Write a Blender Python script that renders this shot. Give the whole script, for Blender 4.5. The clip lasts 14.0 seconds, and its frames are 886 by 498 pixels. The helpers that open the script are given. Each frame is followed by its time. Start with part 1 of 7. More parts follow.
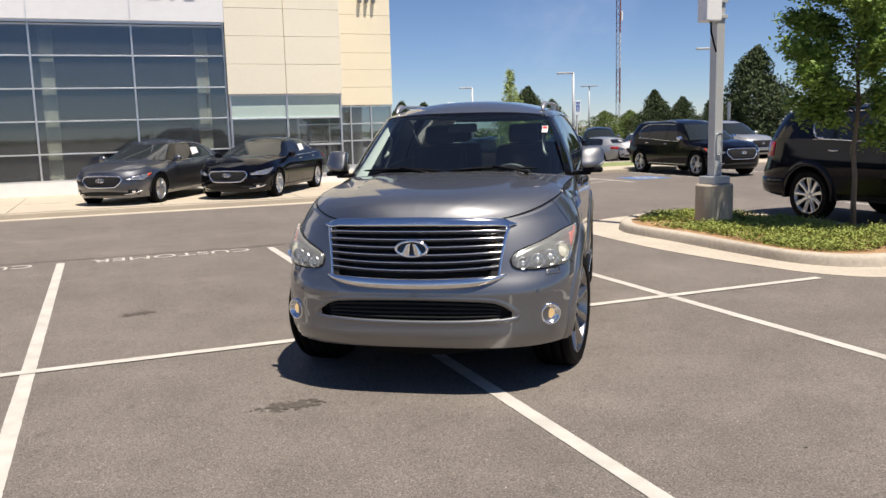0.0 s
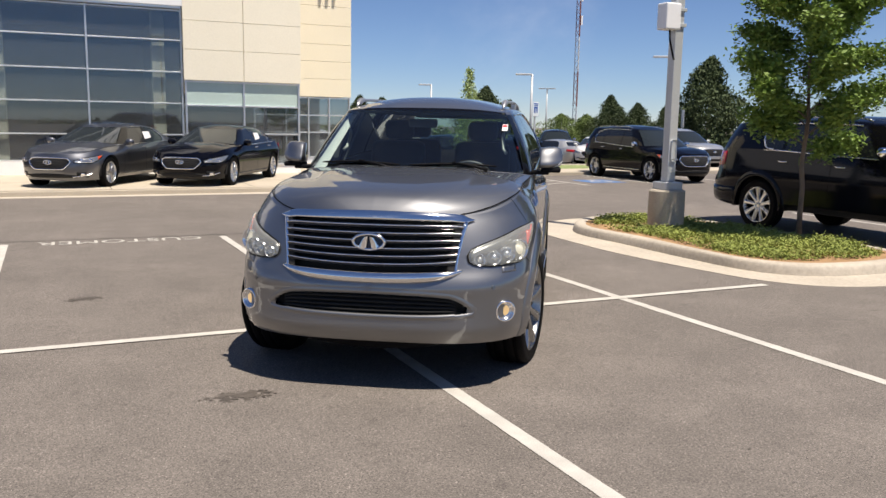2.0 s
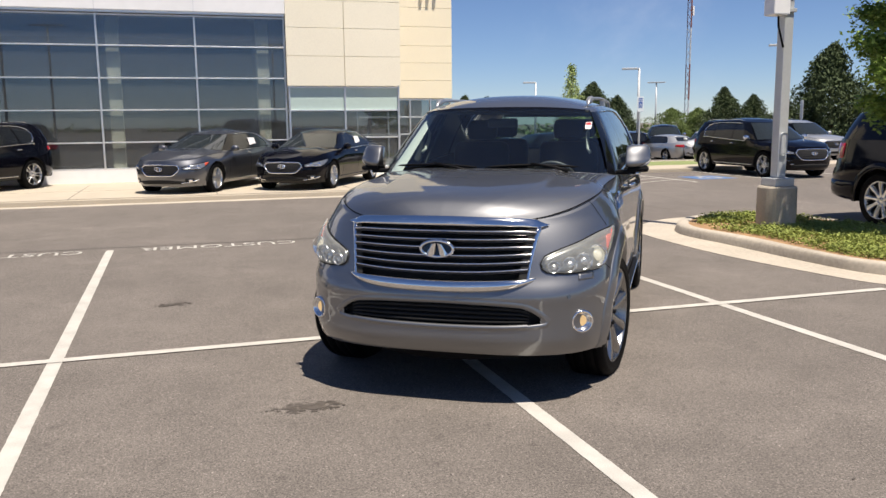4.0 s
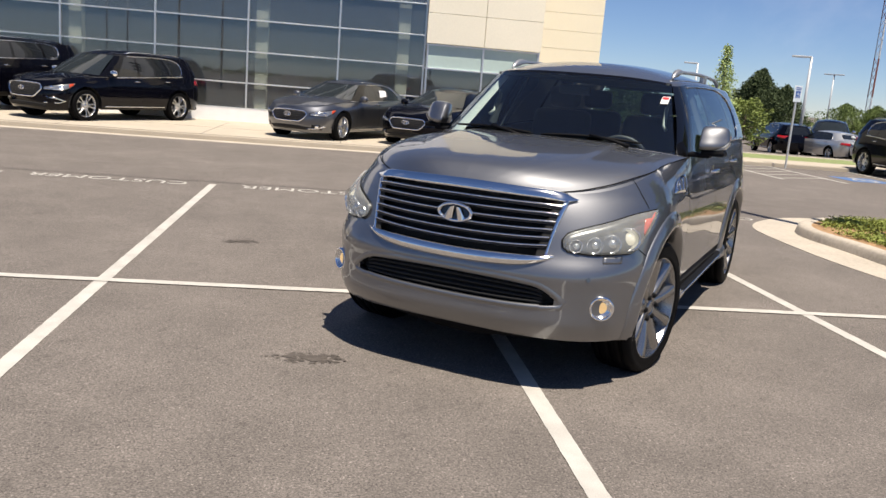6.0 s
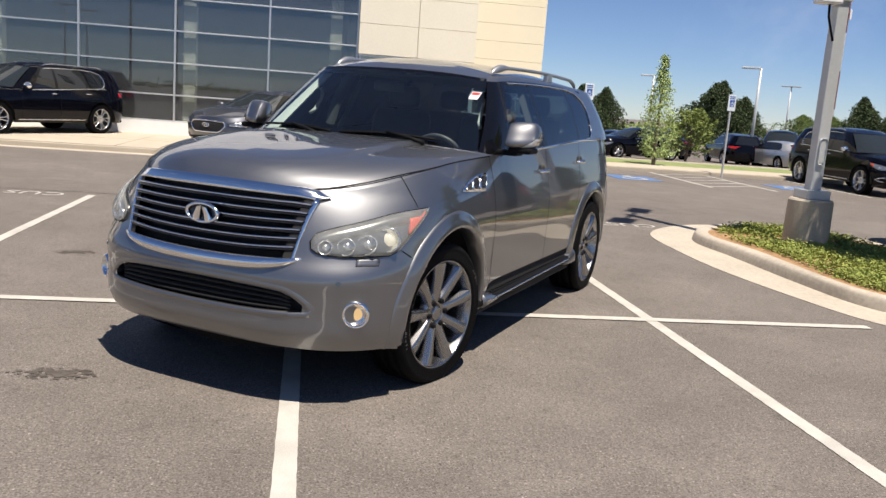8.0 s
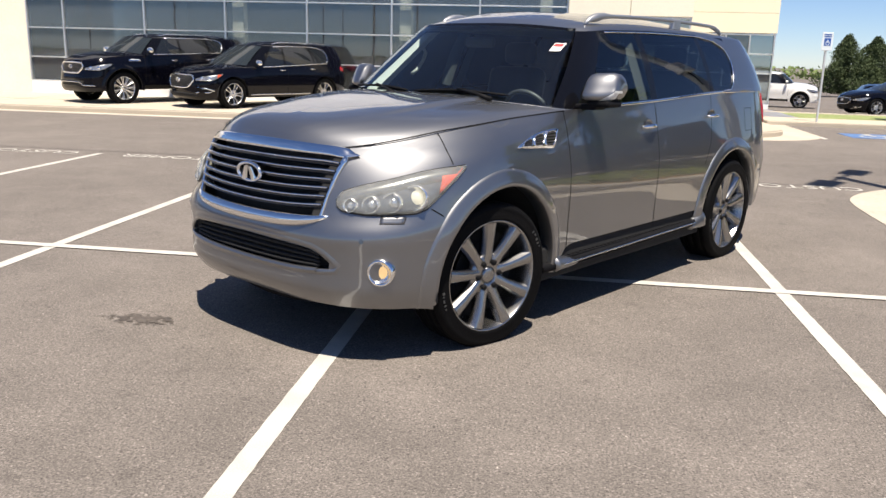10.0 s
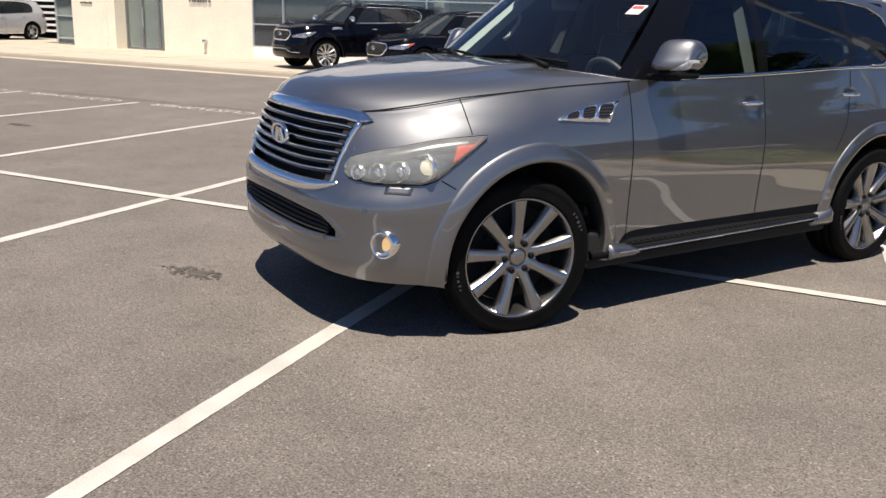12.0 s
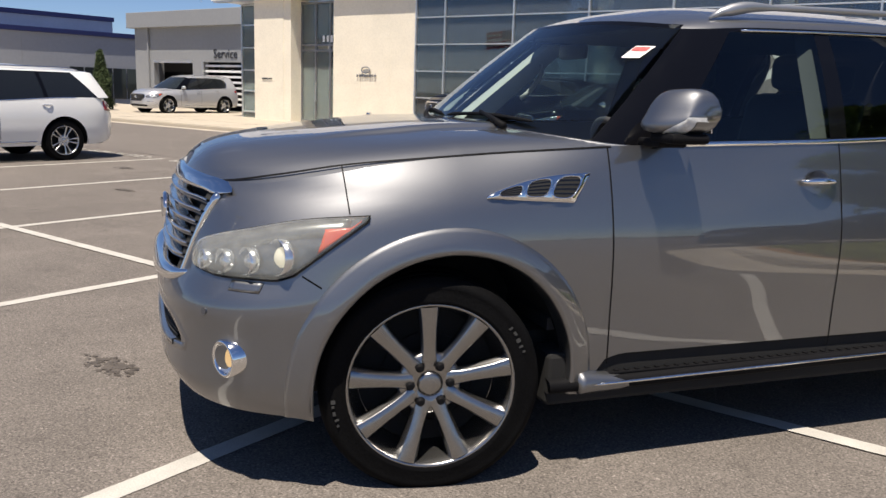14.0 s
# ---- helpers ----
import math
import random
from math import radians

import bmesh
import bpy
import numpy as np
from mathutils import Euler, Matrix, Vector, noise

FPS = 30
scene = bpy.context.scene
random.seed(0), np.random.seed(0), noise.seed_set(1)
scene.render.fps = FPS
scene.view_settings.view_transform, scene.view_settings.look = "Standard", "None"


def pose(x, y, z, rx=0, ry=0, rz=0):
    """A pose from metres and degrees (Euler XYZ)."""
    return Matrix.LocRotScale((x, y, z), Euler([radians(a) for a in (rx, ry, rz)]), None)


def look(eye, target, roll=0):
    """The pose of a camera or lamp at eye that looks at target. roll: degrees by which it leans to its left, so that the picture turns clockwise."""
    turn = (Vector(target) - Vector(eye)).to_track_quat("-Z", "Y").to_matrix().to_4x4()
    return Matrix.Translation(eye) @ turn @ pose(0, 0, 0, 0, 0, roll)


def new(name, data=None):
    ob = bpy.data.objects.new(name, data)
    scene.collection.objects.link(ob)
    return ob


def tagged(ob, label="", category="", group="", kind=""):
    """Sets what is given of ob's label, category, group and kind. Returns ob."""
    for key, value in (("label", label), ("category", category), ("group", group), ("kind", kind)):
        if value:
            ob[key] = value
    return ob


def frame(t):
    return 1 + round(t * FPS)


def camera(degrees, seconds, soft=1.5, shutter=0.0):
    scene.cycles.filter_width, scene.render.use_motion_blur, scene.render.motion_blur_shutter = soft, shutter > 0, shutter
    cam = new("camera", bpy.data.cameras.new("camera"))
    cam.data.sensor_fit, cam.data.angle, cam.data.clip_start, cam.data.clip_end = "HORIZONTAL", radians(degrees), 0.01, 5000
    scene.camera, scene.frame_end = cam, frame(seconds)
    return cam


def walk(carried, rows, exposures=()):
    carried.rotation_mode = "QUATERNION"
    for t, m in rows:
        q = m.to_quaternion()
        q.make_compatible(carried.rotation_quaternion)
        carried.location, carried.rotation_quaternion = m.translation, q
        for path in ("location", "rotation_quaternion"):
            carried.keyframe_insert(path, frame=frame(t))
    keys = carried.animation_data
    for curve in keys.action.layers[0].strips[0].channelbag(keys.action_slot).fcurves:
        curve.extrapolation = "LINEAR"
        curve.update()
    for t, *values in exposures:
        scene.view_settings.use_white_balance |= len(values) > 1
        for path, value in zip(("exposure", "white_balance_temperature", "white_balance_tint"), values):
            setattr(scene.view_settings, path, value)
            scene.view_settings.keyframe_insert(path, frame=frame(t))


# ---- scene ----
cam = camera(56.31, 14.0)
PATH = [
    (0, (0.414, -2.285, 1.688), (1.134, -0.443, 1.393), -1.50),
    (0.5, (0.412, -2.284, 1.683), (1.155, -0.443, 1.440), -0.55),
    (1, (0.399, -2.262, 1.667), (1.196, -0.447, 1.402), -0.14),
    (1.5, (0.397, -2.276, 1.681), (1.216, -0.469, 1.424), 0.60),
    (2, (0.391, -2.272, 1.674), (1.215, -0.475, 1.371), 1.01),
    (2.5, (0.404, -2.246, 1.670), (1.200, -0.439, 1.354), 1.32),
    (3, (0.502, -2.200, 1.674), (1.192, -0.350, 1.359), 1.39),
    (3.5, (0.599, -2.166, 1.679), (1.226, -0.290, 1.379), 0.82),
    (3.7, (0.641, -2.153, 1.684), (1.246, -0.271, 1.383), 0.16),
    (5.8, (1.303, -2.008, 1.653), (1.644, -0.068, 1.303), 2.74),
    (6, (1.460, -2.011, 1.633), (1.703, -0.064, 1.241), 4.63),
    (6.5, (1.753, -2.013, 1.607), (2.014, -0.064, 1.239), 1.42),
    (7, (2.042, -1.900, 1.606), (2.322, 0.048, 1.248), 5.99),
    (7.2, (2.178, -1.877, 1.605), (2.501, 0.065, 1.249), 4.59),
    (9.3, (3.356, -1.794, 1.569), (3.287, 0.171, 1.203), 1.64),
    (9.5, (3.465, -1.785, 1.588), (3.281, 0.165, 1.182), 0.95),
    (10, (3.762, -1.706, 1.577), (3.472, 0.219, 1.119), 1.52),
    (10.5, (4.002, -1.579, 1.540), (3.633, 0.346, 1.144), 2.91),
    (11, (4.182, -1.439, 1.551), (3.773, 0.479, 1.157), 4.80),
    (11.5, (4.401, -1.351, 1.526), (3.778, 0.517, 1.180), 2.00),
    (12, (4.650, -1.156, 1.545), (3.870, 0.607, 1.012), 2.12),
    (12.5, (4.815, -0.843, 1.457), (3.940, 0.897, 1.004), 2.38),
    (13, (4.958, -0.459, 1.491), (4.115, 1.289, 1.008), 3.03),
    (13.5, (5.144, -0.049, 1.483), (4.034, 1.580, 1.144), -0.95),
    (14, (5.145, 0.427, 1.458), (3.953, 1.988, 1.082), 1.89),
]
walk(cam, [(t, look(eye, target, roll)) for t, eye, target, roll in PATH], ((0, 0.52), (3.5, 0.53), (6, 0.55), (9.5, 0.58), (10, 0.84), (10.5, 0.82), (11, 0.68), (11.5, 0.66), (12, 0.58), (13, 0.56), (14, 0.5)))

# ---- world, sun, exposure ----
SUN_WAY = Vector((0.127, -0.319, 1.0)).normalized()
world = bpy.data.worlds.new("sky_world")
scene.world = world
world.use_nodes = True
wn = world.node_tree.nodes
wl = world.node_tree.links
wn.clear()
sky = wn.new("ShaderNodeTexSky")
sky.sky_type = "NISHITA"
sky.sun_disc = False
sky.sun_elevation = math.asin(SUN_WAY.z)
sky.sun_rotation = math.atan2(SUN_WAY.x, SUN_WAY.y)
sky.air_density, sky.dust_density, sky.ozone_density = 1.0, 0.0, 5.0
sky.altitude = 2500
bg = wn.new("ShaderNodeBackground")
bg.inputs["Strength"].default_value = 0.066
wo = wn.new("ShaderNodeOutputWorld")
vivid = wn.new("ShaderNodeHueSaturation")
vivid.inputs["Saturation"].default_value = 1.0
wl.new(sky.outputs[0], vivid.inputs["Color"])
haze = wn.new("ShaderNodeTexNoise")
haze.inputs["Scale"].default_value, haze.inputs["Detail"].default_value, haze.inputs["Roughness"].default_value = 2.6, 7, 0.6
haze.inputs["Distortion"].default_value = 0.4
thin = wn.new("ShaderNodeMapRange")
thin.interpolation_type = "SMOOTHSTEP"
for key, value in (("From Min", 0.52), ("From Max", 0.78), ("To Min", 0.0), ("To Max", 0.28)):
    thin.inputs[key].default_value = value
wl.new(haze.outputs["Fac"], thin.inputs["Value"])
clouds = wn.new("ShaderNodeMixRGB")
clouds.inputs["Color2"].default_value = (9.0, 9.2, 9.6, 1)
wl.new(thin.outputs[0], clouds.inputs["Fac"])
wl.new(vivid.outputs[0], clouds.inputs["Color1"])
cool = wn.new("ShaderNodeMix")
cool.data_type, cool.blend_type = "RGBA", "MULTIPLY"
cool.inputs["Factor"].default_value = 1.0
cool.inputs["B"].default_value = (0.91, 0.96, 1.09, 1)
for socket in cool.inputs:
    if socket.type == "RGBA" and socket.name == "B":
        socket.default_value = (0.91, 0.96, 1.09, 1)
    if socket.type == "RGBA" and socket.name == "A":
        wl.new(clouds.outputs[0], socket)
wl.new(next(o for o in cool.outputs if o.type == "RGBA"), bg.inputs[0])
wl.new(bg.outputs[0], wo.inputs[0])

sun_data = bpy.data.lights.new("sun", "SUN")
sun_data.energy, sun_data.angle, sun_data.color = 4.9, radians(0.55), (1.0, 0.935, 0.83)
sun = new("sun", sun_data)
sun.matrix_world = look(SUN_WAY * 60, (0, 0, 0))
scene.view_settings.use_white_balance = True
scene.view_settings.white_balance_temperature = 6780
scene.view_settings.white_balance_tint = 12

# ---- materials ----
def mat(name, colour, rough=0.6, metal=0.0, spec=0.5, coat=0.0, noise_scale=0.0, noise_mix=0.2, bump=0.0, bump_scale=40.0, fine=0.0, coat_rough=0.03, coat_ior=1.5, emit=None, alpha=1.0):
    """A principled material, with colour that varies at two scales and fine relief."""
    m = bpy.data.materials.new(name)
    m.use_nodes = True
    n, l = m.node_tree.nodes, m.node_tree.links
    p = n["Principled BSDF"]
    p.inputs["Base Color"].default_value = (*colour, 1)
    p.inputs["Roughness"].default_value = rough
    p.inputs["Metallic"].default_value = metal
    p.inputs["Specular IOR Level"].default_value = spec
    p.inputs["Coat Weight"].default_value = coat
    p.inputs["Coat Roughness"].default_value = coat_rough
    p.inputs["Coat IOR"].default_value = coat_ior
    if emit:
        p.inputs["Emission Color"].default_value = (*emit[0], 1)
        p.inputs["Emission Strength"].default_value = emit[1]
    if noise_scale or bump:
        tc = n.new("ShaderNodeTexCoord")
    if noise_scale:
        big = n.new("ShaderNodeTexNoise")
        big.inputs["Scale"].default_value, big.inputs["Detail"].default_value = noise_scale, 6
        small = n.new("ShaderNodeTexNoise")
        small.inputs["Scale"].default_value, small.inputs["Detail"].default_value = noise_scale * (fine or 12), 3
        l.new(tc.outputs["Object"], big.inputs["Vector"])
        l.new(tc.outputs["Object"], small.inputs["Vector"])
        add = n.new("ShaderNodeMath")
        add.operation = "ADD"
        l.new(big.outputs["Fac"], add.inputs[0])
        l.new(small.outputs["Fac"], add.inputs[1])
        ramp = n.new("ShaderNodeMapRange")
        ramp.inputs["From Min"].default_value, ramp.inputs["From Max"].default_value = 0.6, 1.4
        ramp.inputs["To Min"].default_value, ramp.inputs["To Max"].default_value = 1 - noise_mix, 1 + noise_mix
        l.new(add.outputs[0], ramp.inputs["Value"])
        hsv = n.new("ShaderNodeHueSaturation")
        hsv.inputs["Color"].default_value = (*colour, 1)
        l.new(ramp.outputs[0], hsv.inputs["Value"])
        l.new(hsv.outputs[0], p.inputs["Base Color"])
    if bump:
        bt = n.new("ShaderNodeTexNoise")
        bt.inputs["Scale"].default_value, bt.inputs["Detail"].default_value = bump_scale, 4
        l.new(tc.outputs["Object"], bt.inputs["Vector"])
        b = n.new("ShaderNodeBump")
        b.inputs["Strength"].default_value, b.inputs["Distance"].default_value = bump, 0.01
        l.new(bt.outputs["Fac"], b.inputs["Height"])
        l.new(b.outputs[0], p.inputs["Normal"])
    return m


def glass(name, tint, clear=0.7, ior=1.5, haze=0.0, shine=(0.95, 0.97, 1.0)):
    """A pane: it lets light of its tint through and reflects by Fresnel."""
    m = bpy.data.materials.new(name)
    m.use_nodes = True
    n, l = m.node_tree.nodes, m.node_tree.links
    n.clear()
    out = n.new("ShaderNodeOutputMaterial")
    tr = n.new("ShaderNodeBsdfTransparent")
    tr.inputs["Color"].default_value = (*[c * clear for c in tint], 1)
    gl = n.new("ShaderNodeBsdfGlossy")
    gl.inputs["Roughness"].default_value = 0.015
    gl.inputs["Color"].default_value = (*shine, 1)
    fr = n.new("ShaderNodeFresnel")
    fr.inputs["IOR"].default_value = ior
    mx = n.new("ShaderNodeMixShader")
    l.new(fr.outputs[0], mx.inputs[0])
    l.new(tr.outputs[0], mx.inputs[1])
    l.new(gl.outputs[0], mx.inputs[2])
    last = mx
    if haze:
        df = n.new("ShaderNodeBsdfDiffuse")
        df.inputs["Color"].default_value = (0.7, 0.71, 0.68, 1)
        tx = n.new("ShaderNodeTexNoise")
        tx.inputs["Scale"].default_value = 9
        hz = n.new("ShaderNodeMapRange")
        hz.inputs["From Min"].default_value, hz.inputs["From Max"].default_value = 0.3, 0.7
        hz.inputs["To Min"].default_value, hz.inputs["To Max"].default_value = haze * 0.8, haze * 1.2
        l.new(tx.outputs["Fac"], hz.inputs["Value"])
        last = n.new("ShaderNodeMixShader")
        l.new(hz.outputs[0], last.inputs[0])
        l.new(mx.outputs[0], last.inputs[1])
        l.new(df.outputs[0], last.inputs[2])
    l.new(last.outputs[0], out.inputs[0])
    return m


def asphalt_material():
    m = mat("asphalt", (0.152, 0.134, 0.119), 0.85, spec=0.35)
    n, l = m.node_tree.nodes, m.node_tree.links
    p = n["Principled BSDF"]
    tc = n.new("ShaderNodeTexCoord")

    def tex(scale, detail, rough=0.5):
        t = n.new("ShaderNodeTexNoise")
        t.inputs["Scale"].default_value, t.inputs["Detail"].default_value, t.inputs["Roughness"].default_value = scale, detail, rough
        l.new(tc.outputs["Object"], t.inputs["Vector"])
        return t

    def ramp(src, a, b, lo, hi):
        r = n.new("ShaderNodeMapRange")
        for k, v in zip(("From Min", "From Max", "To Min", "To Max"), (a, b, lo, hi)):
            r.inputs[k].default_value = v
        l.new(src, r.inputs["Value"])
        return r.outputs[0]

    def times(a, b):
        k = n.new("ShaderNodeMath")
        k.operation = "MULTIPLY"
        l.new(a, k.inputs[0])
        l.new(b, k.inputs[1])
        return k.outputs[0]

    patches = ramp(tex(0.3, 6, 0.62).outputs["Fac"], 0.3, 0.7, 0.85, 1.12)
    wear = ramp(tex(2.3, 6, 0.65).outputs["Fac"], 0.3, 0.7, 0.89, 1.1)
    worn = ramp(tex(0.75, 5, 0.7).outputs["Fac"], 0.5, 0.68, 0.98, 1.15)
    blots = ramp(tex(7.0, 3, 0.6).outputs["Fac"], 0.28, 0.4, 0.78, 1.0)
    grain = ramp(tex(95, 2, 0.7).outputs["Fac"], 0.3, 0.7, 0.5, 1.5)
    clots = ramp(tex(34, 3, 0.7).outputs["Fac"], 0.3, 0.7, 0.84, 1.16)
    stones = n.new("ShaderNodeTexVoronoi")
    stones.inputs["Scale"].default_value = 130
    l.new(tc.outputs["Object"], stones.inputs["Vector"])
    sep = n.new("ShaderNodeSeparateColor")
    l.new(stones.outputs["Color"], sep.inputs[0])
    pale = ramp(sep.outputs[0], 0.86, 1.0, 1.0, 1.6)
    dark = ramp(sep.outputs[1], 0.0, 0.12, 0.5, 1.0)
    chips = n.new("ShaderNodeTexVoronoi")
    chips.inputs["Scale"].default_value = 9
    l.new(tc.outputs["Object"], chips.inputs["Vector"])
    chip = ramp(chips.outputs["Distance"], 0.045, 0.06, 1.9, 1.0)
    value = times(times(times(patches, wear), times(grain, times(clots, pale))), times(dark, times(worn, times(blots, chip))))
    hsv = n.new("ShaderNodeHueSaturation")
    hsv.inputs["Color"].default_value = p.inputs["Base Color"].default_value
    l.new(value, hsv.inputs["Value"])
    l.new(hsv.outputs[0], p.inputs["Base Color"])
    b = n.new("ShaderNodeBump")
    b.inputs["Strength"].default_value, b.inputs["Distance"].default_value = 0.5, 0.006
    l.new(tex(110, 3).outputs["Fac"], b.inputs["Height"])
    l.new(b.outputs[0], p.inputs["Normal"])
    return m


ASPHALT = asphalt_material()
ROAD_PAINT = mat("road_paint", (0.47, 0.45, 0.41), 0.75, noise_scale=5, noise_mix=0.26, bump=0.3, bump_scale=120, fine=30)
BLUE_PAINT = mat("blue_road_paint", (0.07, 0.15, 0.32), 0.7, noise_scale=3, noise_mix=0.25)
TAR = mat("tar", (0.035, 0.033, 0.03), 0.6, noise_scale=4, noise_mix=0.3)
OIL = mat("oil_stain", (0.085, 0.072, 0.061), 0.7, noise_scale=14, noise_mix=0.4)
CONCRETE = mat("concrete", (0.44, 0.385, 0.305), 0.85, noise_scale=1.3, noise_mix=0.12, bump=0.25, bump_scale=70, fine=22)
KERB = mat("kerb_concrete", (0.44, 0.39, 0.32), 0.85, noise_scale=1.1, noise_mix=0.22, bump=0.3, bump_scale=60, fine=18)
STUCCO = mat("cream_stucco", (0.86, 0.78, 0.61), 0.9, noise_scale=0.5, noise_mix=0.05, bump=0.08, bump_scale=120, fine=60)
STUCCO_LIGHT = mat("pale_stucco", (0.88, 0.82, 0.66), 0.9, noise_scale=0.5, noise_mix=0.05, bump=0.08, bump_scale=120, fine=60)
WHITE_PANEL = mat("white_panel", (0.87, 0.87, 0.87), 0.45, noise_scale=0.4, noise_mix=0.04)
STONE = mat("cream_stone", (0.85, 0.78, 0.64), 0.8, noise_scale=1.4, noise_mix=0.08, bump=0.04, bump_scale=30)
GREY_PANEL = mat("grey_panel", (0.27, 0.28, 0.29), 0.6, noise_scale=0.5, noise_mix=0.06)
PALE_GREY = mat("pale_grey_wall", (0.52, 0.54, 0.58), 0.8, noise_scale=0.4, noise_mix=0.06)
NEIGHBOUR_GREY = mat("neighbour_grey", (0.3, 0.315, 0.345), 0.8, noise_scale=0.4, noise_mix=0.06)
BLUE_TRIM = mat("blue_trim", (0.012, 0.018, 0.09), 0.5)
ALU = mat("aluminium", (0.74, 0.75, 0.75), 0.38, metal=0.85, noise_scale=2, noise_mix=0.06)
GALV = mat("painted_steel", (0.55, 0.57, 0.58), 0.5, metal=0.3, noise_scale=2, noise_mix=0.07)
GREEN_GLASS = glass("green_glass", (0.62, 0.78, 0.72), 0.85, 1.55, haze=0.14)
SHOW_GLASS = glass("showroom_glass", (0.7, 0.76, 0.78), 0.72, 2.0, haze=0.034, shine=(0.86, 0.92, 1.0))
FROST = mat("frosted_spandrel", (0.5, 0.62, 0.57), 0.2, spec=0.6, noise_scale=0.8, noise_mix=0.05)
ROOM = mat("room_wall", (0.34, 0.34, 0.34), 0.8, noise_scale=0.6, noise_mix=0.2)
ROOM_FLOOR = mat("room_floor", (0.25, 0.24, 0.23), 0.35, noise_scale=0.7, noise_mix=0.15)
BARK = mat("bark", (0.16, 0.12, 0.09), 0.9, noise_scale=6, noise_mix=0.3, bump=0.6, bump_scale=50)
LEAF = mat("leaf", (0.165, 0.25, 0.045), 0.55, spec=0.3, noise_scale=3, noise_mix=0.3)
LEAF_DARK = mat("cedar_leaf", (0.06, 0.084, 0.036), 0.7, spec=0.2, noise_scale=1.5, noise_mix=0.35)
LEAF_MID = mat("bush_leaf", (0.14, 0.19, 0.06), 0.65, spec=0.2, noise_scale=1.5, noise_mix=0.35)
LEAF_YELLOW = mat("yellow_leaf", (0.2, 0.25, 0.07), 0.6, spec=0.2, noise_scale=2, noise_mix=0.3)
LEAF_PALE = mat("pale_leaf", (0.33, 0.41, 0.16), 0.6, spec=0.2, noise_scale=2, noise_mix=0.3)
GRASS = mat("groundcover", (0.25, 0.29, 0.075), 0.8, spec=0.2, noise_scale=5, noise_mix=0.4)
MULCH = mat("mulch", (0.33, 0.2, 0.1), 0.95, noise_scale=6, noise_mix=0.35, bump=0.8, bump_scale=60)
LAWN = mat("lawn", (0.2, 0.24, 0.09), 0.9, noise_scale=2, noise_mix=0.3, bump=0.5, bump_scale=80)
RED_STEEL = mat("red_steel", (0.2, 0.07, 0.05), 0.6)

PAINT_GREY = mat("grey_metallic_paint", (0.176, 0.18, 0.188), 0.495, metal=1.0, coat=1.0, coat_rough=0.03, coat_ior=2.0, noise_scale=260, noise_mix=0.05, fine=3)
PAINT_BLACK = mat("black_paint", (0.0022, 0.0024, 0.005), 0.09, spec=0.28)
PAINT_CHARCOAL = mat("charcoal_paint", (0.105, 0.11, 0.125), 0.36, metal=0.85, coat=1.0, coat_ior=1.7)
PAINT_WHITE = mat("white_paint", (0.75, 0.75, 0.73), 0.3, coat=1.0)
PAINT_SILVER = mat("silver_paint", (0.55, 0.55, 0.54), 0.3, metal=0.6, coat=1.0)
CHROME = mat("chrome", (0.85, 0.85, 0.85), 0.09, metal=1.0)
SATIN = mat("satin_chrome", (0.72, 0.72, 0.72), 0.16, metal=1.0)
PAINT_PEARL = mat("pearl_paint", (0.5, 0.51, 0.53), 0.3, metal=0.35, coat=1.0)
DARK_ALLOY = mat("dark_alloy", (0.04, 0.04, 0.042), 0.3, metal=0.8)
ALLOY = mat("bright_alloy", (0.58, 0.58, 0.575), 0.25, metal=0.95)
WHEEL = mat("wheel_alloy", (0.33, 0.328, 0.325), 0.27, metal=0.98, noise_scale=8, noise_mix=0.06)
RUBBER = mat("tyre_rubber", (0.005, 0.005, 0.0053), 0.6, spec=0.06, noise_scale=9, noise_mix=0.3, bump=0.2, bump_scale=90)
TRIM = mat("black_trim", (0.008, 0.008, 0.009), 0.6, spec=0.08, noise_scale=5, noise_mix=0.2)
GLOSS_BLACK = mat("gloss_black", (0.006, 0.006, 0.007), 0.12, spec=0.5, coat=0.5)
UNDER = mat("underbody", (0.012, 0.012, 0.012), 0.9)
CAR_GLASS = glass("car_glass", (0.76, 0.92, 0.9), 1.0, 1.7, haze=0.004, shine=(0.86, 0.95, 1.0))
DOOR_GLASS = glass("door_glass", (0.6, 0.74, 0.74), 0.62, 1.55)
TINT_GLASS = glass("tinted_glass", (0.34, 0.4, 0.42), 0.42, 1.55)
PILLAR_BLACK = mat("pillar_black", (0.004, 0.004, 0.005), 0.08, spec=0.3)
SCREEN_GLASS = mat("windshield_glass", (0.02, 0.025, 0.027), 0.05, spec=0.45, coat=0.2)
RAIL = mat("rail_silver", (0.5, 0.5, 0.5), 0.42, metal=0.9)
FLAG_RED = mat("flag_red", (0.4, 0.03, 0.04), 0.8)
FLAG_BLUE = mat("flag_blue", (0.02, 0.03, 0.14), 0.8)
DARK_GLASS = mat("dark_car_glass", (0.012, 0.014, 0.016), 0.03, spec=0.6)
LENS = glass("lamp_lens", (0.97, 1, 0.99), 0.92, 1.5, haze=0.18)
LENS_WHITE = mat("signal_lens", (0.62, 0.63, 0.62), 0.18, coat=1.0, noise_scale=60, noise_mix=0.3)
LAMP_CHROME = mat("lamp_reflector", (0.74, 0.75, 0.76), 0.2, metal=0.9)
LAMP_DARK = mat("lamp_housing", (0.19, 0.195, 0.19), 0.3, metal=0.85, noise_scale=9, noise_mix=0.25)
PARKED_LAMP = mat("parked_lamp_lens", (0.3, 0.31, 0.32), 0.2, metal=0.6, coat=1.0, noise_scale=14, noise_mix=0.35)
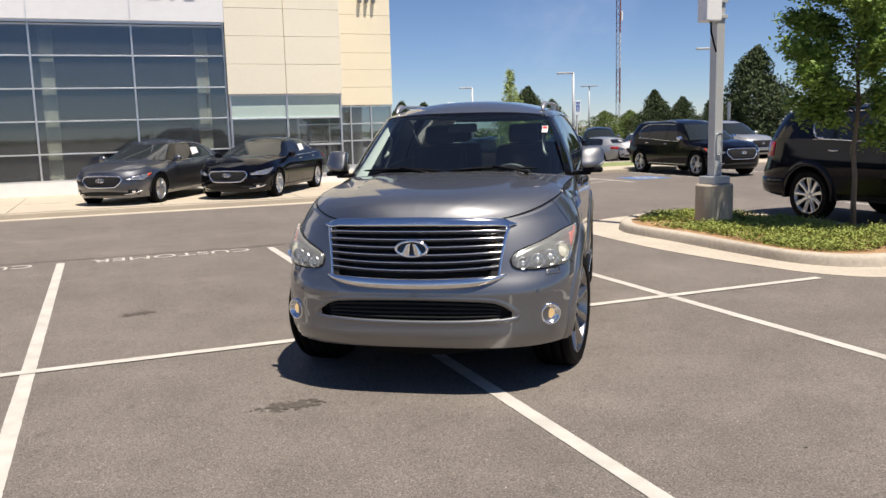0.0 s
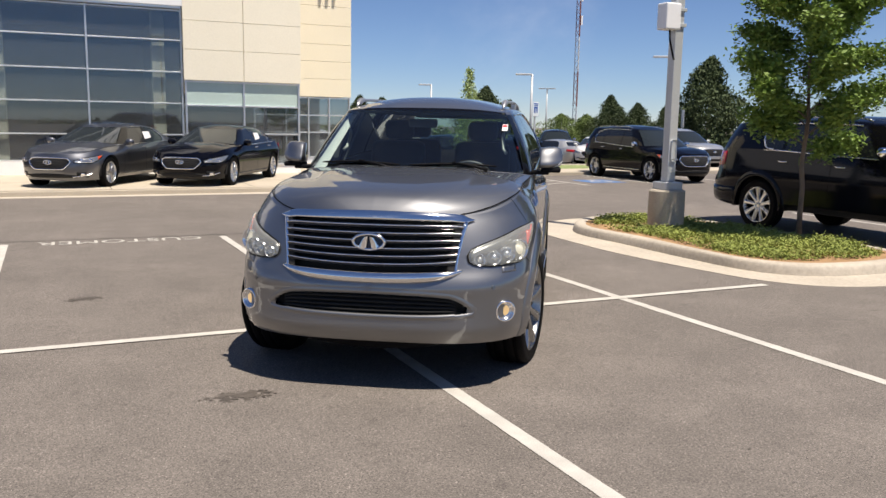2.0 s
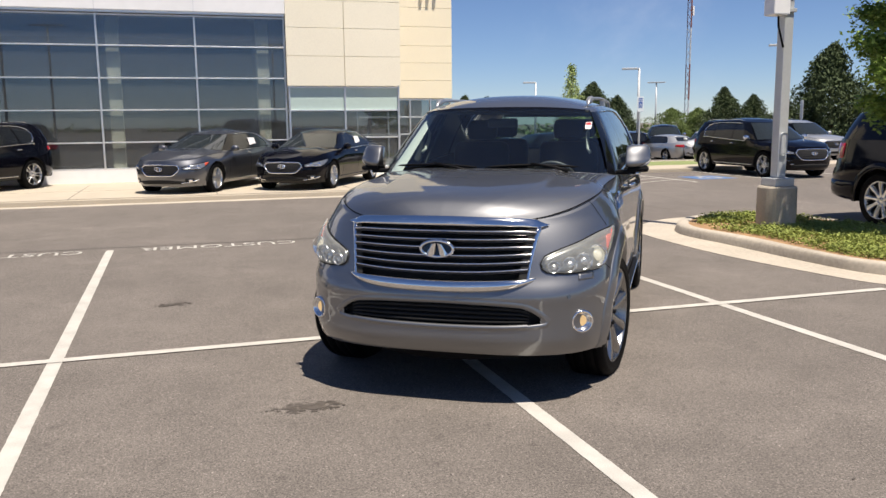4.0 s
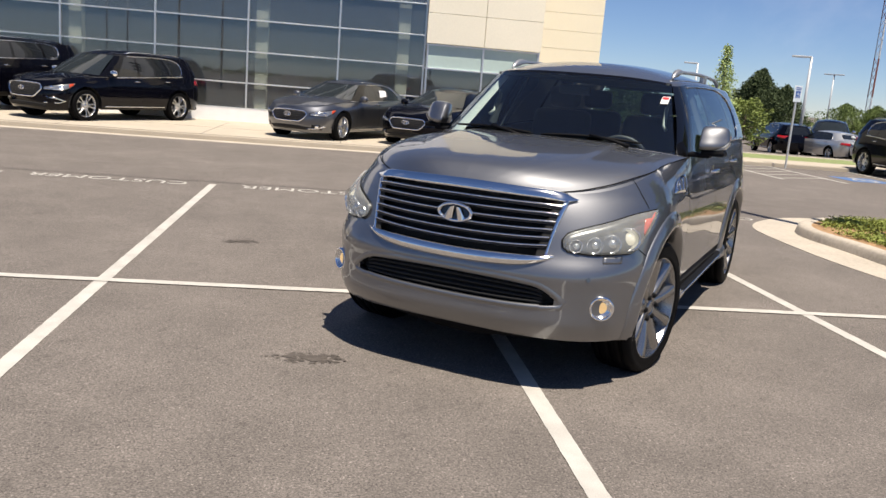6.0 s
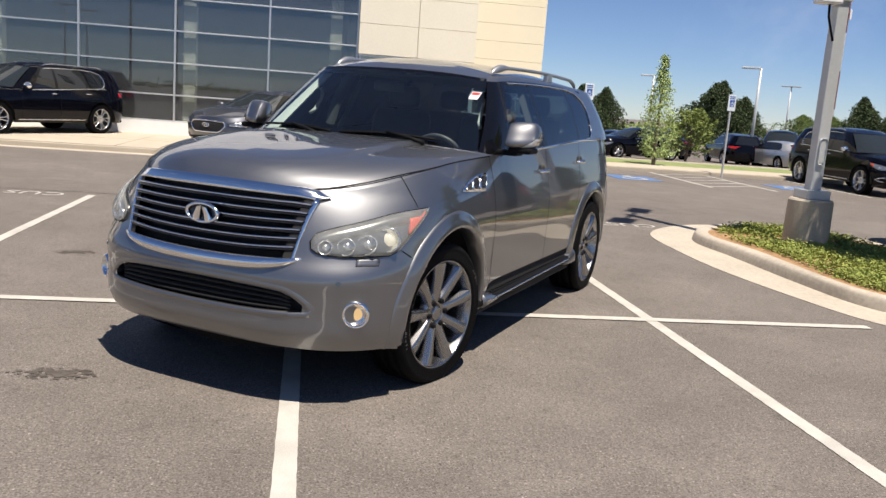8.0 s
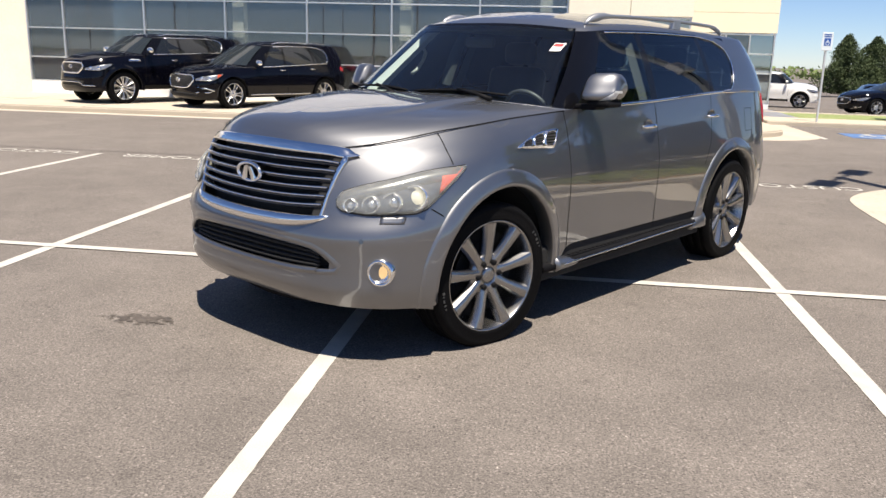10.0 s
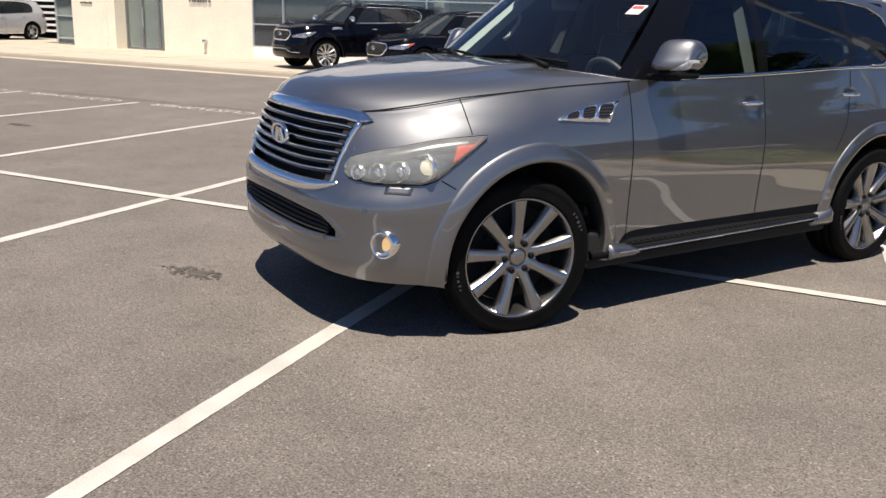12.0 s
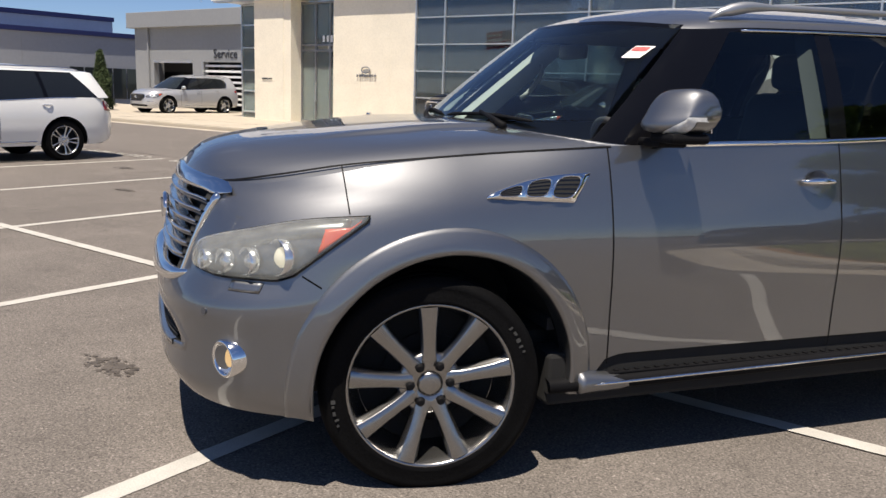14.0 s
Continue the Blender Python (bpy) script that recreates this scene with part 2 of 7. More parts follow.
AMBER = mat("amber_lens", (0.55, 0.06, 0.012), 0.2, coat=1.0)
RED_LENS = mat("red_lens", (0.35, 0.01, 0.012), 0.15, coat=1.0)
LAMP_WARM = mat("warm_lamp", (0.2, 0.16, 0.1), 0.25, emit=((1.0, 0.66, 0.3), 0.5))
LAMP_WHITE = mat("lit_projector", (0.28, 0.275, 0.26), 0.12, emit=((1.0, 0.9, 0.65), 0.45))
LEATHER = mat("dark_leather", (0.045, 0.046, 0.05), 0.5, noise_scale=8, noise_mix=0.15)
PILLAR_TRIM = mat("grey_pillar_trim", (0.1, 0.108, 0.105), 0.7)
PALE_TRIM = mat("pale_cabin_lining", (0.45, 0.47, 0.45), 0.7, noise_scale=20, noise_mix=0.08)
PAPER = mat("paper", (0.8, 0.78, 0.76), 0.7)
RED_INK = mat("red_ink", (0.6, 0.04, 0.04), 0.6)
SIGN_WHITE = mat("sign_white", (0.72, 0.78, 0.8), 0.5)
SIGN_BLUE = mat("sign_blue", (0.02, 0.09, 0.36), 0.5)
INK = mat("dark_letter", (0.03, 0.03, 0.035), 0.4)
TYRE_LETTER = mat("tyre_letter", (0.05, 0.05, 0.048), 0.6)
STEEL_LETTER = mat("steel_letter", (0.25, 0.25, 0.26), 0.4, metal=0.6)

# ---- geometry helpers ----
def part(name, bm, material, parent=None, label="", smooth=False):
    """Links a bmesh as one mesh object, under a parent if there is one."""
    me = bpy.data.meshes.new(name)
    bm.to_mesh(me)
    bm.free()
    return link_mesh(name, me, material, parent, label, smooth)


def link_mesh(name, me, material, parent=None, label="", smooth=False):
    if not len(me.materials):
        me.materials.append(material)
    if smooth:
        me.polygons.foreach_set("use_smooth", [True] * len(me.polygons))
    ob = new(name, me)
    if parent:
        ob.parent = parent
    if label:
        tagged(ob, label)
    return ob


def empty(name, m, label="", category="", group="", kind=""):
    ob = new(name)
    ob.matrix_world = m
    ob.empty_display_size = 0.1
    return tagged(ob, label, category, group, kind)


def add_box(bm, x0, x1, y0, y1, z0, z1, bevel=0.0, m=None):
    r = bmesh.ops.create_cube(bm, size=1.0)
    for v in r["verts"]:
        v.co = Vector((x0 + (v.co.x + 0.5) * (x1 - x0), y0 + (v.co.y + 0.5) * (y1 - y0), z0 + (v.co.z + 0.5) * (z1 - z0)))
    vs = r["verts"]
    if bevel:
        edges = list({e for v in vs for e in v.link_edges})
        out = bmesh.ops.bevel(bm, geom=edges, offset=bevel, segments=2, affect="EDGES", profile=0.5)
        vs = out["verts"]
        vs = list({v for f in out["faces"] for v in f.verts} | {v for v in vs})
    if m is not None:
        for v in vs:
            v.co = m @ v.co
    return vs


def box_bm(x0, x1, y0, y1, z0, z1, bevel=0.0):
    bm = bmesh.new()
    add_box(bm, x0, x1, y0, y1, z0, z1, bevel)
    return bm


def add_grid(bm, pts, close_u=False, close_v=False):
    """Faces over a table of points; returns the table of vertices."""
    vs = [[bm.verts.new(p) for p in row] for row in pts]
    nu, nv = len(vs), len(vs[0])
    for i in range(nu if close_u else nu - 1):
        for j in range(nv if close_v else nv - 1):
            a, b, c, d = vs[i][j], vs[(i + 1) % nu][j], vs[(i + 1) % nu][(j + 1) % nv], vs[i][(j + 1) % nv]
            try:
                bm.faces.new((a, b, c, d))
            except ValueError:
                pass
    return vs


def add_lathe(bm, profile, axis="z", steps=32, centre=(0, 0, 0), m=None):
    """A turned shape from (radius, height) pairs."""
    rows = []
    for k in range(steps):
        a = 2 * math.pi * k / steps
        row = []
        for r, h in profile:
            c, s = r * math.cos(a), r * math.sin(a)
            p = {"z": (c, s, h), "y": (c, h, s), "x": (h, c, s)}[axis]
            p = Vector(p) + Vector(centre)
            row.append(m @ p if m is not None else p)
        rows.append(row)
    return add_grid(bm, rows, close_u=True)


def add_tube(bm, path, radius, steps=8, cap=True):
    """A round bar along a list of points; radius may be a list."""
    pts = [Vector(p) for p in path]
    rows = []
    for i, p in enumerate(pts):
        d = (pts[min(i + 1, len(pts) - 1)] - pts[max(i - 1, 0)]).normalized()
        up = Vector((0, 0, 1)) if abs(d.z) < 0.9 else Vector((1, 0, 0))
        a = d.cross(up).normalized()
        b = d.cross(a)
        r = radius[i] if isinstance(radius, (list, tuple)) else radius
        rows.append([p + r * (math.cos(t) * a + math.sin(t) * b) for t in (2 * math.pi * k / steps for k in range(steps))])
    vs = add_grid(bm, rows, close_v=True)
    if cap:
        for row in (vs[0], vs[-1]):
            try:
                bm.faces.new(row)
            except ValueError:
                pass
    return vs


def clean(bm, dist=1e-5):
    bmesh.ops.remove_doubles(bm, verts=bm.verts, dist=dist)
    bmesh.ops.recalc_face_normals(bm, faces=bm.faces)
    return bm


def curve_at(table, x):
    """A smooth value from (x, value) pairs with rising x."""
    xs, ys = [p[0] for p in table], [p[1] for p in table]
    if x <= xs[0]:
        return ys[0]
    if x >= xs[-1]:
        return ys[-1]
    k = max(i for i in range(len(xs) - 1) if xs[i] <= x)
    h = xs[k + 1] - xs[k]
    t = (x - xs[k]) / h
    s = [(ys[i + 1] - ys[i]) / (xs[i + 1] - xs[i]) for i in range(len(xs) - 1)]

    def slope(i):
        if i == 0 or i == len(xs) - 1:
            return s[min(i, len(s) - 1)]
        return 0.0 if s[i - 1] * s[i] <= 0 else 2 * s[i - 1] * s[i] / (s[i - 1] + s[i])

    m0, m1 = slope(k), slope(k + 1)
    return (2 * t**3 - 3 * t**2 + 1) * ys[k] + (t**3 - 2 * t**2 + t) * h * m0 + (3 * t**2 - 2 * t**3) * ys[k + 1] + (t**3 - t**2) * h * m1

# ---- ground and markings ----
def far_ground(y):
    """The lot falls gently away beyond the showroom's corner."""
    return curve_at(((20.0, 0.0), (24.0, -0.04), (34.0, -0.34), (42.0, -0.65), (60.0, -0.9), (120.0, -1.2)), y)


bm = bmesh.new()
ys = [-300, -60, -20, 0, 8, 14, 18, 20] + [20 + 2 * k for k in range(1, 21)] + [70, 90, 120, 200, 500]
add_grid(bm, [[Vector((x, y, far_ground(y))) for y in ys] for x in (-500, -60, -20, 0, 8, 20, 60, 500)])
ground = tagged(part("ground", clean(bm), ASPHALT), "grey brown sunlit asphalt lot with fine aggregate", "ground", kind="structure")


def slab(name, x0, x1, y0, y1, z0, z1, material, label="", category="", kind="structure", bevel=0.0, parent=None):
    ob = part(name, box_bm(x0, x1, y0, y1, z0, z1, bevel), material, parent)
    return tagged(ob, label, category, kind=kind) if parent is None else ob


def outline_slab(bm, pts, z0, z1, bevel=0.0):
    """A flat piece with a given outline."""
    lo = [bm.verts.new((x, y, z0)) for x, y in pts]
    hi = [bm.verts.new((x, y, z1)) for x, y in pts]
    n = len(pts)
    top = bm.faces.new(hi)
    bm.faces.new(lo[::-1])
    for i in range(n):
        bm.faces.new((lo[i], lo[(i + 1) % n], hi[(i + 1) % n], hi[i]))
    bmesh.ops.recalc_face_normals(bm, faces=bm.faces)
    if bevel:
        bmesh.ops.bevel(bm, geom=list(top.edges), offset=bevel, segments=3, affect="EDGES")
    return bm


def worn_line(x0, y0, x1, y1, w, seed):
    """A painted line with slightly uneven edges."""
    rnd = random.Random(seed)
    d = Vector((x1 - x0, y1 - y0))
    n = max(4, int(d.length / 0.05))
    s = Vector((-d.y, d.x)).normalized()
    bm = bmesh.new()
    rows = []
    for k in range(n + 1):
        c = Vector((x0, y0)) + d * k / n
        a, b = w / 2 + rnd.uniform(-0.0022, 0.001), w / 2 + rnd.uniform(-0.0022, 0.001)
        rows.append([Vector((c.x + s.x * a, c.y + s.y * a, 0)), Vector((c.x - s.x * b, c.y - s.y * b, 0))])
    add_grid(bm, rows)
    return clean(bm)


def paint_line(x0, y0, x1, y1, w=0.102, z=0.004, material=None, seed=0, label="white painted stall line on asphalt"):
    ob = part("painted_line", worn_line(x0, y0, x1, y1, w, seed), material or ROAD_PAINT)
    ob.location.z = z
    return tagged(ob, label, "line", "stall lines", "structure")


LINE_X = (-11.5, -8.7, -5.9, -3.1, -0.289, 2.515, 5.292)
BACK_Y, TOP_Y = 4.246, 9.735
for k, x in enumerate(LINE_X):
    paint_line(x + (0.11 if x == 2.515 else 0.075), -1.35, x - (0.1 if x == 2.515 else 0.075), TOP_Y, seed=k)
paint_line(-14, BACK_Y - 0.1, 7.2, BACK_Y - 0.008, 0.1, 0.008, seed=20, label="white painted line between stall rows")
for k, (x0, y0, x1, y1) in enumerate(((12.0, 17.0, 12.0, 21.0), (13.7, 17.0, 13.7, 21.0), (10.9, 9.0, 10.9, 3.0), (13.6, 9.8, 13.6, 4.0), (16.2, 17.0, 16.2, 21.0), (19.1, 17.0, 19.1, 21.0), (9.2, 17.3, 9.2, 20.4))):
    paint_line(x0, y0, x1, y1, seed=30 + k)
for k in range(5):
    paint_line(12.0, 17.3 + 0.75 * k, 13.7, 18.1 + 0.75 * k, 0.07, 0.005, seed=50 + k, label="white painted hatching on asphalt")
for x, y in ((10.55, 18.55), (14.95, 18.4)):
    ob = slab("painted_square", x - 0.6, x + 0.6, y - 0.6, y + 0.6, 0, 0.005, BLUE_PAINT, "blue painted square with a white wheelchair symbol", "marking")
    bm = bmesh.new()
    add_lathe(bm, [(0.26, 0.006), (0.26, 0.007), (0.33, 0.007), (0.33, 0.006)], "z", 24, (0, -0.15, 0))
    add_box(bm, -0.06, 0.06, -0.1, 0.35, 0.006, 0.009)
    add_box(bm, -0.06, 0.3, 0.05, 0.14, 0.006, 0.009)
    add_box(bm, 0.2, 0.3, -0.35, 0.1, 0.006, 0.009)
    add_lathe(bm, [(0.0, 0.009), (0.09, 0.009), (0.09, 0.006)], "z", 12, (0, 0.48, 0))
    sym = part("symbol", bm, ROAD_PAINT, ob)
    sym.location = (x, y, 0)


def crack(name, pts, w, material, label, seed):
    rnd = random.Random(seed)
    bm = bmesh.new()
    rows = []
    for (x0, y0), (x1, y1) in zip(pts, pts[1:]):
        for k in range(40):
            t = k / 40
            x, y = x0 + (x1 - x0) * t, y0 + (y1 - y0) * t + rnd.uniform(-0.012, 0.012)
            ww = w * rnd.uniform(0.5, 1.2)
            rows.append([Vector((x, y - ww, 0.002)), Vector((x, y + ww, 0.002))])
    add_grid(bm, rows)
    return tagged(part(name, clean(bm), material), label, "joint", kind="structure")


crack("sealed_joint", ((-45, 10.2), (-10, 10.12), (0, 9.98), (7.0, 9.85)), 0.022, TAR, "dark sealed joint across the asphalt", 3)


def text_mesh(name, words, size, m, material, depth=0.0, label="", kind="structure", parent=None, align="CENTER"):
    cu = bpy.data.curves.new(name, "FONT")
    cu.body, cu.size, cu.align_x, cu.extrude, cu.resolution_u = words, size, align, depth, 3
    tmp = bpy.data.objects.new(name, cu)
    scene.collection.objects.link(tmp)
    me = bpy.data.meshes.new_from_object(tmp.evaluated_get(bpy.context.evaluated_depsgraph_get()))
    bpy.data.objects.remove(tmp)
    ob = link_mesh(name, me, material, parent)
    if parent is None:
        ob.matrix_world = m
        return tagged(ob, label, "lettering", kind=kind)
    ob.matrix_local = m
    return ob


for a, b in zip(LINE_X, LINE_X[1:] + (7.8,)):
    text_mesh("road_lettering", "CUSTOMER", 0.36, pose((a + b) / 2 - 0.04, TOP_Y + 0.06, 0.005, 0, 0, 180) @ Matrix.Diagonal((1.13, 1.1, 1, 1)), ROAD_PAINT, 0.0005, "white painted word customer on asphalt")

# oil stains
def stain(x, y, r, seed, label):
    """Dark drips that ran together, with a ragged edge."""
    rnd = random.Random(seed)
    bm = bmesh.new()
    for k in range(80):
        a, d = rnd.uniform(0, 6.3), rnd.random() ** 0.7
        cx, cy = d * r * math.cos(a) * 1.0, d * r * math.sin(a) * 0.42
        rr = r * rnd.uniform(0.03, 0.15) * (1.3 - 0.9 * d)
        ring = [bm.verts.new((cx + rr * rnd.uniform(0.6, 1.3) * math.cos(t), cy + rr * rnd.uniform(0.5, 1.0) * math.sin(t), 0.0022 + 0.00004 * k)) for t in (2 * math.pi * j / 11 for j in range(11))]
        bm.faces.new(ring)
    ob = part("oil_stain", bm, OIL)
    ob.location = (x, y, 0)
    return tagged(ob, label, "stain", kind="structure")


stain(1.3, 2.65, 0.24, 4, "dark oil stain on the asphalt")
stain(0.5, 5.9, 0.22, 6, "faint scattered oil drips on the asphalt")
stain(-5.0, 6.6, 0.25, 9, "dark oil stain in a stall")
stain(-7.6, 8.2, 0.3, 12, "dark oil stain in a stall")
stain(3.6, 0.82, 0.02, 14, "small dark spot on the asphalt")

# ---- building ----
def round_end(x0, x1, y0, y1, r, n=10):
    return [(x0, y0), (x1 - r, y0)] + [(x1 - r + r * math.sin(a), y0 + r - r * math.cos(a)) for a in (math.pi / 2 * k / n for k in range(1, n))] + [(x1, y0 + r), (x1, y1), (x0, y1)]


pad = part("display_pad", outline_slab(bmesh.new(), round_end(-60, 8.5, 16.75, 27, 1.6), 0.0, 0.13, 0.03), CONCRETE)
tagged(pad, "pale concrete display pad before the showroom", "pavement", kind="structure")
gut = part("gutter", outline_slab(bmesh.new(), round_end(-60, 9.25, 16.4, 22, 1.7), 0.0, 0.006), KERB)
tagged(gut, "pale concrete gutter along the pad", "gutter", kind="structure")
for k in range(16):
    x = 7.4 - 3.05 * k
    slab("pad_joint", x - 0.008, x + 0.008, 16.78, 21.1, 0.13, 0.1315, TAR, "dark saw-cut joint in concrete", "joint")
slab("pad_joint", -40, 8.0, 18.98, 18.995, 0.13, 0.1315, TAR, "dark saw-cut joint in concrete", "joint")
far_walk = part("far_walk", outline_slab(bmesh.new(), [(8.8, 21.2), (24, 21.2), (24, 23.0), (8.8, 23.0)], -0.2, 0.1, 0.02), CONCRETE)
tagged(far_walk, "pale concrete walk along the far stalls", "pavement", kind="structure")
lawn = part("lawn", outline_slab(bmesh.new(), [(9.2, 23.0), (24, 23.0), (24, 26.0), (9.2, 26.0)], -0.3, 0.06), LAWN)
tagged(lawn, "short dry lawn strip", "lawn", kind="structure")
far_kerb = part("far_kerb", outline_slab(bmesh.new(), [(9.2, 26.0), (24, 26.0), (24, 26.3), (9.2, 26.3)], -0.4, 0.08, 0.02), KERB)
tagged(far_kerb, "pale concrete kerb", "kerb", kind="structure")

FY = 21.15
standing = set(bpy.data.objects)
showroom = empty("wall_showroom", pose(0, 0, 0), "glass showroom front with aluminium mullions", "facade", kind="structure")
part("base_wall", box_bm(-12.16, 3.45, FY - 0.05, FY + 0.2, 0.1, 0.53, 0.01), WHITE_PANEL, showroom)
MULL = [3.42, 1.104, -1.30, -3.69, -6.07, -8.5, -11.0, -12.15]
ROWS_Z = [0.53, 1.21, 2.04, 2.86, 3.68, 4.45]
for x in MULL:
    part("mullion", box_bm(x - 0.022, x + 0.022, FY - 0.06, FY + 0.08, 0.53, 4.5, 0.006), ALU, showroom)
for z in ROWS_Z:
    part("transom", box_bm(-12.16, 3.43, FY - 0.052, FY + 0.07, z - 0.017, z + 0.017, 0.005), ALU, showroom)
for a, b in zip(MULL[1:], MULL):
    for lo, hi in zip(ROWS_Z, ROWS_Z[1:]):
        pane = part("pane", box_bm(a + 0.022, b - 0.022, FY, FY + 0.02, lo + 0.017, hi - 0.017), SHOW_GLASS, showroom)
        pane.visible_shadow = False
for x in (2.85, -0.95, -5.75, -10.7):
    tagged(part("column", box_bm(x - 0.16, x + 0.16, FY + 0.12, FY + 0.44, 0.1, 4.9, 0.012), STUCCO_LIGHT), "square pale column behind the showroom glass", "column", "showroom columns", "structure")
# fascia with panel joints and letters
fascia = slab("fascia", -22.3, 3.5, FY - 0.18, FY + 1.4, 4.55, 7.4, WHITE_PANEL, "white metal panel fascia over the showroom glass", "fascia", bevel=0.012)
for k in range(11):
    x = 1.1 - 2.4 * k
    part("fascia_joint", box_bm(x - 0.008, x + 0.008, FY - 0.183, FY - 0.17, 4.52, 7.4), ALU, fascia)
part("fascia_joint", box_bm(-22.2, 3.4, FY - 0.183, FY - 0.17, 5.55, 5.565), ALU, fascia)
part("soffit_shadow_gap", box_bm(-22.2, 3.42, FY - 0.14, FY + 0.2, 4.49, 4.55), ALU, fascia)
for x, w in ((0.9, 0.28), (1.35, 0.1), (1.75, 0.28), (2.2, 0.1), (2.62, 0.26)):
    part("letter_bar", box_bm(x - w / 2, x + w / 2, FY - 0.25, FY - 0.18, 5.27, 5.8, 0.01), INK, fascia)
for k in range(8):
    x = -20.7 + 0.27 * k + (0.18 if k > 2 else 0)
    part("letter_bar", box_bm(x - 0.1, x + 0.1, FY - 0.25, FY - 0.18, 5.3, 5.62 if k in (0, 2, 3) else 5.54, 0.01), INK, fascia)

# stucco pier: panels with recessed joints
pier = empty("wall_pier", pose(0, 0, 0), "cream stucco wall panels with reveal joints", "wall", kind="structure")
part("pier_core", box_bm(3.5, 6.59, 21.0, 27, 2.68, 9.2), STUCCO_LIGHT, pier)
zs = [2.66, 3.46, 4.21, 4.94, 5.7, 6.46, 7.2, 8.0, 9.2]
for lo, hi in zip(zs, zs[1:]):
    for x0, x1 in ((3.45, 5.02), (5.035, 6.61)):
        part("panel", box_bm(x0, x1, 20.95, 21.02, lo + 0.005, hi - 0.005, 0.004), STUCCO_LIGHT, pier)
wing = empty("wall_wing", pose(0, 0, 0), "cream stucco wing wall with reveal joints", "wall", kind="structure")
part("wing_core", box_bm(3.6, 9.94, 26.72, 40, 2.5, 9.8), STUCCO, wing)
zs = [2.48, 3.1, 3.71, 4.3, 4.95, 5.6, 6.25, 6.9, 7.6, 9.8]
for lo, hi in zip(zs, zs[1:]):
    part("panel", box_bm(5.0, 9.96, 26.66, 26.73, lo + 0.005, hi - 0.005, 0.004), STUCCO, wing)
for x in (8.85, 9.1, 9.35):
    lamp = part("wall_light", box_bm(x - 0.05, x + 0.05, 26.5, 26.66, 6.0, 6.28, 0.015), STEEL_LETTER, wing)
# glazing below the stucco
for nm, x0, x1, y, top, verts, rows in (("pier_glazing", 3.45, 6.6, 21.05, 2.66, (3.5, 5.03, 6.56), (0.42, 1.25, 2.0, 2.63)), ("wing_glazing", 6.4, 9.94, 26.72, 2.48, (6.5, 7.6, 8.4, 9.15, 9.9), (0.36, 1.23, 1.83, 2.44))):
    g = empty(nm, pose(0, 0, 0), "storefront glazing under a stucco wall", "glazing", kind="structure")
    part("base_wall", box_bm(x0, x1, y - 0.02, y + 0.2, 0.1, rows[0], 0.01), WHITE_PANEL, g)
    for x in verts:
        part("mullion", box_bm(x - 0.025, x + 0.025, y - 0.05, y + 0.06, rows[0], top, 0.005), ALU, g)
    for z in rows:
        part("transom", box_bm(x0, x1, y - 0.045, y + 0.05, z - 0.022, z + 0.022, 0.005), ALU, g)
    for a, b in zip(verts, verts[1:]):
        for lo, hi in zip(rows, rows[1:]):
            frosted = nm == "pier_glazing" and lo == 2.0
            pane = part("pane", box_bm(a + 0.025, b - 0.025, y, y + 0.02, lo + 0.022, hi - 0.022), FROST if frosted else SHOW_GLASS, g)
            pane.visible_shadow = frosted
slab("pier_room_wall", 3.5, 9.9, 30.5, 30.7, 0.1, 2.7, ROOM, "dark inner wall behind the storefront", "wall")
slab("pier_room_floor", 3.5, 9.9, 21.3, 30.5, 0.1, 0.12, ROOM_FLOOR, "grey floor behind the storefront", "floor")

# stone walls and entrance
def stone_wall(name, x0, x1, y0, y1, label):
    w = slab(name, x0 + 0.01, x1 - 0.01, y0 + 0.012, y1, 0.1, 4.6, STONE, label, "wall")
    zz = [0.13, 0.85, 1.6, 2.35, 3.1, 3.85, 4.58]
    nx = max(1, round((x1 - x0) / 1.3))
    for lo, hi in zip(zz, zz[1:]):
        for k in range(nx):
            a, b = x0 + (x1 - x0) * k / nx, x0 + (x1 - x0) * (k + 1) / nx
            part("stone_panel", box_bm(a + 0.001, b - 0.001, y0, y0 + 0.03, lo + 0.001, hi - 0.001, 0.0015), STONE, w)
    return w


stone_wall("wall_stone_east", -16.5, -12.5, 21.7, 22.4, "cream stone wall beside the entrance")
stone_wall("wall_stone_west", -20.75, -19.1, 21.7, 24.0, "cream stone pier beside the entrance")
slab("wall_entrance_return", -19.1, -18.72, 21.72, 22.6, 0.1, 4.6, STONE, "cream stone return of the entrance", "wall")
ent = empty("door_entrance", pose(0, 0, 0), "tall glass entrance doors in dark frames", "door", kind="structure")
for x in (-18.7, -17.95, -17.2, -16.5):
    part("frame", box_bm(x - 0.04, x + 0.04, 22.22, 22.32, 0.12, 4.5, 0.008), STEEL_LETTER, ent)
for z in (0.18, 2.75, 2.95, 4.45):
    part("frame", box_bm(-18.7, -16.5, 22.225, 22.315, z - 0.04, z + 0.04, 0.008), STEEL_LETTER, ent)
for a, b in zip((-18.7, -17.95, -17.2), (-17.95, -17.2, -16.5)):
    for lo, hi in ((0.22, 2.71), (2.99, 4.41)):
        part("pane", box_bm(a + 0.04, b - 0.04, 22.26, 22.28, lo, hi), GREEN_GLASS, ent).visible_shadow = False
for x in (-17.5, -17.3, -17.1):
    part("number_bar", box_bm(x - 0.05, x + 0.05, 22.2, 22.215, 3.05, 3.28), WHITE_PANEL, ent)
part("handle", box_bm(-17.9, -17.87, 22.16, 22.2, 0.9, 1.6, 0.008), ALU, ent)
